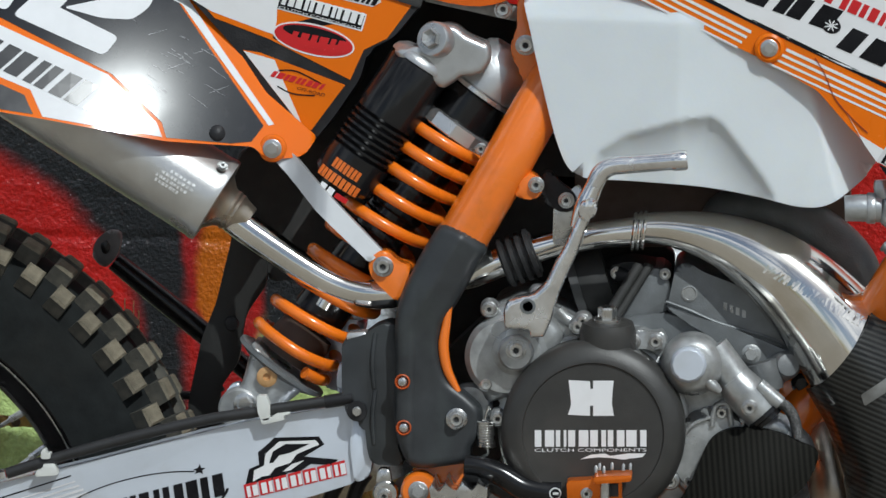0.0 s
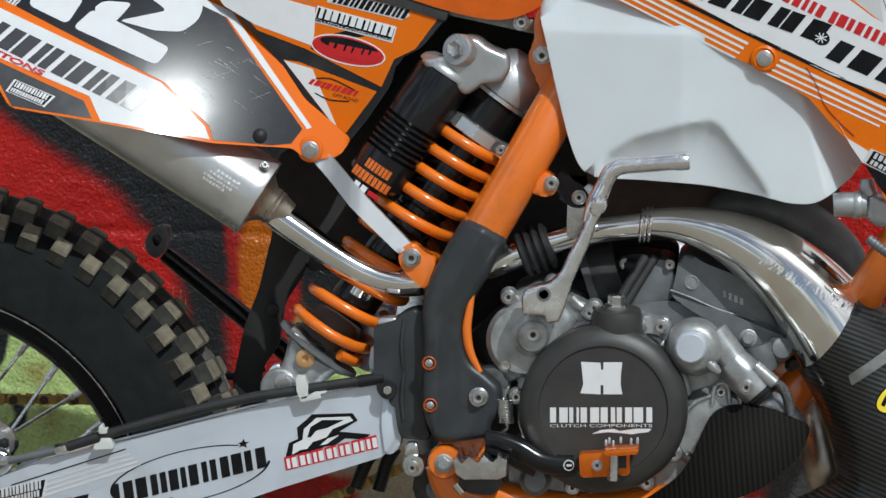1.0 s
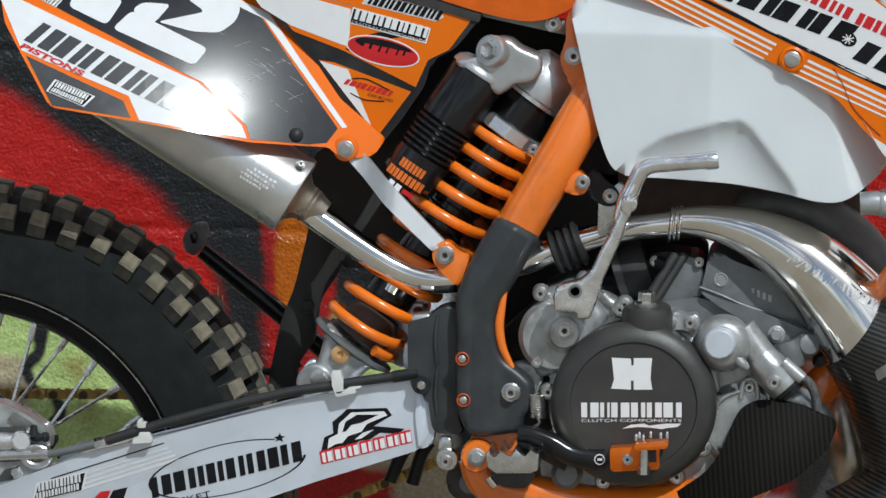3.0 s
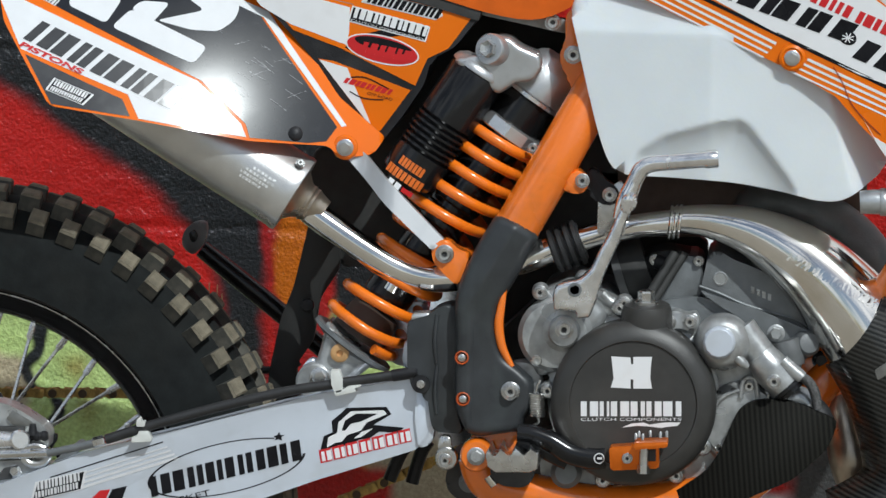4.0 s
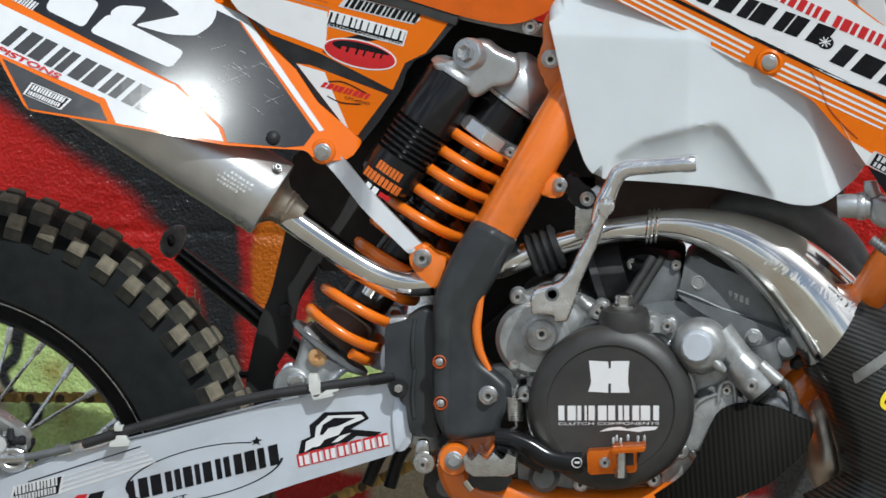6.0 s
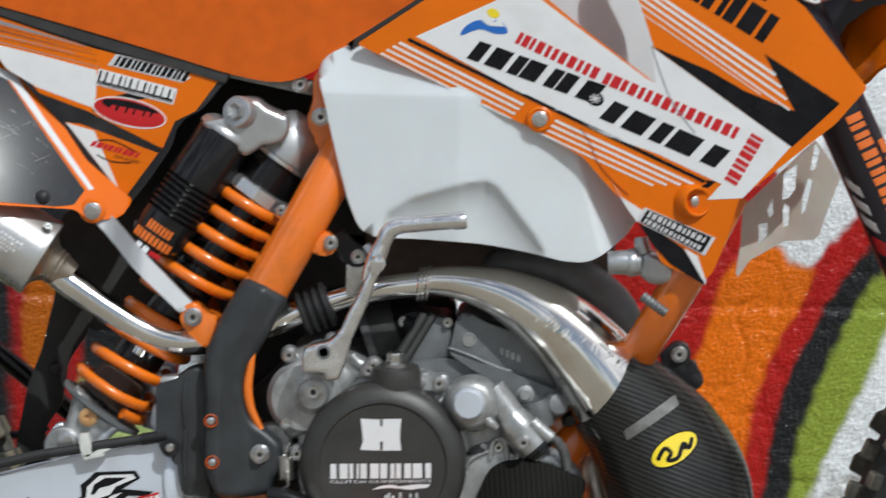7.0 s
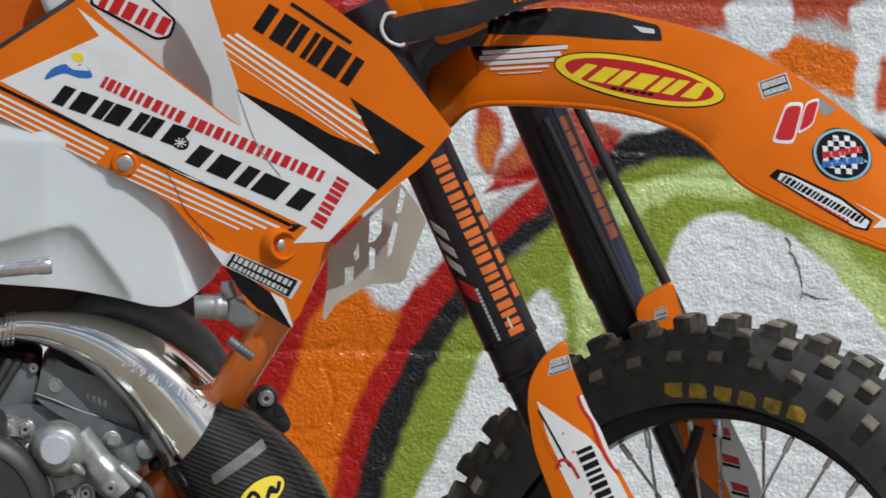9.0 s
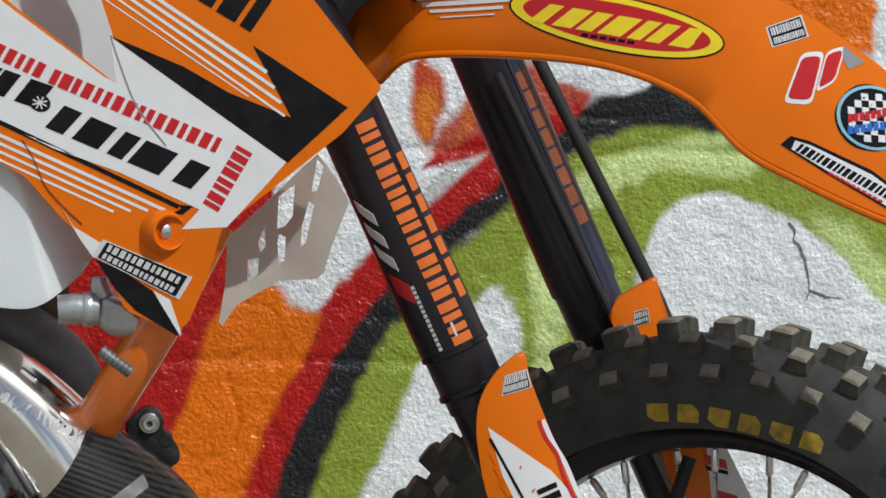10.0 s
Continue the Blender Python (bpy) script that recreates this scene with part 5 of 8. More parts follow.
SP = flat(-0.127, dx=0.312, dz=0.508, x0=SP0[0], z0=SP0[1], bow=0.65)
ORANGE_FILM = mat("glossy_orange_film", (0.78, 0.15, 0.004), 0.6, grain=0.05, grain_scale=14, coat=1.0, spec=0.0)
panel = part("side_panel", plate(round_corners([(-0.8222, 1.001), (-0.6157, 0.9823), (-0.5345, 0.9101), (-0.4936, 0.8598), (-0.4456, 0.7925), (-0.398, 0.7525), (-0.4085, 0.7363), (-0.417, 0.7344), (-0.433, 0.7328), (-0.4445, 0.7354), (-0.4544, 0.7443), (-0.5318, 0.7493), (-0.6468, 0.7694), (-0.7331, 0.7823), (-0.786, 0.8645)], 0.005), 0, 0.004, 0.0015, SP, 0.02), ORANGE_FILM, bike, "glossy side number panel with black, white and orange graphics")
PRINT = mat("glossy_black_print", (0.008, 0.010, 0.015), 0.6, grain=0.25, grain_scale=30, coat=1.0, spec=0.0, stain=(0.03, 0.03, 0.034), stain_amount=0.3, stain_scale=90)
GREY_PRINT = mat("glossy_grey_print", (0.050, 0.051, 0.055), 0.6, grain=0.2, grain_scale=30, coat=1.0, spec=0.0, stain=(0.09, 0.09, 0.09), stain_amount=0.3, stain_scale=60)
WHITE_PRINT = mat("glossy_white_print", (0.72, 0.73, 0.745), 0.6, grain=0.03, coat=1.0, spec=0.0)
for film in (PRINT, GREY_PRINT):
    film.node_tree.nodes["Principled BSDF"].inputs["Coat Roughness"].default_value = 0.17
# scratches coloured pale: the sun they catch is put into the colour
SCRATCH = mat("scuffed_film", (0.34, 0.35, 0.37), 0.35)
decal("black_field", [(-0.7738, 0.8991), (-0.8103, 0.9724), (-0.627, 0.9763), (-0.5709, 0.8979), (-0.5293, 0.8738), (-0.4462, 0.7628), (-0.4562, 0.7488), (-0.4745, 0.7473), (-0.5318, 0.7527), (-0.5366, 0.7663), (-0.5832, 0.8087)], SP, PRINT, panel, "black number background with scratches", cell=0.02)
decal("white_field", [(-0.8156, 0.9324), (-0.7982, 0.9213), (-0.7794, 0.8909), (-0.5872, 0.8086), (-0.5412, 0.7662), (-0.5353, 0.7532), (-0.6428, 0.7707), (-0.6552, 0.7944), (-0.7661, 0.8376), (-0.792, 0.8872)], SP, WHITE_PRINT, panel)
decal("grey_field", [(-0.7614, 0.8325), (-0.6603, 0.7897), (-0.6514, 0.7728), (-0.7309, 0.784)], SP, GREY_PRINT, panel, cell=0.02)
decal("white_edge", [(-0.5686, 0.898), (-0.5213, 0.8774), (-0.437, 0.7642), (-0.4416, 0.7629), (-0.5258, 0.8716), (-0.5731, 0.8933)], SP, WHITE_PRINT, panel, lift=0.0012, cell=0.02)
for quad in ([(-0.723, 0.882), (-0.6826, 0.864), (-0.6681, 0.8889), (-0.7119, 0.9084)], [(-0.6768, 0.8607), (-0.592, 0.825), (-0.5797, 0.8419), (-0.6587, 0.8788)], [(-0.6322, 0.868), (-0.5966, 0.8586), (-0.5691, 0.8575), (-0.5544, 0.8687), (-0.55, 0.8813), (-0.556, 0.8983), (-0.5745, 0.9092), (-0.6146, 0.914), (-0.6202, 0.9025), (-0.5854, 0.8782)], [(-0.6588, 0.8794), (-0.6486, 0.8871), (-0.6199, 0.8854), (-0.6356, 0.8657), (-0.6483, 0.87)]):
    decal("number_bar", round_corners(quad, 0.006), SP, WHITE_PRINT, panel, "broad white bar of the race number", lift=0.0014, cell=0.02)
bars("large_wording", *[(-0.7651, 0.8479), (-0.5998, 0.7751)], 0.0235, 6, SP, GREY_PRINT, panel, "dark grey slanted wording", slant=0.42, gap=0.10, lift=0.0016, notch=0.5)
words("PISTONS", *[(-0.7684, 0.8409), (-0.7037, 0.8138)], 0.0052, SP, RED_INK, panel, "red slanted lettering", slant=0.5, lift=0.0012, bold=0.035)
badge("sticker", [(-0.738, 0.7982), (-0.6987, 0.7831), (-0.6885, 0.7936), (-0.7301, 0.8098)], SP, panel, "", slant=0.2, lift=0.0014)
bars("wording", *[(-0.7576, 0.8903), (-0.7356, 0.8805)], 0.009, 4, SP, SILVER_INK, panel, "", slant=0.3, lift=0.0016, notch=0.4)
for k in range(26):
    q0 = Vector((-0.5329, 0.819)) + Vector((random.gauss(0, 0.020), random.gauss(0, 0.020)))
    an = radians(random.choice((-36, -33, -30, -30, 20)) + random.uniform(-5, 5))
    ln = random.uniform(0.005, 0.022)
    decal("scratch", stripe(q0, q0 + Vector((math.cos(an), math.sin(an))) * ln, random.uniform(0.00015, 0.0003), 0.0001), SP, SCRATCH, panel, lift=0.0012)
pz = (-0.4371, 0.7428)
part("bolt_boss", lathe([(0, 0.0130), (0.002, 0.0125), (0.0035, 0.0105)], 28, (pz[0], SP(*pz) - 0.001, pz[1]), (0, -1, 0.1)), ORANGE_FILM, panel)
bolt(*pz, SP(*pz) - 0.005, panel, 0.0082, "hex")
rz = (-0.487, 0.7566)
part("rubber_stop", lathe([(0, 0.0075), (0.003, 0.007), (0.005, 0.004), (0.0055, 0.001)], 24, (rz[0], SP(*rz) - 0.0005, rz[1]), (0.2, -1, 0.3)), BLACK_PL, panel)

# -- exhaust --
exhaust = group("exhaust", bike, "nickel-plated two-stroke expansion chamber with silencer")
mid = [(-0.487, -0.080, 0.6886), (-0.4664, -0.081, 0.6707), (-0.4085, -0.085, 0.6332), (-0.3763, -0.085, 0.6166), (-0.3444, -0.085, 0.6099), (-0.3098, -0.085, 0.6137), (-0.2696, -0.085, 0.6251), (-0.2352, -0.085, 0.6388), (-0.1895, -0.085, 0.6561), (-0.1437, -0.085, 0.6677), (-0.1007, -0.085, 0.6734)]
part("mid_pipe", tube(mid, [0.0132] + [0.0142] * 7 + [0.0125, 0.0125, 0.0135], 28), CHROME, exhaust)
belly = [(-0.1017, -0.085, 0.6764), (-0.0642, -0.085, 0.6755), (-0.018, -0.085, 0.6645), (0.0286, -0.085, 0.639), (0.0698, -0.085, 0.6006), (0.1031, -0.085, 0.5562), (0.1310, -0.085, 0.5104), (0.1530, -0.085, 0.4643), (0.1560, -0.085, 0.4177), (0.1300, -0.085, 0.3764), (0.0701, -0.085, 0.3463)]
chamber = part("expansion_chamber", tube(belly, [0.0130, 0.0175, 0.0265, 0.037, 0.045, 0.0495, 0.0500, 0.047, 0.045, 0.044, 0.040], 48, 8), CHROME, exhaust, "scratched shiny expansion chamber")
for k, (x, z) in enumerate([(-0.1047, 0.6727), (-0.1001, 0.6734), (-0.0955, 0.6741)]):
    part("weld_ring", tube([(x + 0.0155 * math.cos(a) * 0.10, -0.085 + 0.0165 * math.sin(a), z + 0.0165 * math.cos(a)) for a in (2 * math.pi * i / 20 for i in range(21))], 0.0018, 6, smooth_path=False), CHROME, exhaust)
bars("embossed_wording", *[(0.0133, 0.641), (0.1021, 0.5952)], 0.0095, 10, surf(chamber, fallback=-0.12), CHROME, exhaust, "embossed plain bars on the pipe", slant=0.1, gap=0.3, lift=0.0012, notch=0.3)
MUF, MUA = Vector((-0.497, -0.080, 0.6963)), Vector((-0.497, -0.080, 0.6963)) - Vector((-0.6926, -0.080, 0.815))
can = part("silencer", lathe([(-0.225, 0.036), (-0.22, 0.0412), (0.000, 0.0415), (0.005, 0.0425), (0.009, 0.0415), (0.0095, 0.038)], 56, MUF, MUA), MUFFLER, exhaust, "brushed aluminium silencer can")
TINTED = mat("heat_tinted_steel", (0.42, 0.36, 0.29), 0.34, 0.9, grain=0.2, grain_scale=60, rough_vary=0.1)
ENGRAVED = mat("engraved_aluminium", (0.72, 0.72, 0.72), 0.6, 0.3, grain=0.3, grain_scale=300)
part("end_cone", lathe([(0.004, 0.040), (0.007, 0.034), (0.012, 0.0265), (0.018, 0.0205), (0.022, 0.0190), (0.0245, 0.0198), (0.027, 0.0182), (0.0295, 0.0190), (0.032, 0.0172), (0.036, 0.0160), (0.044, 0.0138)], 40, MUF, MUA), TINTED, exhaust)
sx = (-0.4818, 0.7263)
bolt(*sx, -0.111, can, 0.005, "socket", CAST, axis=(0.25, -1, 0.45))
for row, (n, h0, h1) in enumerate(((7, -0.048, -0.022), (9, -0.050, -0.016), (8, -0.046, -0.012), (6, -0.040, -0.012))):
    for k in range(n):
        w = (h1 - h0) / n
        leg_patch("engraved_wording", MUF, MUA, 0.0415, -(10 - 6.5 * row) - 3.6, -(10 - 6.5 * row), h0 + w * k, h0 + w * (k + (0.55, 0.8, 0.7)[k % 3]), ENGRAVED, can, lift=0.0004)
# rubber sleeve that holds the pipe
part("rubber_sleeve", ribbed((-0.2249, -0.085, 0.6402), (-0.194, -0.085, 0.6525), 0.0235, 4, 0.004), HOSE, exhaust, "ribbed black rubber sleeve")
# header bend under the frame
part("header_bend", tube([(0.0675, 0.0, 0.5248), (0.0763, -0.04, 0.4856), (0.0817, -0.05, 0.4519), (0.0894, -0.05, 0.42), (0.1008, -0.01, 0.4035), (0.1096, 0.05, 0.3947)], [0.018, 0.020, 0.0225, 0.0235, 0.0225, 0.020], 36), TINTED, exhaust)
# carbon pipe guard
chamber_path = [Vector(p) for p in arc_points(belly, 8)]


def pipe_guard():
    """A shell that wraps the near side of the chamber."""
    last = 78
    rad = arc_points([(r,) for r in (0.0130, 0.0175, 0.0265, 0.037, 0.045, 0.0495, 0.0500, 0.047, 0.045, 0.044, 0.040)], 8)
    bm = bmesh.new()
    cols, mids = [], []
    rows_n = 34
    for i in range(rows_n + 1):
        ring, centre = [], []
        for k in range(25):
            # the upper edge runs aslant: early on the outer side, late on the inner
            first = 39.0 - 5.6 * smooth(k / 24, 0.15, 0.95)
            s = first + (last - first) * i / rows_n
            j0 = int(s)
            f = s - j0
            p = chamber_path[j0].lerp(chamber_path[j0 + 1], f)
            d = (chamber_path[j0 + 1] - chamber_path[j0 - 1]).normalized()
            out = d.cross(Vector((0, 1, 0))).normalized()
            if out.x < 0:
                out = -out
            r = rad[j0][0] * (1 - f) + rad[j0 + 1][0] * f + 0.0035 + 0.013 * smooth(s, 44, 58) + 0.026 * smooth(k / 24, 0.5, 1.0) * smooth(s, 35, 48)
            a = radians(-84 + 202 * k / 24)
            ring.append(p + (out * math.sin(a) + Vector((0, -1, 0)) * math.cos(a)) * r)
            centre.append(p)
        cols.append(ring)
        mids.append(centre)
    outer = [[bm.verts.new(q) for q in c] for c in cols]
    inn = [[bm.verts.new(m + (q - m) * 0.965) for q, m in zip(c, mm)] for c, mm in zip(cols, mids)]
    for g in (outer, inn):
        for a, b in zip(g, g[1:]):
            for k in range(24):
                bm.faces.new((a[k], a[k + 1], b[k + 1], b[k]))
    for k in range(24):
        bm.faces.new((outer[0][k], outer[0][k + 1], inn[0][k + 1], inn[0][k]))
        bm.faces.new((outer[-1][k], outer[-1][k + 1], inn[-1][k + 1], inn[-1][k]))
    for i in range(len(outer) - 1):
        for e in (0, 24):
            bm.faces.new((outer[i][e], outer[i + 1][e], inn[i + 1][e], inn[i][e]))
    return bm


pguard = part("pipe_guard", pipe_guard(), CARBON, exhaust, "ribbed black carbon fibre pipe guard")
PG = surf(pguard, fallback=-0.14)
decal("metal_strap", round_corners([(0.1051, 0.5333), (0.1088, 0.5231), (0.1614, 0.5588), (0.1566, 0.569)], 0.002), PG, STRAP, pguard, "bare aluminium strap", lift=0.0015, cell=0.01)
oval = decal("oval_sticker", ellipse(*(0.1568, 0.5151), 0.027, 0.0145, 32), PG, BLACK_INK, pguard, "yellow oval sticker", lift=0.001, cell=0.01)
decal("sticker_field", ellipse(*(0.1568, 0.5151), 0.0255, 0.013, 32), PG, YELLOW_INK, oval, lift=0.0016, cell=0.01)
decal("sticker_mark", band([(0.14, 0.5043), (0.1466, 0.516), (0.1535, 0.5115), (0.1503, 0.5046), (0.1605, 0.5071), (0.1658, 0.521), (0.1716, 0.5166), (0.1748, 0.527)], 0.0042), PG, BLACK_INK, oval, lift=0.0022, cell=0.01)
part("guard_tab", plate(round_corners([(0.1407, 0.6), (0.1537, 0.6143), (0.1671, 0.6111), (0.1743, 0.5973), (0.1874, 0.5825), (0.1877, 0.5709), (0.174, 0.5648), (0.1546, 0.5771)], 0.006), -0.052, -0.035, 0.003), BLACK_PL, pguard)
for q in ([(0.1620, 0.6035)], [(0.1755, 0.5890)]):
    r_lug = 0.012 if q[0][0] < 0.17 else 0.0065
    part("guard_lug", lathe([(0, r_lug), (0.03, r_lug), (0.033, r_lug * 0.75)], 20, (q[0][0], -0.02, q[0][1]), (0, -1, 0)), BLACK_PL, pguard)
    if q[0][0] < 0.17:
        bolt(*q[0], -0.053, pguard, 0.0085, "socket")

# -- engine --
engine = group("engine", bike, "single-cylinder two-stroke engine with cast cases")
CC = Vector((-0.1368, -0.15, 0.4946))
cover_o = part("clutch_cover", lathe([(0, 0.084), (0.028, 0.084), (0.033, 0.0825), (0.038, 0.077), (0.0415, 0.0695), (0.0425, 0.0655), (0.0425, 0.0645), (0.0405, 0.0635), (0.0405, 0.001)], 96, CC + Vector((0, 0.03, 0)), (0, -1, 0)), COVER, engine, "dark grey round clutch cover with white wording")
CF = flat(CC.y + 0.03 - 0.0405)
part("filler_boss", merge(lathe([(0, 0.0), (0.0, 0.026), (0.028, 0.026), (0.036, 0.023), (0.037, 0.016)], 32, Vector((-0.1257, -0.13, 0.5582)), (0, -0.15, 1)), lathe([(0, 0.028), (0.030, 0.028), (0.034, 0.025)], 32, Vector((-0.1262, -0.115, 0.5647)), (0, -1, 0))), COVER, cover_o)
part("filler_cap", merge(lathe([(0, 0.0125), (0.003, 0.0125)], 24, Vector((-0.1264, -0.135, 0.5949)), (0, -0.15, 1)), lathe([(0.003, 0.0088), (0.012, 0.0088), (0.0135, 0.007)], 6, Vector((-0.1264, -0.135, 0.5949)), (0, -0.15, 1))), STEEL, engine, "steel oil filler bolt")
decal("emblem", [(-0.1598, 0.5428), (-0.1405, 0.5422), (-0.1397, 0.5353), (-0.1375, 0.5354), (-0.1376, 0.5428), (-0.1189, 0.5433), (-0.1198, 0.533), (-0.1201, 0.5216), (-0.1181, 0.5113), (-0.1369, 0.5108), (-0.1371, 0.52), (-0.1399, 0.5199), (-0.1397, 0.5107), (-0.1597, 0.5113), (-0.157, 0.5206), (-0.1584, 0.532)], CF, WHITE, cover_o, "ragged white block emblem")
bars("white_wording", *[(-0.1892, 0.4813), (-0.0879, 0.484)], 0.0150, 6, CF, WHITE, cover_o, "white block wording", slant=0.0, gap=0.10, notch=0.42, widths=[1.1, 0.6, 1.15, 0.9, 0.95, 1.15])
words("CLUTCH COMPONENTS", *[(-0.1891, 0.4767), (-0.0878, 0.4795)], 0.0030, CF, WHITE, cover_o)
decal("script_mark", [(-0.1474, 0.471), (-0.1384, 0.4752), (-0.1259, 0.4767), (-0.1201, 0.4746), (-0.1042, 0.4773), (-0.0883, 0.4777), (-0.0916, 0.4742), (-0.103, 0.4727), (-0.1075, 0.4715), (-0.1201, 0.4728), (-0.1315, 0.4731), (-0.1417, 0.4717)], CF, WHITE, cover_o)
part("crankcase", plate(round_corners([(-0.2401, 0.5753), (-0.2338, 0.6014), (-0.2053, 0.6166), (-0.1647, 0.6003), (-0.1502, 0.592), (-0.0955, 0.5859), (-0.0196, 0.5348), (0.0329, 0.5015), (0.028, 0.4667), (-0.0403, 0.4416), (-0.0557, 0.4122), (-0.1139, 0.3903), (-0.1773, 0.3885), (-0.2296, 0.4074), (-0.2330, 0.4400), (-0.2164, 0.4652), (-0.2173, 0.5113), (-0.2305, 0.5201)], 0.008), -0.112, 0.08, 0.006, segments=3), CAST, engine, "cast aluminium crankcase")
part("cover_flange", lathe([(0, 0.088), (0.012, 0.088), (0.014, 0.085)], 72, CC + Vector((0, 0.045, 0)), (0, -1, 0)), CAST, engine)
part("kick_housing", merge(lathe([(0, 0.038), (0.016, 0.038), (0.022, 0.033), (0.023, 0.020)], 40, Vector((-0.218, -0.112, 0.5597)), (0, -1, 0)), puff(round_corners([(-0.2417, 0.5311), (-0.2416, 0.5772), (-0.2318, 0.6051), (-0.2102, 0.6126), (-0.1813, 0.6018), (-0.1636, 0.5792), (-0.1858, 0.5441), (-0.2197, 0.5201), (-0.2357, 0.5151)], 0.01), -0.128, -0.09, 0.016, 0.010)), CAST, engine)
part("kick_shaft", lathe([(0, 0.022), (0.008, 0.0215), (0.009, 0.0165), (0.018, 0.0160), (0.020, 0.014), (0.020, 0.010)], 32, Vector((-0.2088, -0.13, 0.5647)), (0, -1, 0)), CAST, engine)
part("shaft_boss", lathe([(0, 0.021), (0.010, 0.0205), (0.013, 0.018), (0.0135, 0.009)], 32, Vector((-0.2511, -0.105, 0.5115)), (0, -1, 0)), CAST, engine)
bolt(*(-0.2081, 0.5679), -0.150, engine, 0.0095)
lug_spots = [(-0.2342, 0.6026), (-0.2356, 0.534), (-0.2246, 0.5026), (-0.1532, 0.5886), (-0.1488, 0.5933), (-0.1026, 0.5761), (-0.0821, 0.5766), (-0.0659, 0.4487), (-0.0921, 0.4197), (-0.1665, 0.413), (-0.1905, 0.6169)]
for x, z in lug_spots:
    part("bolt_lug", lathe([(0, 0.009), (0.016, 0.0084), (0.018, 0.007)], 20, (x, -0.112, z), (0, -1, 0)), CAST, engine)
    bolt(x, z, -0.130, engine, 0.0072)
part("drain_plug", lathe([(0, 0.016), (0.014, 0.016), (0.016, 0.013), (0.020, 0.011)], 28, Vector((-0.2038, -0.118, 0.4197)), (0, -1, 0)), CAST_DARK, engine)
part("lug_web", plate(round_corners([(-0.1082, 0.5668), (-0.1064, 0.5841), (-0.095, 0.5884), (-0.0858, 0.5841), (-0.0756, 0.5866), (-0.0707, 0.5764), (-0.0797, 0.567), (-0.0935, 0.5701)], 0.004), -0.130, -0.10, 0.003), CAST, engine)
part("cylinder_base", plate(round_corners([(-0.1219, 0.5883), (-0.107, 0.5937), (-0.0738, 0.5979), (-0.0437, 0.5903), (-0.0098, 0.5661), (0.0342, 0.5338), (0.0216, 0.5066), (-0.0186, 0.519), (-0.0426, 0.5451), (-0.0865, 0.5708)], 0.006), -0.080, 0.06, 0.005), CAST_DARK, engine)
part("reed_block", plate(round_corners([(-0.1205, 0.589), (-0.1077, 0.6128), (-0.0965, 0.6366), (-0.0766, 0.6388), (-0.0695, 0.6205), (-0.0739, 0.5936), (-0.0903, 0.5831), (-0.1037, 0.5878)], 0.006), -0.070, 0.05, 0.004), CAST_DARK, engine)
head = part("cylinder", plate(round_corners([(-0.0709, 0.6129), (-0.0656, 0.6414), (-0.055, 0.6457), (-0.0398, 0.6361), (-0.0113, 0.6261), (0.0191, 0.6068), (0.0395, 0.5873), (0.0575, 0.561), (0.0471, 0.5506), (0.0134, 0.5699), (-0.0437, 0.5918), (-0.0738, 0.5984)], 0.006), -0.078, 0.06, 0.005, segments=3), CAST_DARK, engine, "dull grey cylinder casting")
part("cylinder_jacket", plate(round_corners([(-0.0755, 0.6057), (-0.0437, 0.5948), (-0.0136, 0.5866), (0.0165, 0.5754), (0.0534, 0.5606), (0.0471, 0.5488), (0.0342, 0.5351), (0.0146, 0.5212), (-0.0053, 0.5206), (-0.021, 0.5503), (-0.0299, 0.5768), (-0.0535, 0.5896)], 0.008), -0.088, -0.06, 0.006, segments=4), CAST_DARK, engine)
part("cylinder_seam", tube([(-0.0741, -0.080, 0.6086), (-0.0539, -0.080, 0.6018), (-0.0271, -0.080, 0.5908), (0.0031, -0.080, 0.5825), (0.0265, -0.080, 0.5754), (0.0501, -0.080, 0.5616)], 0.0014, 8), CAST_DARK, engine)
part("cast_ring", lathe([(0, 0.0075), (0.0012, 0.0075), (0.0014, 0.006), (0.0004, 0.0055)], 24, Vector((-0.0527, -0.078, 0.6167)), (0, -1, 0)), CAST, engine)
for k in range(4):
    part("cast_mark", plate([(-0.0214 + k * 0.0058, 0.6024 - k * 0.0022), (-0.0214 + k * 0.0058 + 0.0036, 0.6024 - k * 0.0022 - 0.001), (-0.0214 + k * 0.0058 + 0.0036, 0.6024 - k * 0.0022 + 0.006), (-0.0214 + k * 0.0058, 0.6024 - k * 0.0022 + 0.007)], -0.0788, -0.077, 0.0003), CAST, engine, smooth=False)
part("cylinder_boss", lathe([(0, 0.014), (0.016, 0.013), (0.020, 0.010), (0.021, 0.004)], 24, Vector((0.0337, -0.085, 0.5517)), (0.3, -1, 0.2)), CAST_DARK, engine)
part("valve_barrel", tube([(0.0137, -0.095, 0.5566), (0.0173, -0.095, 0.545), (0.0193, -0.095, 0.5317)], [0.017, 0.018, 0.016], 24), CAST_DARK, engine)
bolt(*(0.0052, 0.5642), -0.100, engine, 0.0085, "hex", CAST)
bolt(*(-0.0754, 0.6333), -0.072, engine, 0.0055, "socket")
BRAID = mat("braided_grey_hose", (0.10, 0.10, 0.10), 0.4, 0.5, grain=0.6, grain_scale=500, bump=0.8, bump_scale=700)
# water pump
pump = part("water_pump", lathe([(0, 0.0285), (0.020, 0.0285), (0.027, 0.026), (0.032, 0.0215), (0.034, 0.018)], 44, Vector((-0.0481, -0.12, 0.5575)), (0, -1, 0)), CAST, engine, "cast water pump housing")
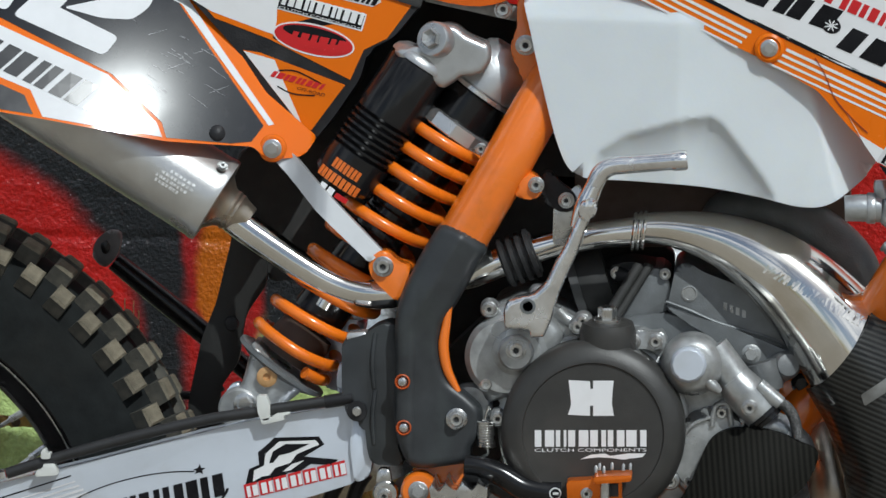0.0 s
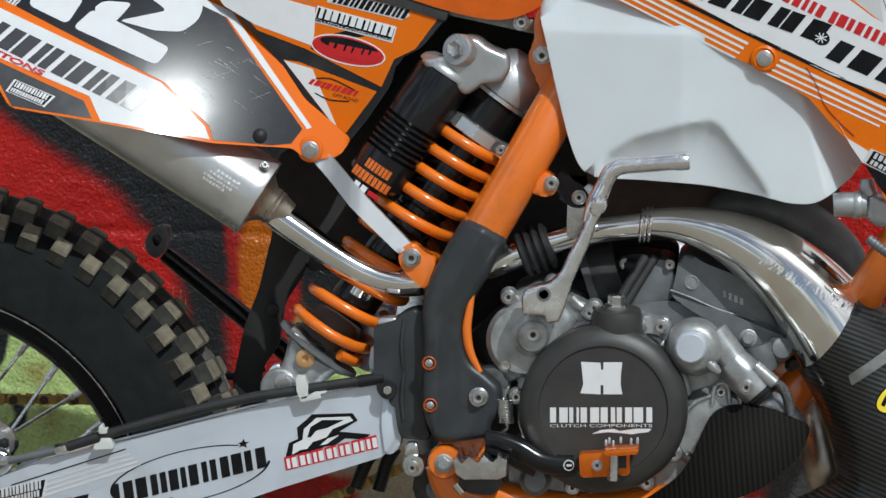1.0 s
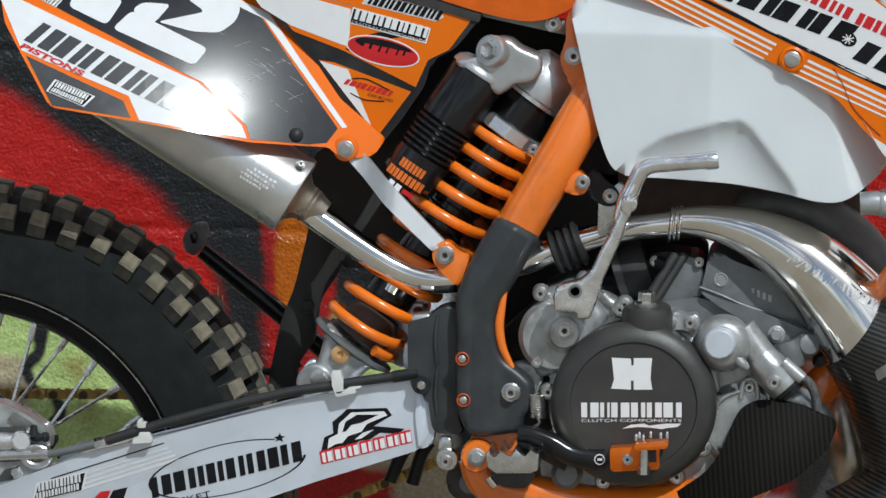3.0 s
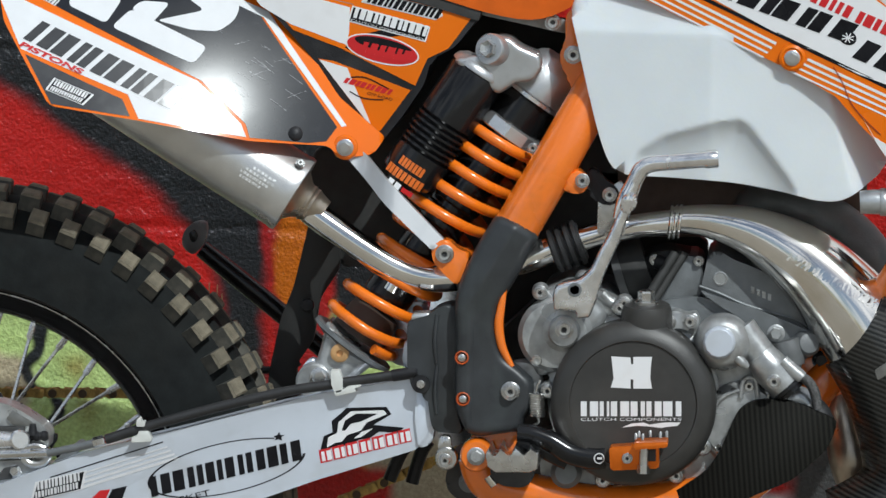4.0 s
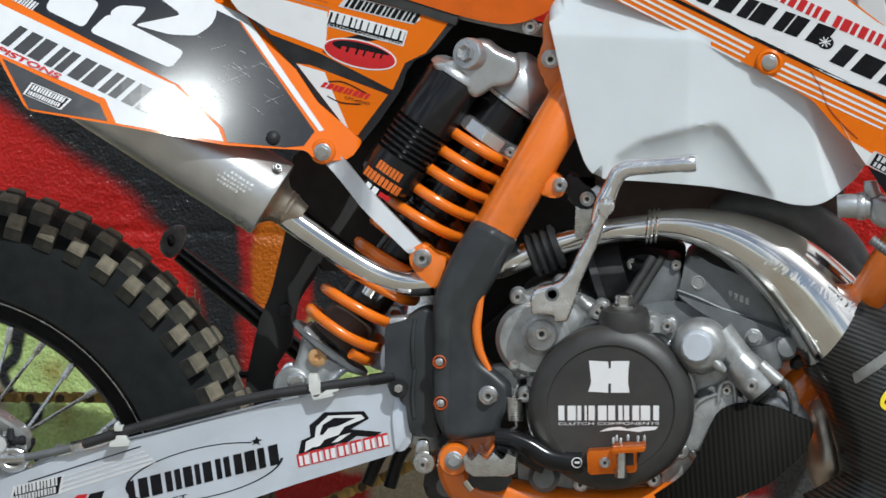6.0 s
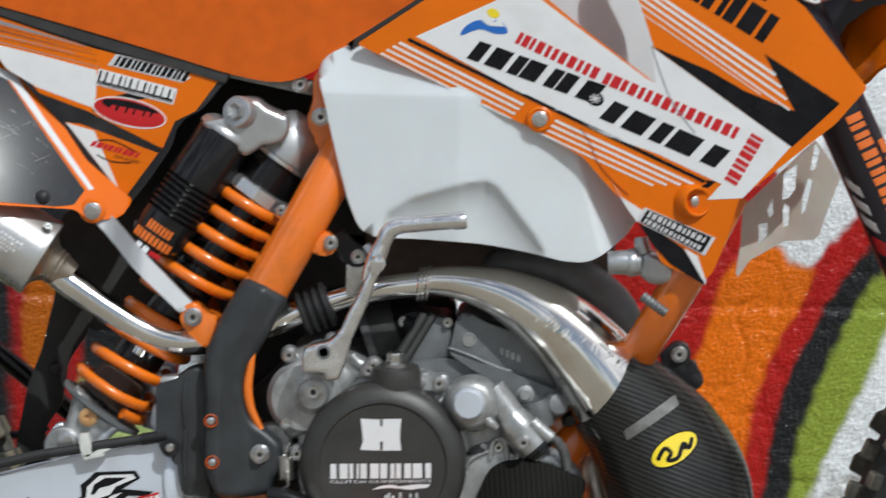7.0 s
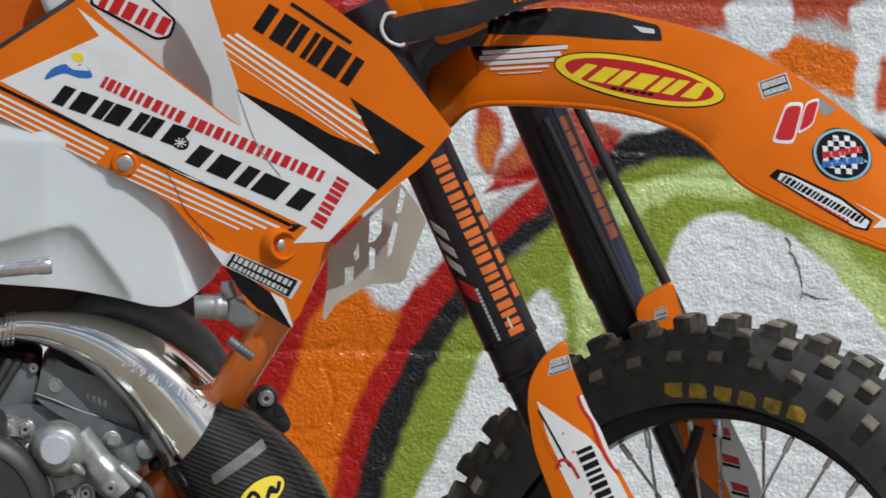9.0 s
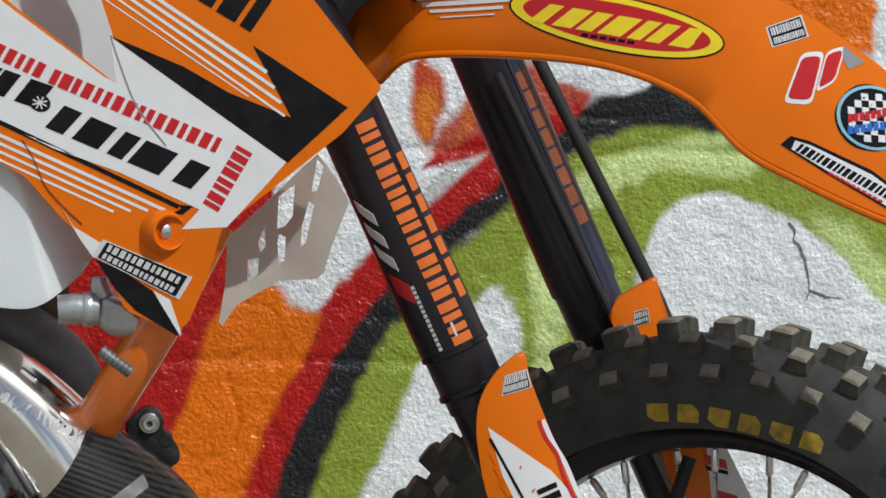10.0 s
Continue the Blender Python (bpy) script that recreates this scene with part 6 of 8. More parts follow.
part("pump_cap", lathe([(0, 0.0166), (0.006, 0.0166), (0.0085, 0.0148), (0.0092, 0.0138), (0.0093, 0.002)], 12, Vector((-0.0517, -0.154, 0.5592)), (0, -1, 0)), SWING, pump, "large silver hexagon plug")
part("pump_nipple", tube([(-0.0413, -0.148, 0.5497), (-0.0297, -0.148, 0.5397), (-0.0262, -0.148, 0.5369), (-0.0227, -0.148, 0.5336)], [0.0055, 0.0055, 0.0048, 0.003], 16), CAST, pump)
part("pump_outlet", merge(tube([(-0.0303, -0.13, 0.5720), (-0.0162, -0.13, 0.5535), (-0.0056, -0.13, 0.5391)], [0.0155, 0.0155, 0.0165], 28), tube([(-0.0109, -0.133, 0.5456), (-0.0003, -0.133, 0.5329), (0.0102, -0.133, 0.5205), (0.0168, -0.133, 0.5128)], [0.0160, 0.0190, 0.0180, 0.0170], 32), lathe([(0, 0.006), (0.024, 0.006), (0.025, 0.0045)], 20, Vector((0.0044, -0.135, 0.5215)), (0, -1, 0))), CAST, pump)
part("outlet_ring", lathe([(0, 0.0165), (0.001, 0.0178), (0.004, 0.0178), (0.005, 0.0160), (0.009, 0.0155)], 32, Vector((0.0161, -0.135, 0.5138)), Vector((1, 0, -1.1))), BLACK_METAL, pump)
part("overflow_hose", tube([(0.0315, -0.14, 0.5247), (0.0391, -0.14, 0.5201), (0.0454, -0.14, 0.5100), (0.0493, -0.14, 0.4923)], 0.0052, 14), BRAID, pump, "thin braided hose")
for x, z in [(0.0044, 0.5215)]:
    bolt(x, z, -0.160, pump, 0.0075)
part("pump_pipe", tube([(0.0120, -0.142, 0.5406), (0.0322, -0.142, 0.5240)], 0.0072, 18, smooth_path=False), CAST, pump)
part("coolant_hose", tube([(0.0416, -0.115, 0.4926), (0.0510, -0.115, 0.4832), (0.0558, -0.115, 0.4696)], 0.0128, 24), HOSE, engine)
part("hose_stub", tube([(0.0158, -0.12, 0.4983), (0.0294, -0.12, 0.5011), (0.0415, -0.12, 0.4932)], 0.0125, 24), PIPE_ALU, engine)
part("hose_clamp", ribbed((0.0391, -0.12, 0.4952), (0.0440, -0.12, 0.4912), 0.0138, 3, 0.001), STEEL, engine, "steel hose clamp")
part("gear_housing", merge(lathe([(0, 0.045), (0.018, 0.045), (0.026, 0.038), (0.027, 0.02)], 44, Vector((-0.0249, -0.1, 0.4722)), (0, -1, 0)), puff(round_corners([(-0.0531, 0.5003), (-0.0362, 0.5124), (-0.0249, 0.5213), (-0.0134, 0.5176), (-0.0017, 0.5075), (0.0099, 0.502), (0.0216, 0.4908), (-0.0061, 0.4554), (-0.0402, 0.4429), (-0.0567, 0.4598)], 0.008), -0.120, -0.09, 0.016, 0.010)), CAST, engine)
for x, z in [(-0.0206, 0.5122), (0.0019, 0.5018), (-0.0488, 0.4479)]:
    part("bolt_lug", lathe([(0, 0.010), (0.01, 0.0092), (0.012, 0.008)], 20, (x, -0.112, z), (0, -1, 0)), CAST, engine)
    bolt(x, z, -0.124, engine, 0.0068)
part("lug_rim", tube([(-0.0289, -0.128, 0.5002), (-0.028, -0.128, 0.5123), (-0.0248, -0.128, 0.5193), (-0.0191, -0.128, 0.5212), (-0.0139, -0.128, 0.5173), (-0.0117, -0.128, 0.5012)], 0.0028, 10), CAST, engine)
part("housing_seam", tube([(-0.0569, -0.128, 0.4793), (-0.0538, -0.128, 0.492), (-0.046, -0.128, 0.5014), (-0.0359, -0.128, 0.5063), (-0.0279, -0.128, 0.5088)], 0.0022, 10), CAST, engine)
part("cover_seam", tube([(-0.2415, -0.128, 0.5389), (-0.2334, -0.128, 0.5322), (-0.2218, -0.128, 0.5267), (-0.208, -0.128, 0.5259)], 0.0020, 10), CAST_DARK, engine)
part("case_ridge", tube([(-0.106, -0.118, 0.5633), (-0.0946, -0.118, 0.5624), (-0.0795, -0.118, 0.5547), (-0.0724, -0.118, 0.5457)], 0.0016, 8), ALU, engine)
part("breather_stub", tube([(-0.1725, -0.11, 0.6011), (-0.1654, -0.11, 0.5943), (-0.1584, -0.11, 0.5899)], 0.006, 12), CAST, engine)
# intake
part("carburettor_boot", ribbed((-0.1576, -0.04, 0.6146), (-0.1277, -0.04, 0.6247), 0.031, 1, 0.001), SHADE_BLACK, engine, "black rubber intake boot")
DULL_BAND = mat("dull_grey_band", (0.075, 0.075, 0.075), 0.5, 0.3, grain=0.2)
part("boot_clamp", lathe([(0, 0.0325), (0.008, 0.0325)], 36, Vector((-0.1599, -0.04, 0.6134)), Vector((-0.1277, -0.04, 0.6247)) - Vector((-0.1576, -0.04, 0.6146))), DULL_BAND, engine)
part("carburettor", plate(round_corners([(-0.1328, 0.6353), (-0.1097, 0.6417), (-0.0701, 0.6357), (-0.0706, 0.6077), (-0.1025, 0.5806), (-0.1432, 0.5825), (-0.1393, 0.6118)], 0.008), -0.045, 0.05, 0.006), DARK, engine)
for rod_path in ([(-0.1288, -0.1, 0.5929), (-0.0994, -0.08, 0.6415)], [(-0.1199, -0.09, 0.5933), (-0.0903, -0.07, 0.6408)]):
    part("carburettor_rod", tube(rod_path, 0.0048, 12, smooth_path=False), SHADE_BLACK, engine)
part("carburettor_arm", tube([(-0.1204, -0.06, 0.6313), (-0.1058, -0.06, 0.6259), (-0.094, -0.06, 0.6146), (-0.0879, -0.06, 0.5985)], 0.008, 12), BLACK_PL, engine)
bolt(*(-0.1202, 0.6322), -0.06, engine, 0.006)
# dark block added to hide the wall and darken the engine's gaps like shade
part("engine_core", plate(round_corners([(-0.3011, 0.5283), (-0.2378, 0.5888), (-0.1682, 0.6141), (-0.0736, 0.5696), (0.0439, 0.5374), (0.0349, 0.4313), (-0.0636, 0.3931), (-0.2688, 0.3874)], 0.01), 0.0, 0.10, 0.005), DARK, engine)
# kick starter
KICK = mat("scuffed_polished_aluminium", (0.84, 0.84, 0.84), 0.19, 0.95, grain=0.1, grain_scale=90, bump=0.05, bump_scale=300, rough_vary=0.12, stain=(0.45, 0.44, 0.43), stain_amount=0.4, stain_scale=60)
kick = group("kick_starter", bike, "bare aluminium kick-start lever, folded up")
part("pivot_block", puff(round_corners([(-0.2196, 0.605), (-0.2169, 0.6148), (-0.2079, 0.6184), (-0.1933, 0.6217), (-0.1822, 0.6322), (-0.1735, 0.6517), (-0.1648, 0.6679), (-0.1584, 0.6834), (-0.153, 0.6966), (-0.1422, 0.6923), (-0.1481, 0.678), (-0.1533, 0.6608), (-0.1609, 0.6435), (-0.1695, 0.6234), (-0.1758, 0.5993), (-0.1822, 0.5832), (-0.1947, 0.5817), (-0.196, 0.5891), (-0.2181, 0.5897)], 0.0025), -0.180, -0.158, 0.0048, 0.0045, 0.0018), KICK, kick)
part("pivot_pin", lathe([(0, 0.0072), (0.0012, 0.0070), (0.0014, 0.0048), (-0.002, 0.0042), (-0.002, 0.0005)], 20, Vector((-0.1975, -0.180, 0.6109)), (0, -1, 0)), CAST_DARK, kick)
part("lever_arm", tube([(-0.1542, -0.17, 0.6825), (-0.15, -0.17, 0.6974), (-0.1457, -0.17, 0.7077), (-0.1392, -0.17, 0.7227)], [0.0072, 0.0088, 0.0092, 0.0080], 18), KICK, kick)
part("lever_knuckle", plate(round_corners([(-0.1545, 0.695), (-0.1514, 0.7076), (-0.1412, 0.7113), (-0.1354, 0.7046), (-0.1397, 0.692), (-0.1498, 0.6883)], 0.004), -0.186, -0.16, 0.004), KICK, kick)
part("lever_foot", tube([(-0.1401, -0.18, 0.7211), (-0.1336, -0.18, 0.7338), (-0.1235, -0.18, 0.7397), (-0.1032, -0.18, 0.7419), (-0.0593, -0.18, 0.7464)], [0.0080, 0.0086, 0.0086, 0.0083, 0.0083], 18), KICK, kick, "ribbed foot piece")
part("foot_tip", lathe([(0, 0.0086), (0.003, 0.0092), (0.012, 0.0092), (0.014, 0.008)], 18, Vector((-0.0706, -0.18, 0.745)), (1, 0, 0.1)), KICK, kick)
# hanger between frame and pipe
hanger = part("pipe_hanger", plate(round_corners([(-0.1905, 0.7265), (-0.1814, 0.729), (-0.1731, 0.7177), (-0.1603, 0.71), (-0.1555, 0.6997), (-0.1599, 0.6916), (-0.1713, 0.6901), (-0.183, 0.6967), (-0.19, 0.7035)], 0.006), -0.105, -0.085, 0.004), BLACK_PL, bike, "black rubber pipe hanger with steel plate")
bolt(*(-0.1668, 0.7017), -0.105, hanger, 0.0075)
part("hanger_plate", plate(round_corners([(-0.1785, 0.6978), (-0.1559, 0.7168), (-0.1476, 0.7015), (-0.1512, 0.6582), (-0.1788, 0.6604)], 0.004), -0.099, -0.094, 0.001), STEEL, hanger)

# three added black sheets stand in for the shade behind frame, engine and cylinder
part("inner_splash_guard", plate(round_corners([(-0.2731, 0.6892), (-0.2416, 0.7223), (-0.2135, 0.7817), (-0.1664, 0.7682), (-0.1623, 0.7184), (-0.1637, 0.6478), (-0.275, 0.6391)], 0.008), 0.02, 0.05, 0.004), SHADE_BLACK, engine)
part("air_boot", plate(round_corners([(-0.3064, 0.6288), (-0.2191, 0.6962), (-0.1536, 0.6683), (-0.0669, 0.6438), (-0.0703, 0.5874), (-0.156, 0.5139), (-0.298, 0.5101)], 0.01), 0.06, 0.09, 0.004), SHADE_BLACK, engine, "black sheet standing in for shade behind the engine")
part("inner_cover", plate(round_corners([(-0.0602, 0.6587), (0.0765, 0.6503), (0.1152, 0.5211), (-0.0202, 0.5175), (-0.0743, 0.5606), (-0.0623, 0.5995)], 0.01), 0.06, 0.09, 0.004), SHADE_BLACK, engine)

# -- fuel tank --
NOTCH = [(-0.1451, 0.7362), (-0.1386, 0.749), (-0.1138, 0.7656), (-0.0608, 0.7814), (-0.0367, 0.7849), (-0.0264, 0.7788), (-0.0169, 0.7674), (0.0131, 0.7293), (0.0222, 0.7149), (0.027, 0.6669), (-0.1429, 0.6629)]


def tank_depth(x, z):
    y = -0.153 + 0.85 * max(0.0, x - 0.0552 - 0.27 * (0.8025 - z)) + 0.35 * max(0.0, z - 0.8688)
    y += 0.20 * max(0.0, ((-0.0666, 0.8469)[0]) - x)
    y += 0.019 * (1 - math.exp(-max(0.0, poly_distance(x, z, NOTCH)) / 0.018))
    return y


tank = part("fuel_tank", plate(arc_points([(-0.2084, 0.8947), (-0.2018, 0.8551), (-0.1863, 0.793), (-0.1746, 0.7534), (-0.1633, 0.732), (-0.1461, 0.7244), (-0.0977, 0.7222), (-0.0409, 0.719), (0.0161, 0.7102), (0.0434, 0.7046), (0.0683, 0.7058), (0.0928, 0.7212), (0.1126, 0.7421), (0.114, 0.7717), (0.0582, 0.8328), (-0.045, 0.8871), (-0.1253, 0.9306), (-0.1816, 0.9146)], 5, True), 0, 0.25, 0.014, tank_depth, 0.003, segments=6), TANK, bike, "translucent white plastic fuel tank")
tank_top = part("tank_shoulder", plate(arc_points([(-0.0693, 0.9986), (-0.0415, 1.045), (0.0779, 1.058), (0.1017, 1.002), (0.1255, 0.9391), (0.1409, 0.8736), (0.127, 0.8534), (0.058, 0.8809)], 4, True), 0, 0.2, 0.02, lambda x, z: -0.098 - 0.05 * (z - 0.9098) + 1.3 * max(0.0, x - 0.066), 0.015, segments=4), TANK, tank)
TT = surf(tank_top, fallback=-0.11)
decal("sticker_edge", round_corners([(-0.0242, 1.0045), (-0.0148, 1.0256), (0.0104, 1.0372), (0.0650, 0.9893), (0.0592, 0.9715), (0.0447, 0.9686)], 0.005), TT, BLACK_INK, tank, "black outline of the sticker", lift=0.0006)
im = decal("sticker", round_corners([(-0.0209, 1.006), (-0.0126, 1.023), (0.0099, 1.034), (0.0617, 0.9889), (0.0563, 0.974), (0.045, 0.9715)], 0.004), TT, WHITE, tank, "red and white sticker", lift=0.001)
bars("wording", *[(-0.0157, 1.002), (0.0517, 0.9739)], 0.018, 3, TT, RED_INK, im, "", slant=0.1, gap=0.15, lift=0.002, notch=0.35)

# -- radiator shroud --
SH0 = (0.0127, 0.8482)
SH = flat(-0.161, dx=-0.13, dz=0.01, x0=SH0[0], z0=SH0[1], bow=0.10)
shroud = part("radiator_shroud", plate(round_corners([(-0.171, 0.9184), (-0.0306, 1.013), (-0.0066, 0.9889), (0.0563, 0.9393), (0.1318, 0.8842), (0.1265, 0.9236), (0.1092, 0.9741), (0.0884, 1.036), (0.0991, 1.064), (0.1667, 1.065), (0.1843, 1.032), (0.2759, 0.9657), (0.3397, 0.8866), (0.3093, 0.8505), (0.2147, 0.7724), (0.2041, 0.7326), (0.1895, 0.6971), (0.1795, 0.689), (0.1396, 0.7059), (0.1149, 0.7537), (0.0874, 0.7788), (0.0585, 0.8105), (0.0073, 0.8379), (-0.0779, 0.876)], 0.004), 0, 0.006, 0.002, SH, 0.025), ORANGE, bike, "orange plastic radiator shroud with white and black graphics")
# black strip added as the shadow line where shroud meets seat
part("seat_edge", plate(band([(-0.178, 0.9155), (-0.1719, 0.9195), (-0.1025, 0.9655), (-0.0331, 1.0130)], 0.007), -0.118, -0.100, 0.001), SHADE_BLACK, shroud, "dark strip standing in for the shadow line along the seat")
decal("white_field", [(-0.1113, 0.9275), (-0.0129, 0.9742), (-0.0360, 1.0025), (0.0102, 0.9700), (0.0534, 0.9385), (0.1194, 0.8915), (0.1300, 0.8860), (0.1244, 0.9228), (0.2648, 0.8262), (0.2457, 0.8039), (0.2186, 0.7738), (0.1828, 0.7712), (0.1969, 0.7873), (0.1331, 0.8156), (0.0807, 0.8334), (-0.0103, 0.8761)], SH, WHITE, shroud, "white field with wording")
decal("black_field", [(0.1238, 0.9238), (0.1829, 0.9002), (0.2189, 0.8803), (0.2683, 0.8616), (0.2367, 0.9184), (0.3127, 0.8704), (0.2659, 0.8257)], SH, BLACK_INK, shroud)
decal("seam", band([(0.1244, 0.9238), (0.1329, 0.8994), (0.1435, 0.873), (0.1555, 0.8548), (0.1695, 0.8376)], 0.0012), SH, GREY_INK, shroud, lift=0.0016)
for k in range(4):
    a, b = Vector((-0.1281, 0.921)), Vector((-0.0021, 0.8615))
    c, d = Vector((0.0297, 0.8468)), Vector((0.1697, 0.7861))
    n = Vector((b - a).yx) * Vector((1, -1))
    n = n.normalized() * (0.0060 * k)
    back_a, back_c = (b - a).normalized() * (-0.004 * k), (d - c).normalized() * (-0.012 * k)
    decal("pinstripe", stripe(a + n + back_a, b + n + back_a * 0.4, 0.0028 - 0.0003 * k), SH, WHITE, shroud)
    decal("pinstripe", stripe(c + n + back_c * 0.3, d + n + back_c, 0.0028 - 0.0003 * k), SH, WHITE, shroud)
decal("black_line", stripe(*[(-0.1192, 0.9245), (0.1804, 0.7891)], 0.0036), SH, BLACK_INK, shroud)
decal("black_line", [(0.1804, 0.7908), (0.1918, 0.7899), (0.1834, 0.7829), (0.1754, 0.784), (0.1822, 0.7875)], SH, BLACK_INK, shroud)
for k, (p, q, w) in enumerate((((0.1225, 0.9788), (0.2483, 0.8971), 0.0030), ((0.1144, 0.9777), (0.2546, 0.8849), 0.0028), ((0.1094, 0.9735), (0.26, 0.8732), 0.0026), ((0.1115, 0.9654), (0.2632, 0.8625), 0.0018), ((0.1137, 0.9563), (0.2343, 0.8775), 0.0010))):
    decal("pinstripe", stripe(p, q, w), SH, WHITE, shroud)
bars("black_wording", *[(0.1392, 0.9847), (0.2351, 0.9287)], 0.030, 3, SH, BLACK_INK, shroud, "large black block wording", slant=0.05, gap=0.08, widths=[1.1, 0.7, 1.5], notch=0.45)
decal("black_line", stripe(*[(0.1771, 1.01), (0.2377, 0.9717)], 0.004), SH, BLACK_INK, shroud)
bars("red_wording", *[(-0.0121, 0.9235), (0.0685, 0.8887)], 0.0125, 5, SH, RED_INK, shroud, "red serif wording", slant=0.1, gap=0.2, lift=0.0016, notch=0.4, widths=[1.25, 1, 1, 1, 1])
bars("red_wording", *[(0.0754, 0.8854), (0.2085, 0.8326)], 0.0125, 8, SH, RED_INK, shroud, "", slant=0.1, gap=0.2, lift=0.0016, notch=0.4, widths=[1.6, 1, 1, 1, 1, 1, 0.5, 1])
bars("black_wording", *[(-0.0603, 0.9069), (0.0667, 0.8649)], 0.021, 3, SH, BLACK_INK, shroud, "bold black slanted wording", slant=0.35, gap=0.04, lift=0.0016, widths=[1.3, 0.9, 1.0], notch=0.45)
bars("black_wording", *[(0.0737, 0.8503), (0.1898, 0.8034)], 0.022, 2, SH, BLACK_INK, shroud, "", slant=0.35, gap=0.08, lift=0.0016, widths=[1.2, 1.0], notch=0.45)
dot = decal("wheel_mark", ellipse(*(0.0694, 0.8695), 0.0088, 0.0070, -20), SH, BLACK_INK, shroud, lift=0.0016)
for k in range(4):
    decal("wheel_ray", stripe(*[((0.0694, 0.8695)[0] + s * 0.0062 * math.cos(0.3 + k * math.pi / 4), (0.0694, 0.8695)[1] + s * 0.0052 * math.sin(0.3 + k * math.pi / 4)) for s in (-1, 1)], 0.0011), SH, WHITE, dot, lift=0.0022)
bars("red_wording", *[(0.2116, 0.7856), (0.238, 0.8325)], 0.014, 4, SH, RED_INK, shroud, "", slant=0.0, gap=0.12, lift=0.0016, widths=[0.3, 1, 1, 1.3], notch=0.4)
hill = decal("hill_mark", arc_points([(-0.0663, 0.9294), (-0.0608, 0.9396), (-0.048, 0.9455), (-0.0383, 0.9434), (-0.0271, 0.9458), (-0.019, 0.9335), (-0.0325, 0.9322), (-0.0478, 0.9364)], 3, True), SH, BLUE_INK, shroud, "blue hill mark with yellow sun", lift=0.0016)
decal("sun_mark", ellipse(*(-0.034, 0.9525), 0.0065, 0.0045, -20, 16), SH, YELLOW_INK, hill, lift=0.0016)
decal("hill_light", [(-0.0451, 0.9444), (-0.0384, 0.949), (-0.0327, 0.9435), (-0.0272, 0.9481), (-0.0225, 0.9391), (-0.0383, 0.94)], SH, WHITE, hill, lift=0.0022)
for tok, d in (((0.0144, 0.8477), 0.011), ):
    part("bolt_boss", lathe([(0, 0.0135), (0.003, 0.013), (0.0045, 0.0105), (0.003, 0.009)], 28, (tok[0], SH(*tok), tok[1]), (0, -1, 0)), ORANGE, shroud)
    bolt(*tok, SH(*tok) - 0.003, shroud, 0.0075, "hex")
b2 = (0.174, 0.7692)
part("bolt_cup", lathe([(-0.012, 0.019), (0.0, 0.0175), (0.006, 0.0150), (0.007, 0.0140), (0.0065, 0.0125), (-0.004, 0.0105), (-0.004, 0.001)], 32, (b2[0] - 0.003, SH(*b2), b2[1]), (0.42, -1, 0)), ORANGE, shroud)
bolt(b2[0] - 0.003, b2[1], SH(*b2) + 0.003, shroud, 0.0085, "dome", axis=(0.42, -1, 0))
decal("black_tail", [(0.1148, 0.7459), (0.1318, 0.7218), (0.1477, 0.7058), (0.1804, 0.6863), (0.1831, 0.6882), (0.1601, 0.7222), (0.1356, 0.7381)], SH, BLACK_INK, shroud)
decal("white_tail", [(0.161, 0.7222), (0.1746, 0.7151), (0.1839, 0.6891), (0.1831, 0.6863)], SH, WHITE, shroud, lift=0.0012)
decal("white_tail", [(0.0837, 0.7941), (0.0974, 0.7718), (0.12, 0.7586), (0.1139, 0.7468), (0.102, 0.7629)], SH, WHITE, shroud, lift=0.0012)
badge("sticker", [(0.1126, 0.7486), (0.1818, 0.7152), (0.1923, 0.7334), (0.1209, 0.7622)], SH, shroud, "black and silver framed sticker", lift=0.0018)
decal("fine_seam", band([(0.0558, 0.8398), (0.0651, 0.8247), (0.0744, 0.8039), (0.0894, 0.7871), (0.1043, 0.7738)], 0.0010), SH, mat("dark_red_edge", (0.25, 0.03, 0.01), 0.4), shroud, lift=0.0018)

# -- radiator louvre and hose fittings --
louvre = group("radiator_louvre", bike, "grey translucent radiator louvre")
louvre_bm = pierced([(0.2939, 0.8285), (0.3089, 0.8095), (0.3198, 0.7903), (0.3137, 0.7745), (0.3057, 0.7533), (0.2998, 0.7322), (0.2946, 0.7276), (0.2649, 0.7247), (0.2458, 0.7139), (0.2302, 0.7053), (0.2186, 0.6890), (0.2157, 0.6924), (0.2202, 0.7206), (0.2217, 0.7592), (0.2430, 0.7788), (0.2637, 0.7983), (0.2808, 0.8160)], [[(0.2933, 0.8246), (0.2987, 0.8177), (0.2941, 0.7987), (0.2892, 0.7976)], [(0.2872, 0.7899), (0.2918, 0.7868), (0.2857, 0.7566), (0.2812, 0.7523), (0.2823, 0.7705)], [(0.2630, 0.7930), (0.2762, 0.8037), (0.2748, 0.7774), (0.2687, 0.7690), (0.2621, 0.7665)], [(0.2642, 0.7630), (0.2695, 0.7599), (0.2688, 0.7406), (0.2639, 0.7387), (0.2626, 0.7563)], [(0.2384, 0.7419), (0.2480, 0.7430), (0.2473, 0.7298), (0.2387, 0.7219)], [(0.2469, 0.7560), (0.2522, 0.7694), (0.2532, 0.7519), (0.2492, 0.7475)]], -0.100, -0.0965)
for v in louvre_bm.verts:
    v.co.y += 0.10 * (v.co.x - 0.27) + 0.035 * math.cos((v.co.x - 0.255) * 55) * 0.25
part("louvre_plate", louvre_bm, LOUVER, louvre, "pale grey louvre plate with slots")
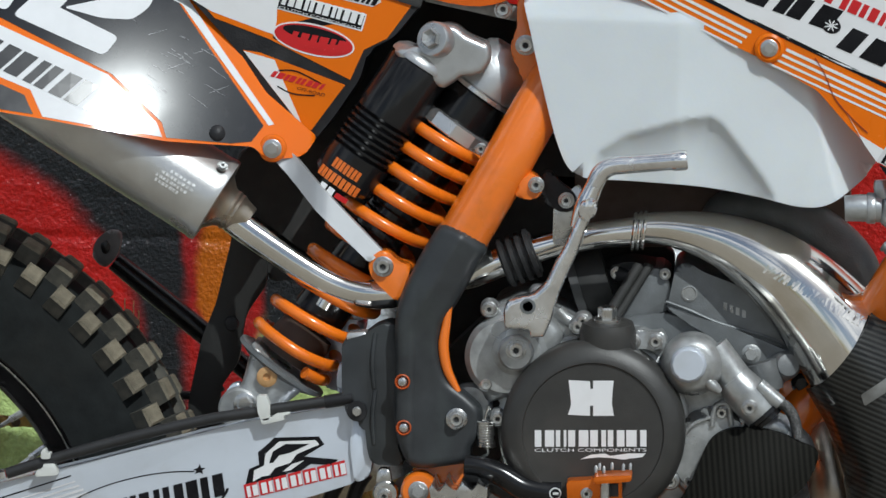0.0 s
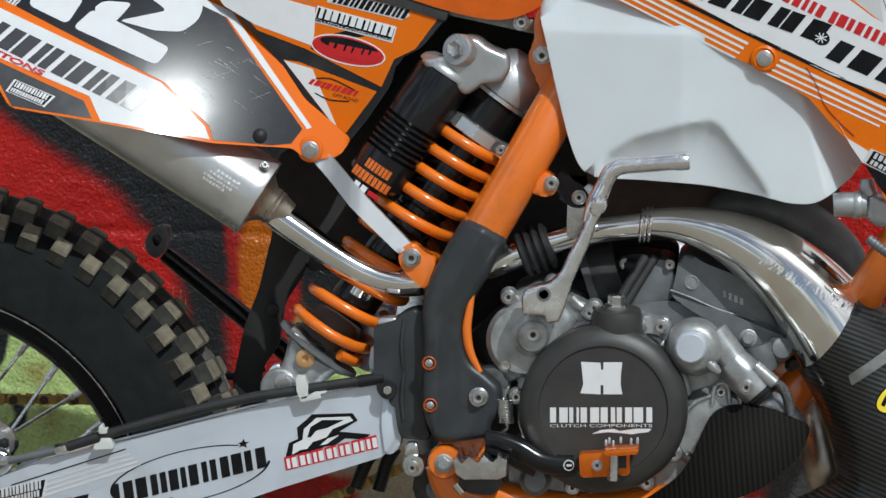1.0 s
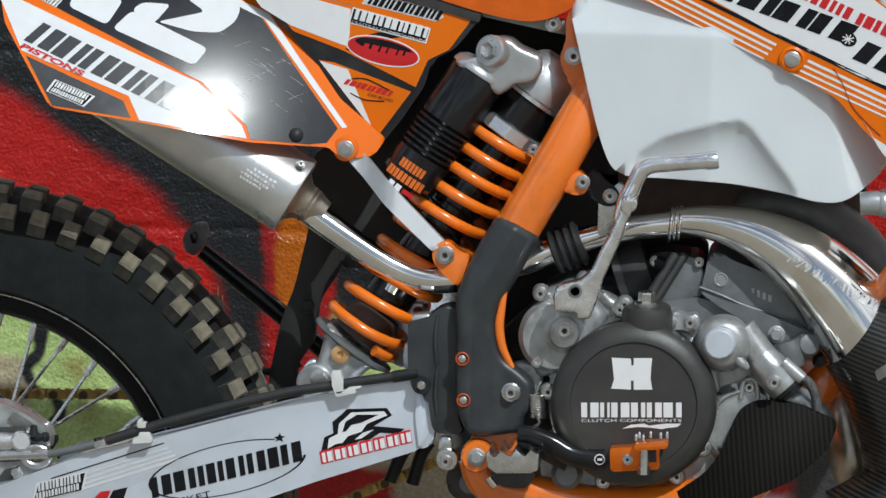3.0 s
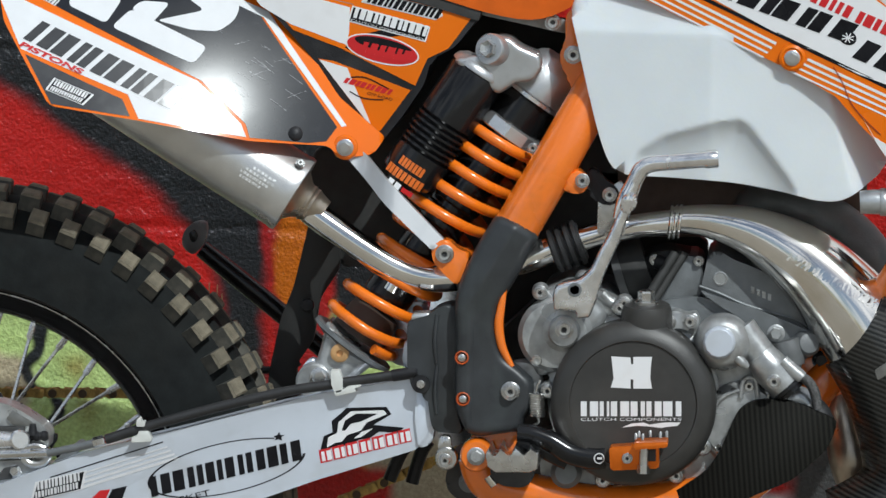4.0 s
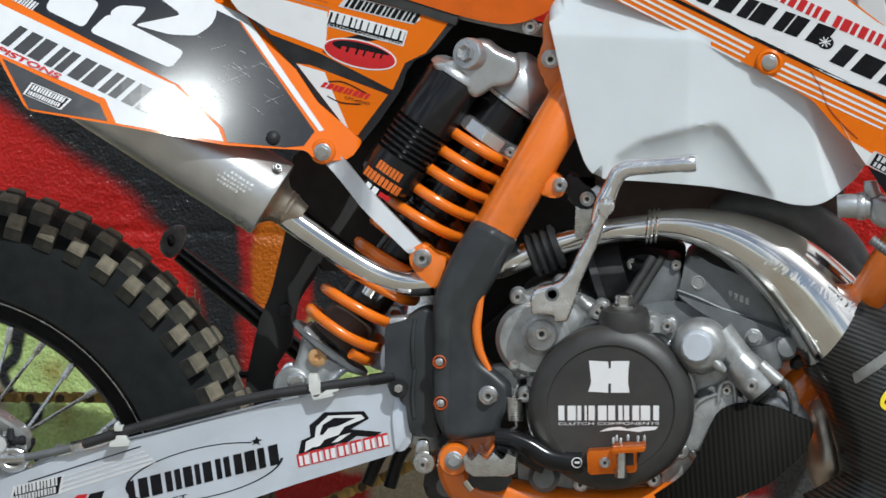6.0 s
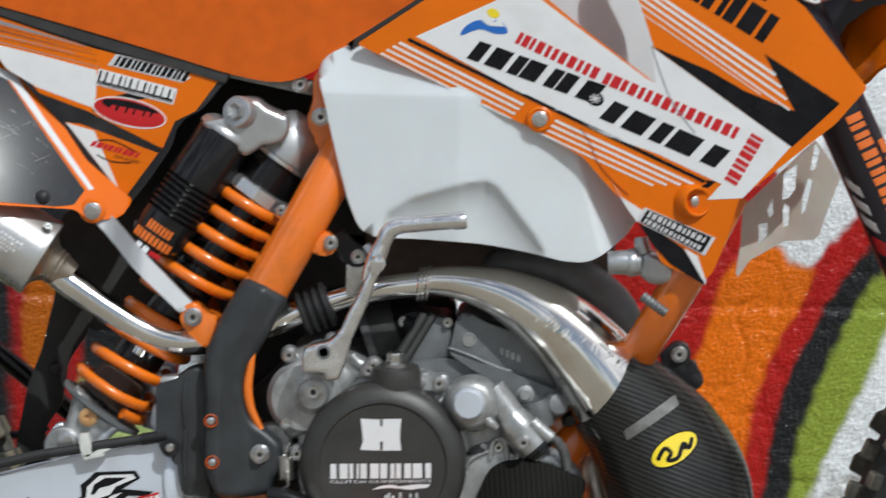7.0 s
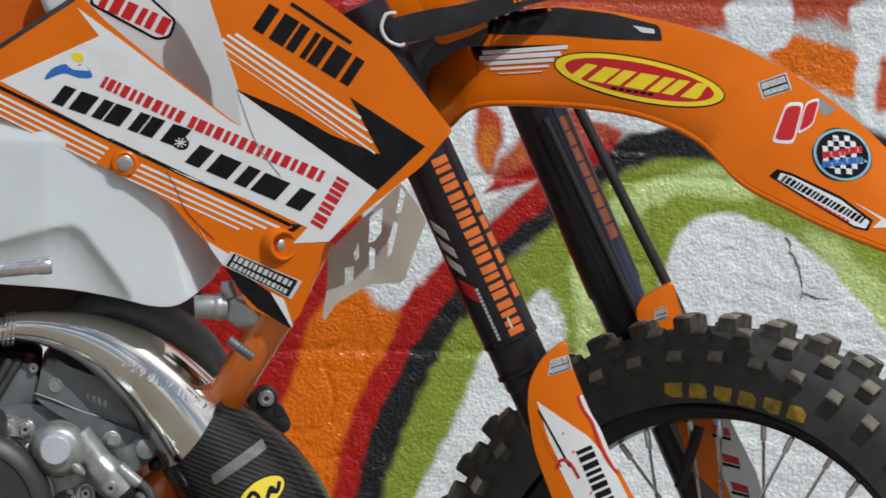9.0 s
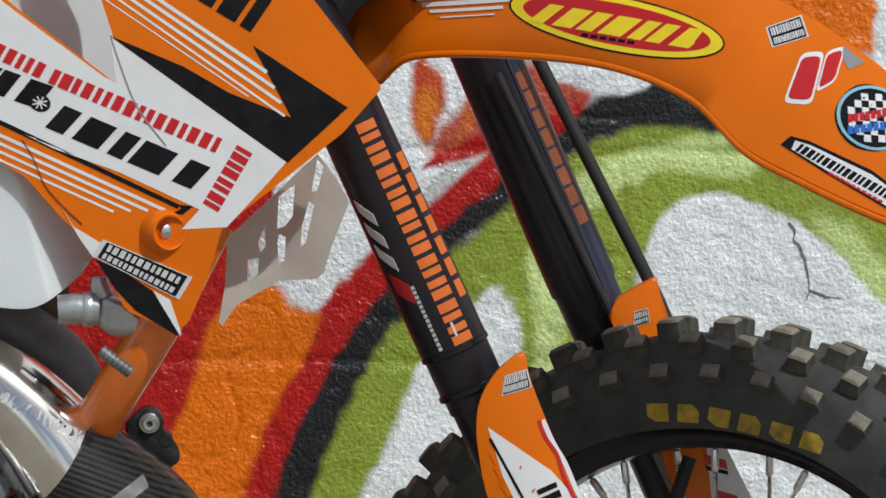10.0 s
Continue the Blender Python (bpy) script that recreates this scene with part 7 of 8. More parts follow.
part("hose_fitting", merge(tube([(0.0860, -0.148, 0.7035), (0.1010, -0.148, 0.7043), (0.1190, -0.148, 0.7040)], [0.0115, 0.0125, 0.0125], 28), lathe([(0, 0.0135), (0.001, 0.0142), (0.007, 0.0142), (0.008, 0.0135)], 28, Vector((0.1060, -0.148, 0.7043)), (1, 0, 0))), PIPE_ALU, bike, "bare coolant pipe under the shroud")
part("coolant_elbow", puff(round_corners([(0.1174, 0.7132), (0.1263, 0.7172), (0.1447, 0.7116), (0.1558, 0.7), (0.1541, 0.6843), (0.1307, 0.682), (0.1169, 0.6916)], 0.006), -0.158, -0.12, 0.007, 0.008, 0.0026), PIPE_ALU, bike, "cast coolant elbow")
part("coolant_neck", tube([(0.1186, -0.148, 0.7300), (0.1195, -0.148, 0.7220), (0.1227, -0.148, 0.7142)], [0.0065, 0.0080, 0.0080], 20), PIPE_ALU, bike)
part("banjo_bolt", ribbed((0.1203, -0.176, 0.6735), (0.1445, -0.176, 0.6562), 0.0052, 7, 0.0008), CAST_DARK, bike, "threaded steel bolt")
part("cylinder_head_top", tube([(-0.0366, 0.01, 0.6689), (-0.0211, 0.01, 0.6832), (0.0068, 0.01, 0.6872), (0.0391, 0.01, 0.6784), (0.0715, 0.01, 0.6614), (0.0982, 0.01, 0.6373), (0.1122, 0.01, 0.6071)], [0.012, 0.021, 0.025, 0.026, 0.026, 0.024, 0.018], 32), CAST_DARK, bike, "dark cylinder head behind the pipe")
# added sheet: the shade under the tank is put into its colour
part("air_boot_panel", plate([(-0.1828, 0.7178), (0.0956, 0.707), (0.0962, 0.6824), (0.076, 0.6538), (-0.1813, 0.6473)], 0.02, 0.05, 0.003), mat("brown_shade_tone", (0.11, 0.075, 0.06), 0.6, grain=0.2), bike, "brown-black sheet standing in for shade under the tank")

# -- seat --
seat = part("seat", plate(arc_points([(-0.5448, 0.9502), (-0.5362, 0.9479), (-0.4408, 0.9224), (-0.3524, 0.8976), (-0.2949, 0.8815), (-0.2508, 0.8757), (-0.2179, 0.886), (-0.1726, 0.9161), (-0.0804, 0.9775), (-0.0321, 1.013), (0.0092, 1.062), (0.0086, 1.095), (-0.121, 1.028), (-0.166, 1), (-0.2396, 0.9866), (-0.3078, 0.9967), (-0.5462, 1.04)], 3, True), -0.072, 0.072, 0.014, segments=4), ORANGE_SEAT, bike, "orange vinyl seat with black top cover")
part("seat_top", plate(arc_points([(-0.5473, 1.057), (-0.3084, 1.002), (-0.2401, 0.9931), (-0.1663, 1.006), (-0.1213, 1.035), (-0.0818, 1.06), (-0.0703, 1.051), (-0.1154, 1.023), (-0.1633, 0.9956), (-0.2399, 0.9817), (-0.3083, 0.9919), (-0.5471, 1.034)], 3, True), -0.076, 0.076, 0.006, segments=3), BLACK_PL, seat, "black gripper seat top")
# -- fork --
fork = group("fork", bike, "dark upside-down fork with orange lettering")
NF0, NF1 = Vector((0.2492, -0.09, 1.007)), Vector((0.4244, -0.09, 0.6377))
NA = NF1 - NF0
nl = NA.length
near_leg = part("fork_leg", lathe([(0, 0.027), (nl * 0.80, 0.0285), (nl * 0.90, 0.0285), (nl * 0.91, 0.0272), (nl * 0.985, 0.0272), (nl * 0.99, 0.0258), (nl + 0.012, 0.0258), (nl + 0.014, 0.024), (nl + 0.25, 0.024)], 40, NF0, NA), FORK, fork, "dark bronze fork leg")
h_a = (Vector((0.3324, -0.118, 0.8585)) - NF0).dot(NA.normalized())
h_b = (Vector((0.4201, -0.118, 0.6788)) - NF0).dot(NA.normalized())
for k in range(10):
    w = (h_b - h_a) / 10
    for lo, hi in ((0.06, 0.36), (0.48, 0.86)) if k % 2 else ((0.06, 0.46), (0.58, 0.86)):
        leg_patch("wording", NF0, NA, 0.0284, 0, 34, h_a + w * (k + lo), h_a + w * (k + hi), ORANGE_INK, near_leg)
h_c = (Vector((0.3558, -0.115, 0.8314)) - NF0).dot(NA.normalized())
h_d = (Vector((0.4151, -0.115, 0.7134)) - NF0).dot(NA.normalized())
for k in range(7):
    w = (h_d - h_c) / 7
    leg_patch("wording", NF0, NA, 0.0284, 46, 68, h_c + w * (k + 0.08), h_c + w * (k + 0.84), ORANGE_INK, near_leg)
h_e = (Vector((0.329, -0.118, 0.7947)) - NF0).dot(NA.normalized())
for k in range(3):
    leg_patch("slash_mark", NF0, NA, 0.0284, -62, -34, h_e + k * 0.020, h_e + k * 0.020 + 0.011, SILVER_INK, near_leg, skew=0.016)
leg_patch("red_mark", NF0, NA, 0.0284, -58, -28, h_e + 0.066, h_e + 0.084, RED_INK, near_leg, skew=0.014)
h_f = (Vector((0.3781, -0.118, 0.7268)) - NF0).dot(NA.normalized())
for k in range(14):
    leg_patch("fine_wording", NF0, NA, 0.0284, -27, -21, h_f + k * 0.0042, h_f + k * 0.0042 + 0.003, SILVER_INK, near_leg)
# small silver patch: a glint on the leg, put into the colour
leg_patch("glint_label", NF0, NA, 0.0284, 8, 12, nl * 0.9 - 0.02, nl * 0.9 - 0.008, SILVER_INK, near_leg)
for s in (0.90, 0.985):
    part("seal_ring", lathe([(0, 0.0275), (0.001, 0.0292), (0.005, 0.0292), (0.006, 0.0275)], 36, NF0 + NA * s, NA), BLACK_METAL, near_leg)
FF0, FF1 = Vector((0.3971, 0.1, 1.006)), Vector((0.5454, 0.1, 0.6777))
FA = FF1 - FF0
fl = FA.length
far_leg = part("fork_leg", lathe([(0, 0.028), (fl * 0.80, 0.0295), (fl * 0.90, 0.0295), (fl * 0.91, 0.0275), (fl + 0.012, 0.0265), (fl + 0.014, 0.024), (fl + 0.25, 0.024)], 40, FF0, FA), FORK, fork, "dark bronze fork leg")
# darker copy of the orange ink: the far leg's shade is put into it
SHADED_ORANGE = mat("shaded_orange_print", (0.26, 0.075, 0.03), 0.5, grain=0.2)
g_a = (Vector((0.4704, 0.07, 0.892)) - FF0).dot(FA.normalized())
g_b = (Vector((0.5326, 0.07, 0.7645)) - FF0).dot(FA.normalized())
leg_patch("sticker_strip", FF0, FA, 0.0294, 26, 56, g_a - 0.05, g_b + 0.09, mat("dark_blue_print", (0.03, 0.035, 0.06), 0.3, grain=0.2), far_leg)
for k in range(8):
    w = (g_b - g_a) / 8
    leg_patch("wording", FF0, FA, 0.0294, 30, 54, g_a + w * (k + 0.05), g_a + w * (k + 0.9), SHADED_ORANGE, far_leg, lift=0.001)
part("brake_hose", tube([(0.4746, 0.07, 0.9229), (0.5092, 0.07, 0.857), (0.5514, 0.07, 0.7767), (0.5838, 0.07, 0.7151), (0.6014, 0.07, 0.6771), (0.6168, 0.07, 0.6294)], 0.0056, 12), HOSE, fork, "black front brake hose")
part("brake_hose_inner", tube([(0.4511, 0.065, 0.8895), (0.4907, 0.065, 0.8095), (0.5304, 0.065, 0.7291), (0.5528, 0.065, 0.6864)], 0.0035, 10), HOSE, fork)
# fork guards
gd = part("fork_guard", plate(arc_points([(0.4609, 0.6726), (0.4654, 0.6553), (0.477, 0.6256), (0.4923, 0.5913), (0.5162, 0.5456), (0.5547, 0.463), (0.4811, 0.4624), (0.4382, 0.5448), (0.4263, 0.5906), (0.424, 0.6181), (0.4282, 0.6388), (0.4415, 0.6596)], 4, True), 0, 0.008, 0.003, lambda x, z: -0.138 + 3.2 * (x - ((0.4506, 0.6138)[0]) - 0.45 * (((0.4506, 0.6138)[1]) - z)) ** 2, 0.01, segments=3), ORANGE, fork, "orange fork guard with white graphic")
GD = surf(gd, fallback=-0.13)
decal("white_field", [(0.4329, 0.6119), (0.4853, 0.5771), (0.5073, 0.553), (0.5398, 0.4912), (0.4895, 0.4815), (0.4514, 0.5547)], GD, WHITE, gd, cell=0.015)
decal("black_line", stripe(*[(0.4349, 0.6027), (0.4676, 0.5457)], 0.0022), GD, BLACK_INK, gd, lift=0.0014, cell=0.015)
for k in range(3):
    decal("pinstripe", stripe(((0.4351, 0.5912)[0] + 0.004 * k, (0.4351, 0.5912)[1] - 0.012 * k), ((0.4584, 0.5456)[0], (0.4584, 0.5456)[1]), 0.0018), GD, ORANGE, gd, lift=0.0014, cell=0.015)
decal("red_edge", band([(0.4745, 0.6182), (0.4793, 0.6051), (0.49, 0.5897), (0.4949, 0.5737), (0.5051, 0.5537), (0.5163, 0.5394)], 0.0028), GD, RED_INK, gd, lift=0.0018, cell=0.012)
decal("white_edge", band([(0.4773, 0.6182), (0.4863, 0.5994), (0.4958, 0.584), (0.5061, 0.5612), (0.5162, 0.544)], 0.004), GD, WHITE, gd, lift=0.0012, cell=0.012)
bars("dark_wording", *[(0.4732, 0.5614), (0.4981, 0.5069)], 0.017, 4, GD, BLACK_INK, gd, "dark block wording running down", slant=0.0, lift=0.0016, notch=0.4)
badge("sticker", [(0.4434, 0.6372), (0.4679, 0.6448), (0.464, 0.6594), (0.4458, 0.6537)], GD, gd, "", lift=0.0016)
decal("red_loop", band([(0.4539, 0.5433), (0.4583, 0.5525), (0.4675, 0.5494), (0.477, 0.5343)], 0.003), GD, RED_INK, gd, lift=0.0016, cell=0.015)
gf = part("fork_guard", plate(round_corners([(0.548, 0.6868), (0.5553, 0.7031), (0.5874, 0.7216), (0.5915, 0.7064), (0.6027, 0.6756), (0.638, 0.5923), (0.6735, 0.5064), (0.6597, 0.4774), (0.6107, 0.5249), (0.5698, 0.6489)], 0.005), 0.055, 0.068, 0.004), ORANGE, fork, "orange fork guard with white graphic")
badge("sticker", [(0.5687, 0.6779), (0.5829, 0.6829), (0.5807, 0.6948), (0.5693, 0.6913)], flat(0.055), gf, "", rows=((0.5, 0.85, 3), (0.15, 0.4, 3)), lift=0.0016)
decal("white_field", [(0.6321, 0.5856), (0.6457, 0.5857), (0.6795, 0.5212), (0.697, 0.4672), (0.6644, 0.4668), (0.6387, 0.5316)], flat(0.055), WHITE, gf, lift=0.0016)
for k in range(4):
    decal("red_block", [(x + 0.0105 * k, z - 0.030 * k) for x, z in [(0.6308, 0.5721), (0.6493, 0.5669), (0.6516, 0.5588), (0.6342, 0.5629)]], flat(0.055), RED_INK, gf, lift=0.0022)
    decal("dark_block", [(x + 0.0105 * k, z - 0.030 * k) for x, z in [(0.6321, 0.5623), (0.6517, 0.5577), (0.6517, 0.5544), (0.6332, 0.5586)]], flat(0.055), BLACK_INK, gf, lift=0.0022)
part("far_stanchion", tube([(0.584, 0.09, 0.6033), (0.6522, 0.09, 0.4624)], 0.017, 20, smooth_path=False), CAST_DARK, fork)
part("speed_tie", tube([(0.6151, 0.02, 0.5728), (0.6051, 0.02, 0.5405), (0.595, 0.02, 0.5081)], 0.006, 10), BLACK_PL, fork)

# -- triple clamp, strap and number board strap above the mudguard --
part("lower_clamp", plate(round_corners([(0.2874, 0.9627), (0.3619, 0.9869), (0.3847, 0.9988), (0.3767, 0.967), (0.3508, 0.9637), (0.3423, 0.9567), (0.3195, 0.9402), (0.3171, 0.9113), (0.2995, 0.9284)], 0.006), -0.06, 0.09, 0.006, segments=3), FORK, fork)
part("mudguard_root", plate(round_corners([(0.3149, 0.9357), (0.3389, 0.9505), (0.3456, 0.9662), (0.3628, 0.9705), (0.3814, 0.9062), (0.3653, 0.903), (0.3457, 0.8964), (0.3378, 0.887), (0.3265, 0.9024), (0.3199, 0.9167)], 0.006), 0, 0.05, 0.006, lambda x, z: -0.034 - 1.1 * (x - 0.338), 0.02, segments=3), ORANGE, bike, "orange root of the front mudguard behind the fork")
strap = part("wire_strap", plate(arc_points([(0.2749, 0.992), (0.3159, 1.0045), (0.355, 1.0118), (0.4019, 1.0275), (0.4331, 1.0398), (0.4568, 1.0362), (0.4453, 1.0196), (0.4062, 1.0072), (0.3555, 0.9855), (0.2968, 0.9716), (0.2791, 0.9745)], 4, True), -0.125, -0.118, 0.0015), BLACK_PL, bike, "black strap with white clip round the fork")
part("strap_clip", tube([(0.2844, -0.128, 1.0008), (0.2776, -0.128, 1.0006), (0.2731, -0.128, 0.9977), (0.2699, -0.128, 0.9874), (0.2723, -0.128, 0.979), (0.2781, -0.128, 0.9722), (0.2884, -0.128, 0.9684), (0.2941, -0.128, 0.9702)], 0.0019, 10), WHITE, strap, "white plastic clip")
bars("orange_wording", *[(0.4030, 1.0125), (0.4420, 1.0235)], 0.012, 4, flat(-0.1252), ORANGE_INK, strap, "", slant=0.1, notch=0.4)
part("number_board", plate(round_corners([(0.3022, 1.0381), (0.3826, 1.0395), (0.3686, 1.0192), (0.3544, 1.0115), (0.3156, 0.9994)], 0.004), -0.08, -0.07, 0.003), ORANGE, bike, "orange plastic number board, lower edge")
part("number_board_side", plate(round_corners([(0.2716, 1.036), (0.3152, 1.0367), (0.3218, 0.9932), (0.284, 0.9926)], 0.004), 0.0, 0.01, 0.003), ORANGE, bike)

part("mudguard_bracket", plate(round_corners([(0.3256, 0.9719), (0.3312, 0.98), (0.354, 0.9861), (0.3757, 0.9933), (0.3803, 0.9888), (0.3599, 0.9782), (0.3337, 0.9686)], 0.003), -0.098, -0.07, 0.003), ORANGE, bike, "orange mudguard bracket under the strap")

# -- front mudguard: sections from root to tip --
sections = []
for top, foot, yc in (((0.3318, 0.9509), (0.3222, 0.9013), 0.015), ((0.3553, 0.9742), (0.3423, 0.8848), 0.0), ((0.3917, 0.9956), (0.3717, 0.9078), -0.03), ((0.4576, 1.009), (0.4571, 0.9114), -0.077), ((0.545, 0.9983), (0.527, 0.9044), -0.125), ((0.6096, 0.9813), (0.5835, 0.8818), -0.165), ((0.6736, 0.9499), (0.6228, 0.8429), -0.20), ((0.7269, 0.9127), (0.6647, 0.8207), -0.235), ((0.7618, 0.88), (0.7105, 0.7999), -0.265), ((0.7988, 0.8389), (0.7572, 0.7831), -0.29), ((0.8247, 0.7961), (0.7961, 0.7666), -0.32)):
    (tx, tz), (fx, fz) = top, foot
    row = [(fx + 0.004, yc - 0.046, fz + 0.002), (fx, yc - 0.050, fz), (fx - 0.001, yc - 0.0515, fz + 0.004)]
    for s in (0.25, 0.5, 0.75):
        row.append((fx + (tx - fx) * s, yc - 0.050 + 0.030 * s ** 2.2, fz + (tz - fz) * s))
    row += [(tx, yc - 0.018, tz), (tx, yc - 0.008, tz + 0.0005), (tx - 0.001, yc + 0.018, tz - 0.003), (tx - 0.004, yc + 0.045, tz - 0.022), (fx + 0.02, yc + 0.052, fz + 0.025)]
    sections.append(row)
cols = [arc_points([s[k] for s in sections], 6) for k in range(len(sections[0]))]
bmf = bmesh.new()
grid = [[bmf.verts.new(p) for p in c] for c in cols]
for a, b in zip(grid, grid[1:]):
    for k in range(len(a) - 1):
        bmf.faces.new((a[k], a[k + 1], b[k + 1], b[k]))
bmesh.ops.recalc_face_normals(bmf, faces=bmf.faces)
bmesh.ops.solidify(bmf, geom=bmf.faces[:], thickness=0.003)
fender = part("front_mudguard", bmf, ORANGE, bike, "orange front mudguard with sponsor stickers", split=50)
part("mudguard_lip", tube(cols[1], 0.0032, 10, smooth_path=False), ORANGE, fender)
FD = surf(fender, fallback=-0.2)
decal("black_inlay", round_corners([(0.3632, 0.9824), (0.3813, 0.9929), (0.4096, 1.004), (0.4467, 1.009), (0.5011, 1.004), (0.5482, 0.9932), (0.5508, 0.9784), (0.5015, 0.9788), (0.4443, 0.9813), (0.3873, 0.9793)], 0.004), FD, BLACK_PL, fender, "black plastic inlay", lift=0.002, cell=0.004)
decal("inlay_slot", round_corners([(0.5225, 0.9926), (0.5431, 0.9895), (0.5432, 0.985), (0.5306, 0.9859)], 0.0015), FD, SILVER_INK, fender, lift=0.003, cell=0.008)
fm = decal("oval_sticker", ellipse(*(0.527, 0.9393), 0.083, 0.0225, -9.5), FD, BLACK_INK, fender, "yellow and red oval sticker", lift=0.001, cell=0.008)
decal("sticker_rim", ellipse(*(0.527, 0.9393), 0.0815, 0.0210, -9.5), FD, YELLOW_INK, fm, lift=0.0014, cell=0.008)
decal("sticker_field", ellipse(*(0.527, 0.9393), 0.0720, 0.0165, -9.5), FD, RED_INK, fm, lift=0.0018, cell=0.008)
bars("wording", *[(0.4598, 0.9394), (0.5809, 0.922)], 0.0165, 3, FD, YELLOW_INK, fm, "yellow block wording", slant=0.9, gap=0.10, lift=0.0024, widths=[1, 1.5, 1], notch=0.45)
bars("wording", *[(0.4999, 0.9287), (0.5399, 0.9236)], 0.0028, 6, FD, BLACK_INK, fm, "", gap=0.3, lift=0.0024)
decal("black_wedge", [(0.3545, 0.9656), (0.4575, 0.9718), (0.3889, 0.9627), (0.3731, 0.951)], FD, BLACK_INK, fender, lift=0.002, cell=0.003)
for k, (p, q, w) in enumerate((((0.3764, 0.9602), (0.4587, 0.9695), 0.0042), ((0.373, 0.9545), (0.452, 0.9625), 0.0042), ((0.3777, 0.9494), (0.4452, 0.9562), 0.0036), ((0.3835, 0.9443), (0.4407, 0.9498), 0.0024), ((0.3916, 0.9399), (0.434, 0.944), 0.0010))):
    decal("pinstripe", stripe(p, q, w), FD, WHITE, fender, lift=0.003, cell=0.003)
badge("sticker", [(0.6447, 0.9245), (0.6737, 0.9338), (0.6689, 0.9506), (0.6404, 0.9401)], FD, fender, "", lift=0.0014)
for blk in ([(0.6512, 0.882), (0.6673, 0.9214), (0.6852, 0.9228), (0.6726, 0.8812)], [(0.6758, 0.8902), (0.6864, 0.9228), (0.702, 0.9276), (0.6914, 0.8994)]):
    cv = decal("red_sticker", round_corners(blk, 0.006), FD, WHITE, fender, "red and white slanted sticker", lift=0.0012, cell=0.008)
    mid_b = sum((Vector(p) for p in blk), Vector((0, 0))) / 4
    decal("sticker_field", round_corners([tuple(mid_b + (Vector(p) - mid_b) * 0.82) for p in blk], 0.005), FD, RED_INK, cv, lift=0.0018, cell=0.008)
decal("grey_mark", [(0.6996, 0.9279), (0.7156, 0.9148), (0.7023, 0.909), (0.6987, 0.9179)], FD, GREY_INK, fender, lift=0.0014, cell=0.008)
rd = decal("round_sticker", arc_points([(0.6918, 0.8629), (0.6904, 0.8785), (0.7023, 0.8943), (0.7191, 0.8979), (0.7406, 0.887), (0.7466, 0.8693), (0.7391, 0.8546), (0.7202, 0.8477), (0.7022, 0.8508)], 4, True), FD, BLACK_INK, fender, "round chequered sticker with blue rim", lift=0.0012, cell=0.008)
decal("sticker_rim", ellipse(*(0.7185, 0.8728), 0.0275, 0.0245, -10), FD, mat("light_blue_print", (0.25, 0.5, 0.62), 0.35), rd, lift=0.0016, cell=0.008)
decal("sticker_field", ellipse(*(0.7185, 0.8728), 0.0250, 0.0222, -10), FD, BLACK_INK, rd, lift=0.0020, cell=0.008)
for i in range(-3, 4):
    for k in range(-3, 4):
        if (i + k) % 2 == 0 and abs(i) + abs(k) < 5:
            c0 = (0.7185, 0.8728)
            x, z = c0[0] + i * 0.0054, c0[1] + k * 0.0052
            decal("check", [(x - 0.0026, z - 0.0025), (x + 0.0026, z - 0.0029), (x + 0.0026, z + 0.0025), (x - 0.0026, z + 0.0029)], FD, WHITE, rd, lift=0.0024, cell=0.05)
bars("wording", *[(0.6995, 0.8686), (0.7375, 0.8758)], 0.006, 9, FD, RED_INK, rd, "", slant=0.2, gap=0.2, lift=0.003)
bars("wording", *[(0.6986, 0.8597), (0.7366, 0.8658)], 0.006, 8, FD, BLUE_INK, rd, "", slant=0.2, gap=0.2, lift=0.003)
pw = decal("long_sticker", [(0.6484, 0.85), (0.6561, 0.8568), (0.6696, 0.8537), (0.7149, 0.8331), (0.7446, 0.8112), (0.7392, 0.801), (0.7268, 0.8031), (0.6814, 0.8293)], FD, BLACK_INK, fender, "black and white slanted sticker", lift=0.0012, cell=0.008)
decal("sticker_field", [(0.6563, 0.8468), (0.6595, 0.8535), (0.6708, 0.8503), (0.715, 0.8297), (0.7412, 0.81), (0.7369, 0.8032), (0.7267, 0.8053), (0.6836, 0.8304)], FD, WHITE, pw, lift=0.0016, cell=0.008)
bars("wording", *[(0.6586, 0.8457), (0.7323, 0.8076)], 0.0075, 10, FD, BLACK_INK, pw, "", slant=0.3, gap=0.18, lift=0.0022, notch=0.35)
bars("wording", *[(0.6825, 0.8293), (0.7211, 0.8086)], 0.0020, 10, FD, RED_INK, pw, "", slant=0.3, gap=0.3, lift=0.0022)
decal("white_arrow", [(0.7434, 0.804), (0.7702, 0.8055), (0.7476, 0.8174), (0.7249, 0.8294), (0.7522, 0.8119)], FD, WHITE, fender, lift=0.0014, cell=0.008)

# -- tyre lettering --
tyre_ob = [c for c in front_wheel.children if c.name.startswith("tyre")][0]
TY = surf(tyre_ob, front_pose, fallback=-0.05)
LETTERS = mat("faded_yellow_letters", (0.40, 0.27, 0.02), 0.6, grain=0.3, grain_scale=120, stain=(0.05, 0.04, 0.03), stain_amount=0.6, stain_scale=80)
arc = [Vector(p) for p in ([(0.5723, 0.6124), (0.5961, 0.6143), (0.62, 0.614), (0.6439, 0.6106), (0.6679, 0.6061), (0.6919, 0.6005), (0.7159, 0.5939)])]
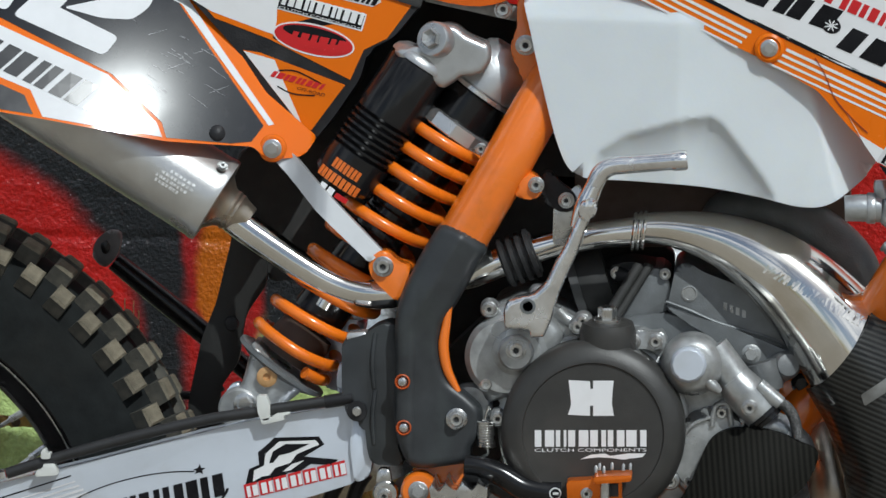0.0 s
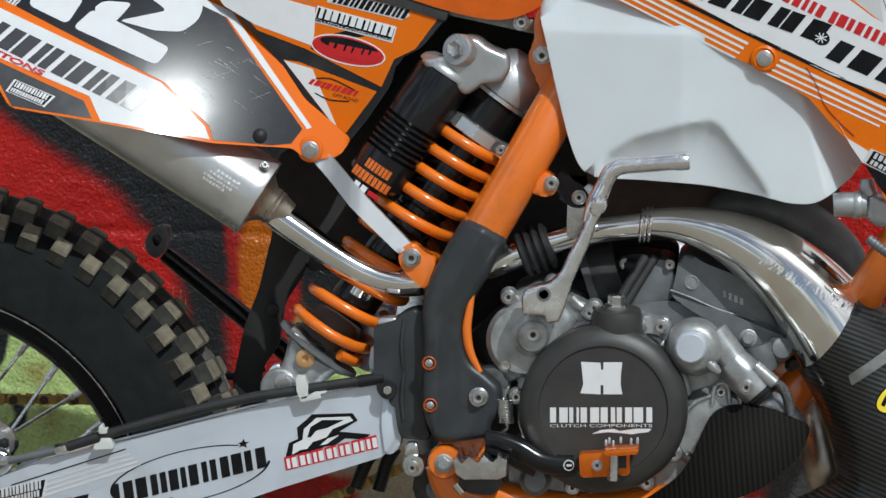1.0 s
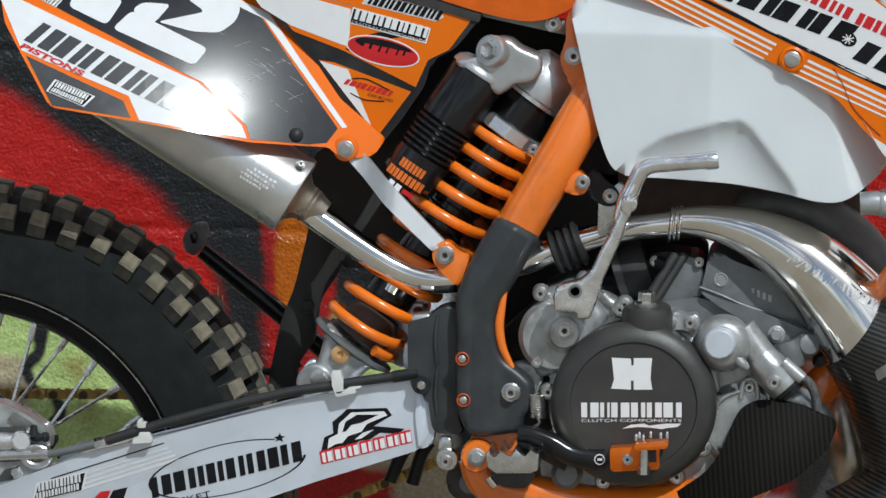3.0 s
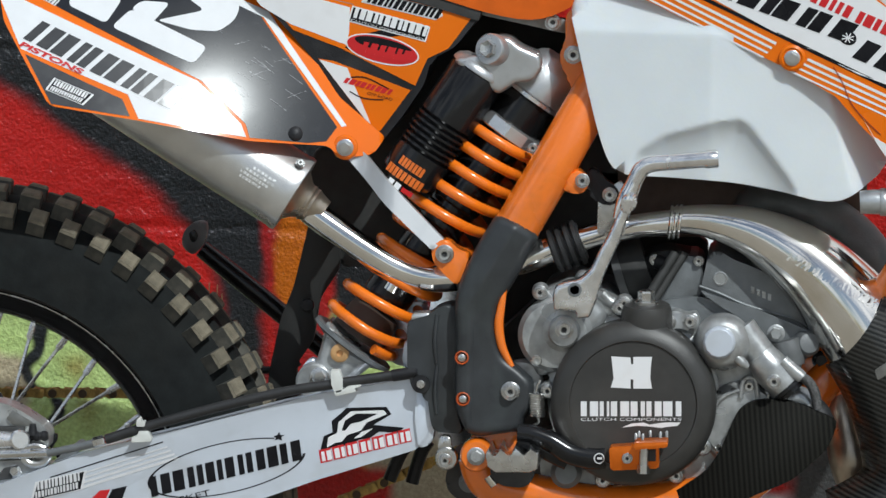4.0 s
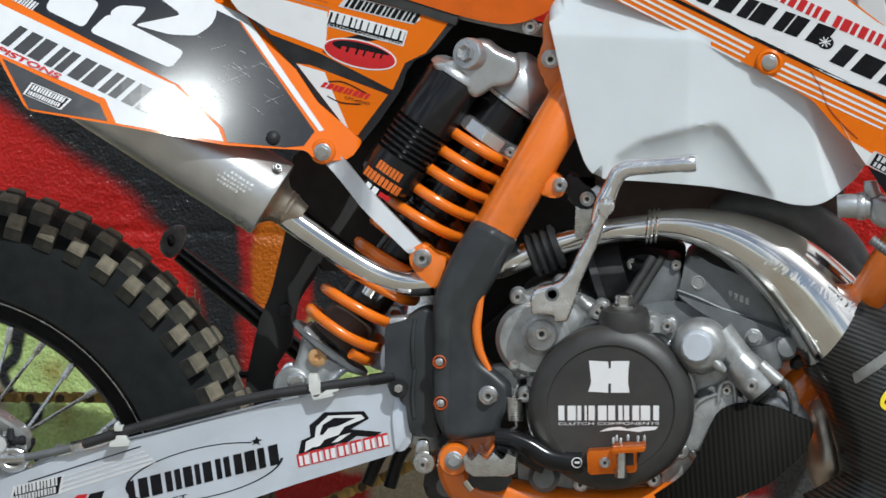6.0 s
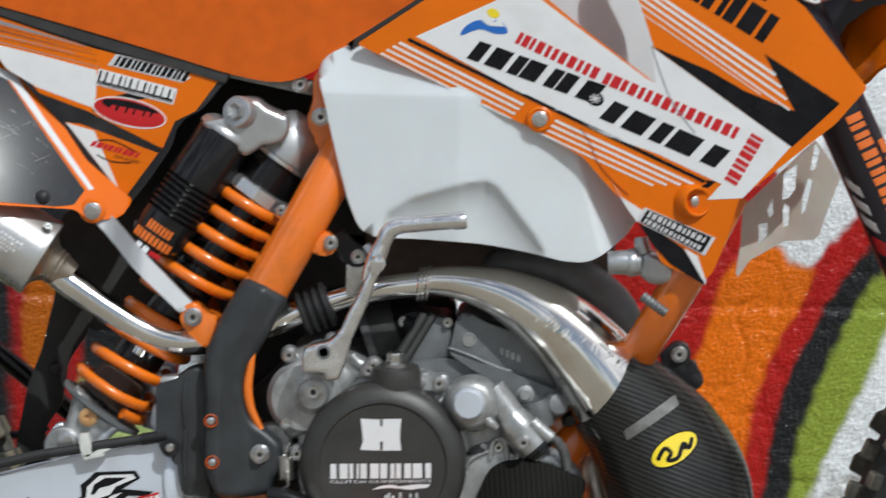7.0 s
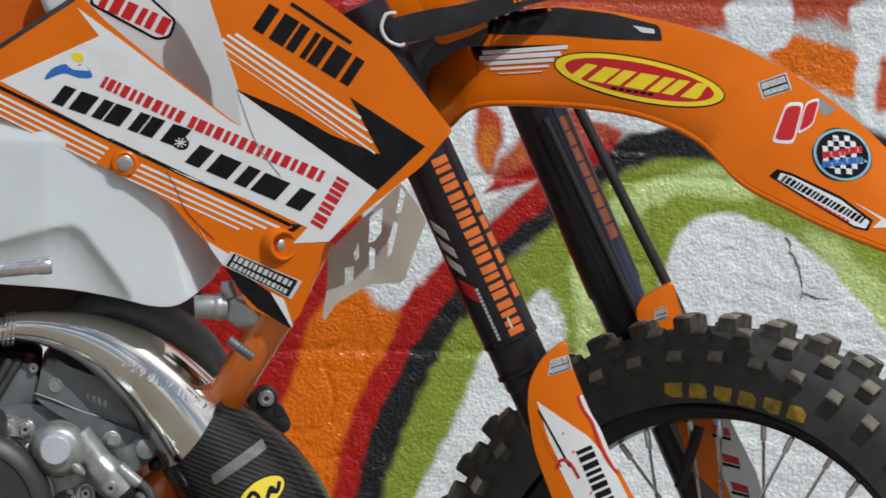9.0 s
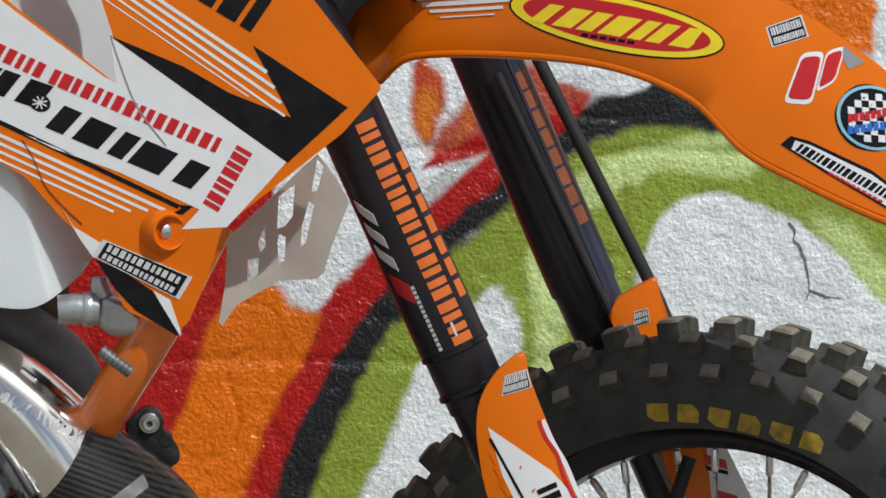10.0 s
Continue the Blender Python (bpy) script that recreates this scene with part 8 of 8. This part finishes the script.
for k in range(6):
    p, q = arc[k], arc[k + 1]
    way = (q - p)
    n = Vector((-way.y, way.x)).normalized() * 0.0150
    quad = [p + way * 0.12 - n * 0.5, p + way * 0.82 - n * 0.5, p + way * 0.82 + n * 0.5, p + way * 0.12 + n * 0.5]
    m1, m2 = p + way * 0.40, p + way * 0.60
    quad = [quad[0], quad[1], quad[2] - n * 0.35, m2 + n * 0.5, quad[3]] if k % 2 else [quad[0] + n * 0.3, m1 - n * 0.5] + quad[1:]
    o = decal("side_wording", [tuple(v) for v in quad], TY, LETTERS, front_wheel, "faded yellow block lettering" if k == 0 else "", lift=0.001, cell=0.008)
    o.matrix_parent_inverse = front_pose.inverted()

# -- footpeg, brake pedal and linkage --
peg = part("footpeg", plate([(-0.2833, 0.4437), (-0.28, 0.4495), (-0.2763, 0.4404), (-0.2729, 0.4405), (-0.2686, 0.451), (-0.2627, 0.4431), (-0.2581, 0.4409), (-0.2538, 0.4514), (-0.2468, 0.4447), (-0.2433, 0.4413), (-0.2389, 0.4518), (-0.2331, 0.445), (-0.2297, 0.448), (-0.2305, 0.4302), (-0.2384, 0.4265), (-0.2726, 0.4256), (-0.2807, 0.4311)], -0.19, -0.12, 0.002), STEEL, bike, "steel footpeg with toothed edge")
part("peg_arm", plate(round_corners([(-0.2805, 0.4263), (-0.2347, 0.4275), (-0.2356, 0.416), (-0.2446, 0.4065), (-0.2675, 0.4082), (-0.278, 0.416)], 0.005), -0.16, -0.11, 0.005, segments=3), DARK, peg)
part("peg_pin", tube([(-0.282, -0.14, 0.4157), (-0.2749, -0.14, 0.4067)], 0.006, 12, smooth_path=False), CHROME, peg)
part("peg_lug", lathe([(0, 0.0165), (0.026, 0.0165), (0.029, 0.0145), (0.0292, 0.009)], 28, Vector((-0.2950, -0.115, 0.4357)), (0, -1, 0)), ORANGE_PAINT, peg)
bolt(-0.2950, 0.4357, -0.144, peg, 0.0088, "hex", CAST)
pedal = part("brake_pedal", tube([(-0.2530, -0.155, 0.4626), (-0.2378, -0.155, 0.4611), (-0.2187, -0.155, 0.4540), (-0.1995, -0.155, 0.4430), (-0.1781, -0.155, 0.4389), (-0.1639, -0.155, 0.4392)], [0.0085, 0.0095, 0.0105, 0.0115, 0.012, 0.012], 20), BLACK_METAL, bike, "black brake pedal with orange folding tip")
part("pedal_inner", tube([(-0.2523, -0.145, 0.4518), (-0.2356, -0.145, 0.4489), (-0.2188, -0.145, 0.4398), (-0.2020, -0.145, 0.4322)], 0.0085, 16), BLACK_METAL, pedal)
decal("round_mark", ellipse(*(-0.1695, 0.4399), 0.0055, 0.0055), flat(-0.1675), WHITE, pedal, lift=0.0006)
decal("round_mark_inner", ellipse(*(-0.1695, 0.4399), 0.0043, 0.0043), flat(-0.1675), BLACK_INK, pedal, lift=0.0012)
decal("round_mark_bar", stripe(*[(-0.1717, 0.4399), (-0.1666, 0.44)], 0.0022), flat(-0.1675), WHITE, pedal, lift=0.0018)
tip = part("pedal_tip", plate(round_corners([(-0.1591, 0.4546), (-0.1353, 0.4564), (-0.1331, 0.4599), (-0.1092, 0.4617), (-0.1086, 0.4342), (-0.1574, 0.4306)], 0.003), -0.19, -0.165, 0.002), ORANGE_ANOD, pedal, "orange anodised pedal tip")
# raised dark plate: a recess painted by its shade alone
part("tip_recess", plate([(-0.1234, 0.4528), (-0.1121, 0.4537), (-0.1118, 0.4417), (-0.1232, 0.4408)], -0.1915, -0.19, 0.0005), DARK, tip)
bolt(*(-0.1407, 0.4435), -0.190, tip, 0.0055)
part("tip_pin", lathe([(0, 0.0045), (0.022, 0.0045)], 16, Vector((-0.124, -0.192, 0.4350)), (0, 0, 1)), STEEL, tip)
part("tip_nut", lathe([(0, 0.0065), (0.008, 0.0065)], 6, Vector((-0.124, -0.192, 0.4291)), (0, 0, 1)), STEEL, tip)
part("tip_plate", plate(round_corners([(-0.1341, 0.4616), (-0.1001, 0.4637), (-0.1, 0.458), (-0.134, 0.4547)], 0.002), -0.21, -0.17, 0.0015), ORANGE_ANOD, tip)
for x, z in [(-0.1327, 0.4629), (-0.1294, 0.4652), (-0.1254, 0.4625), (-0.1181, 0.4661), (-0.1079, 0.4652), (-0.1016, 0.466)]:
    part("grip_pin", lathe([(0, 0.0017), (0.005, 0.0015), (0.0065, 0.0005)], 8, (x, -0.19, z), (0, 0, 1)), STEEL, tip)
part("return_spring", tube([(Vector((-0.2359, -0.134, 0.5011)).lerp(Vector((-0.2345, -0.134, 0.4773)), k / 120) + Vector((math.cos(k * 0.524) * 0.0075, math.sin(k * 0.524) * 0.0075, 0))) for k in range(121)], 0.0014, 6, smooth_path=False), STEEL, bike, "small steel return spring")
part("spring_hook", tube([(-0.2322, -0.134, 0.5141), (-0.2349, -0.134, 0.5073), (-0.2358, -0.134, 0.5016)], 0.0014, 6), STEEL, bike)
part("spring_hook", tube([(-0.2343, -0.134, 0.4777), (-0.2327, -0.134, 0.4711), (-0.2388, -0.134, 0.4671)], 0.0014, 6), STEEL, bike)
rod = part("brake_rod_end", lathe([(0, 0.0118), (0.012, 0.0118), (0.014, 0.0105), (0.0142, 0.008)], 28, Vector((-0.3265, -0.11, 0.4299)), (0, -1, 0)), STEEL, bike, "steel rod end of the brake linkage")
part("rod_fork", plate(round_corners([(-0.3336, 0.4528), (-0.3233, 0.4531), (-0.3207, 0.4387), (-0.3357, 0.4383)], 0.003), -0.122, -0.108, 0.003), STEEL, rod)
bolt(*(-0.3274, 0.428), -0.124, rod, 0.007)
part("chain_guide", tube([(-0.3945, 0.03, 0.386), (-0.382, 0.03, 0.4161), (-0.3687, 0.03, 0.4283)], 0.007, 10), BLACK_PL, bike, "black rubber chain guide")
part("chain_guide", tube([(-0.3708, 0.03, 0.3836), (-0.3625, 0.03, 0.4136), (-0.3539, 0.03, 0.4287)], 0.007, 10), BLACK_PL, bike)
part("linkage_lower", plate(round_corners([(-0.3266, 0.4251), (-0.2975, 0.4317), (-0.2908, 0.3907), (-0.308, 0.3726), (-0.3258, 0.3839), (-0.3319, 0.3955)], 0.008), -0.05, 0.02, 0.006), DARK, bike, "oily suspension linkage")
for x, z in [(-0.3068, 0.3965)]:
    bolt(x, z, -0.05, bike, 0.010, "hex", CAST_DARK)

# -- rear brake line, clips and caliper --
line = part("brake_line", tube([(-0.6755, -0.118, 0.4392), (-0.6426, -0.118, 0.4505), (-0.6108, -0.118, 0.4607), (-0.5572, -0.118, 0.4766), (-0.4922, -0.118, 0.4934), (-0.4473, -0.118, 0.5016), (-0.4019, -0.118, 0.5097), (-0.372, -0.118, 0.5145)], 0.0052, 14), HOSE, bike, "black rear brake hose along the swingarm")
part("line_sleeve", tube([(-0.3835, -0.118, 0.5125), (-0.3576, -0.118, 0.5172)], 0.0062, 14, smooth_path=False), BLACK_PL, line)
part("line_ferrule", tube([(-0.7358, -0.112, 0.4228), (-0.7094, -0.115, 0.4292), (-0.687, -0.118, 0.4354)], [0.0040, 0.0042, 0.0044], 14), CAST_DARK, line)
part("line_nut", lathe([(0, 0.0050), (0.001, 0.0058), (0.011, 0.0058), (0.012, 0.0050)], 6, Vector((-0.6882, -0.118, 0.4353)), (1, 0, 0.28)), STEEL, line)
part("line_union", merge(tube([(-0.8039, -0.104, 0.4182), (-0.7689, -0.104, 0.4204), (-0.7349, -0.106, 0.4227)], 0.0058, 16), lathe([(0, 0.0072), (0.013, 0.0072)], 6, Vector((-0.7538, -0.104, 0.4213)), (1, 0, 0.06))), STEEL, line)
part("line_ring", tube([(-0.7491 + 0.0125 * math.cos(q), -0.104, 0.4191 + 0.0095 * math.sin(q)) for q in (2 * math.pi * k / 28 for k in range(29))], 0.0042, 10, smooth_path=False), STEEL, line)
CLIP = mat("milky_clip_plastic", (0.62, 0.63, 0.60), 0.4, grain=0.05)
for pts in ([(-0.6435, 0.4542), (-0.6431, 0.4624), (-0.6396, 0.4636), (-0.6384, 0.459), (-0.6349, 0.4603), (-0.6348, 0.4545)], [(-0.6485, 0.4378), (-0.6474, 0.4437), (-0.6417, 0.445), (-0.6412, 0.4496), (-0.6313, 0.4499), (-0.6277, 0.443), (-0.6277, 0.4396)], [(-0.4457, 0.5174), (-0.437, 0.5177), (-0.4334, 0.5085), (-0.4332, 0.4958), (-0.4412, 0.4944), (-0.4448, 0.5024)], [(-0.4424, 0.4955), (-0.4321, 0.4981), (-0.4275, 0.5017), (-0.4148, 0.5032), (-0.4148, 0.5015), (-0.4217, 0.4996), (-0.4193, 0.4962), (-0.44, 0.491)]):
    part("hose_clip", plate(round_corners(pts, 0.0015), -0.126, -0.112, 0.0015), CLIP, line, "milky plastic hose clip")
caliper = part("brake_caliper", plate(round_corners([(-0.8117, 0.4771), (-0.7813, 0.4703), (-0.7649, 0.4631), (-0.7437, 0.4497), (-0.7366, 0.4406), (-0.7375, 0.4253), (-0.7526, 0.4191), (-0.811, 0.4152)], 0.004), -0.095, -0.05, 0.005, segments=3), CAST, bike, "cast rear brake caliper")
part("caliper_window", plate(round_corners([(-0.7742, 0.4641), (-0.7542, 0.4529), (-0.7518, 0.4483), (-0.7728, 0.4478), (-0.7811, 0.4557)], 0.002), -0.0975, -0.09, 0.001), STRAP, caliper)
part("caliper_cylinder", tube([(-0.8105, -0.1, 0.4339), (-0.7813, -0.1, 0.4335), (-0.7696, -0.1, 0.4338)], [0.0095, 0.0095, 0.0085], 24), ALU, caliper)
part("caliper_bore", lathe([(0, 0.0105), (0.008, 0.0105), (0.010, 0.0085), (0.010, 0.004)], 24, Vector((-0.7673, -0.1, 0.4345)), (0.3, -1, 0.1)), ALU, caliper)
part("bleed_nipple", ribbed((-0.7604, -0.1, 0.4376), (-0.7371, -0.1, 0.4394), 0.0052, 3, 0.0012), BLACK_PL, caliper)
part("nipple_cap", tube([(-0.7525, -0.102, 0.4398), (-0.7527, -0.102, 0.4515)], [0.0052, 0.0032], 12, smooth_path=False), BLACK_PL, caliper)
part("caliper_foot", plate(round_corners([(-0.8102, 0.4105), (-0.7635, 0.4136), (-0.7285, 0.4099), (-0.726, 0.3971), (-0.8099, 0.3831)], 0.003), -0.100, -0.07, 0.003), CAST, caliper)
# dark plates laid on the casting stand in for its shaded gaps
for pts in ([(-0.799, 0.4476), (-0.7617, 0.4481), (-0.7616, 0.4422), (-0.7989, 0.4424)], [(-0.7988, 0.4284), (-0.7696, 0.4286), (-0.7649, 0.4252), (-0.7987, 0.4225)], [(-0.7821, 0.4049), (-0.767, 0.4088), (-0.7738, 0.394), (-0.7924, 0.3906)]):
    part("caliper_gap", plate(round_corners(pts, 0.0015), -0.1015, -0.09, 0.0006), DARK, caliper)
part("caliper_arm", plate(round_corners([(-0.7327, 0.4114), (-0.7068, 0.4337), (-0.6997, 0.4316), (-0.7227, 0.4029)], 0.003), -0.090, -0.07, 0.003), CAST_DARK, caliper)
bolt(*(-0.771, 0.4017), -0.100, caliper, 0.0065, "hex")
disc = part("brake_disc", lathe([(0, 0.055), (0, 0.116), (0.004, 0.116), (0.004, 0.055)], 64, REAR + Vector((0, -0.052, 0)), (0, 1, 0)), STEEL, rear_wheel)
disc.matrix_parent_inverse = Matrix.Translation(REAR).inverted()
for k in range(36):
    a = 2 * math.pi * k / 36
    fin = [(0.126, -0.0075), (0.137, -0.0035), (0.1405, 0.0008), (0.138, 0.0035), (0.126, 0.0065)]
    pts = [(REAR.x + r * math.cos(a) - o * math.sin(a), REAR.z + r * math.sin(a) + o * math.cos(a)) for r, o in fin]
    t = part("disc_lobe", plate(pts, -0.056, -0.050, 0.001), BLACK_METAL, rear_wheel)
    t.matrix_parent_inverse = Matrix.Translation(REAR).inverted()

# -- chain --
chain = group("drive_chain", bike, "dusty gold drive chain")
link_in = pin_in = None
CHAIN_PIN = mat("oily_chain_pin", (0.05, 0.03, 0.015), 0.45, 0.5, grain=0.3)
runs = [(Vector((-0.8634, 0.055, 0.4639)), Vector((-0.3029, 0.055, 0.4736))), (Vector((-0.473, 0.055, 0.3476)), Vector((-0.3137, 0.055, 0.4208)))]
PITCH = 0.0159
for a, b in runs:
    n = int((b - a).length / PITCH)
    d = (b - a).normalized()
    turn = Vector((1, 0, 0)).rotation_difference(d).to_matrix().to_4x4()
    for k in range(n):
        m = Matrix.Translation(a + d * (PITCH * k) + Vector((0, -0.002 if k % 2 else 0.003, 0))) @ turn
        if link_in is None:
            out_l = []
            for i in range(28):
                t = 2 * math.pi * i / 28
                cx = PITCH if math.cos(t) > 0 else 0.0
                out_l.append((cx + 0.0072 * math.cos(t), (0.0072 - 0.0040 * (1 - abs(math.cos(t))) ** 2) * math.sin(t)))
            body = merge(plate(out_l, -0.006, -0.0042, 0.0004), plate(out_l, 0.0042, 0.006, 0.0004), lathe([(-0.007, 0.003), (0.007, 0.003)], 12, (0, 0, 0)), lathe([(-0.0042, 0.005), (0.0042, 0.005)], 14, (PITCH, 0, 0)))
            link_in = part("chain_link", body, GOLD, chain)
            link_in.matrix_basis = m
        else:
            again(link_in, "chain_link", m, chain)
        if pin_in is None:
            pin_in = part("chain_pin", merge(lathe([(0, 0.0046), (0.0012, 0.0046)], 14, (0, -0.006, 0), (0, -1, 0))), CHAIN_PIN, chain)
            pin_in.matrix_basis = m
        else:
            again(pin_in, "chain_pin", m, chain)

# -- side stand folded up on the far side --
stand = part("side_stand", tube([(-0.6046, 0.12, 0.616), (-0.5669, 0.12, 0.5869), (-0.5059, 0.12, 0.5391), (-0.4571, 0.12, 0.4994)], [0.0095, 0.0105, 0.0105, 0.0105], 18), BLACK_METAL, bike, "black side stand, folded up")
part("stand_foot", plate(arc_points([(-0.624, 0.6204), (-0.6206, 0.6367), (-0.6087, 0.646), (-0.5979, 0.6433), (-0.6, 0.6252), (-0.6118, 0.611)], 5, True), 0.105, 0.118, 0.004, segments=3), mat("grey_cast_foot", (0.13, 0.13, 0.13), 0.5, 0.3, grain=0.2, stain=(0.2, 0.19, 0.18), stain_amount=0.4), stand, "worn grey stand foot")
part("stand_hook", plate(round_corners([(-0.614, 0.6243), (-0.6166, 0.6338), (-0.6106, 0.6376), (-0.6069, 0.6317), (-0.6092, 0.6244)], 0.002), 0.101, 0.106, 0.001), BLACK_METAL, stand)
part("spark_spring", tube([(-0.5476, 0.06, 0.4975), (-0.5237, 0.06, 0.4952), (-0.5, 0.06, 0.5048)], 0.004, 8), DARK, bike)

# -- engine guard of carbon below the cases --
skid_c = (-0.0054, 0.4278)
part("engine_guard", plate(arc_points([(-0.037, 0.4759), (-0.0283, 0.491), (-0.0126, 0.4995), (0.01, 0.5012), (0.0328, 0.4972), (0.0511, 0.4892), (0.0684, 0.4788), (0.0588, 0.4539), (0.0433, 0.4392), (0.0233, 0.4226), (-0.0104, 0.4079), (-0.0497, 0.3879), (-0.1007, 0.3807), (-0.1067, 0.3938), (-0.0815, 0.4117), (-0.0609, 0.4295), (-0.0489, 0.4481)], 4, True), 0, 0.012, 0.005, lambda x, z: -0.172 + 6.0 * (x - skid_c[0] - 0.3 * (z - skid_c[1])) ** 2 + 5.0 * max(0.0, z - skid_c[1]) ** 2 + 3.0 * max(0.0, skid_c[1] - z) ** 2, 0.008, segments=3), CARBON_RIBS, bike, "black carbon fibre engine guard")

# -- cracks and chips in the wall paint --
GAP = mat("dark_crack", (0.17, 0.165, 0.16), 0.9, grain=0.3)
for pts in ([(0.7710, 0.7336), (0.7765, 0.7265), (0.7755, 0.7180), (0.7817, 0.7109), (0.7869, 0.6988)], [(0.7869, 0.6988), (0.7889, 0.6892), (0.7903, 0.6807), (0.7911, 0.6705), (0.7895, 0.6614)], [(0.7911, 0.6698), (0.8009, 0.6676), (0.8083, 0.6640), (0.8213, 0.6630)]):
    jag = []
    for i, p in enumerate(arc_points(pts, 5)):
        jag.append((p[0] + random.uniform(-1, 1) * 0.0005, p[1] + random.uniform(-1, 1) * 0.0005))
    part("crack", plate(band(jag, 0.0006), WALL_Y - 0.0016, WALL_Y + 0.002, 0), GAP, wall, smooth=False)


# ---- dry grass at the foot of the wall ----
grass = thing("dry_grass", "few dry straw-coloured grass stalks at the wall", "grass", ((-0.6145, 0.5515)[0], 0.42, 0.0))
STRAW = mat("dry_straw", (0.55, 0.40, 0.20), 0.7, grain=0.2)
for tip, lean in (((-0.6259, 0.5512), -0.01), ((-0.617, 0.5489), 0.0), ((-0.6118, 0.5389), 0.012), ((-0.6205, 0.5323), 0.006)):
    bx = grass.location.x
    part("stalk", tube([(lean * 2, 0, 0), ((tip[0] - bx) * 0.4 + lean, 0.004, tip[1] * 0.5), (tip[0] - bx, 0.0, tip[1])], [0.0016, 0.0012, 0.0006], 6), STRAW, grass)

# -- no part lies deeper than a sub-part: what is nested further joins its part --
for ob in list(bike.children_recursive):
    chain_up = [ob]
    while chain_up[-1].parent:
        chain_up.append(chain_up[-1].parent)
    if len(chain_up) > 3:
        m = ob.matrix_basis.copy()
        for up in chain_up[1:-2]:
            m = up.matrix_parent_inverse @ up.matrix_basis @ m
        ob.parent = chain_up[-2]
        ob.matrix_basis = m
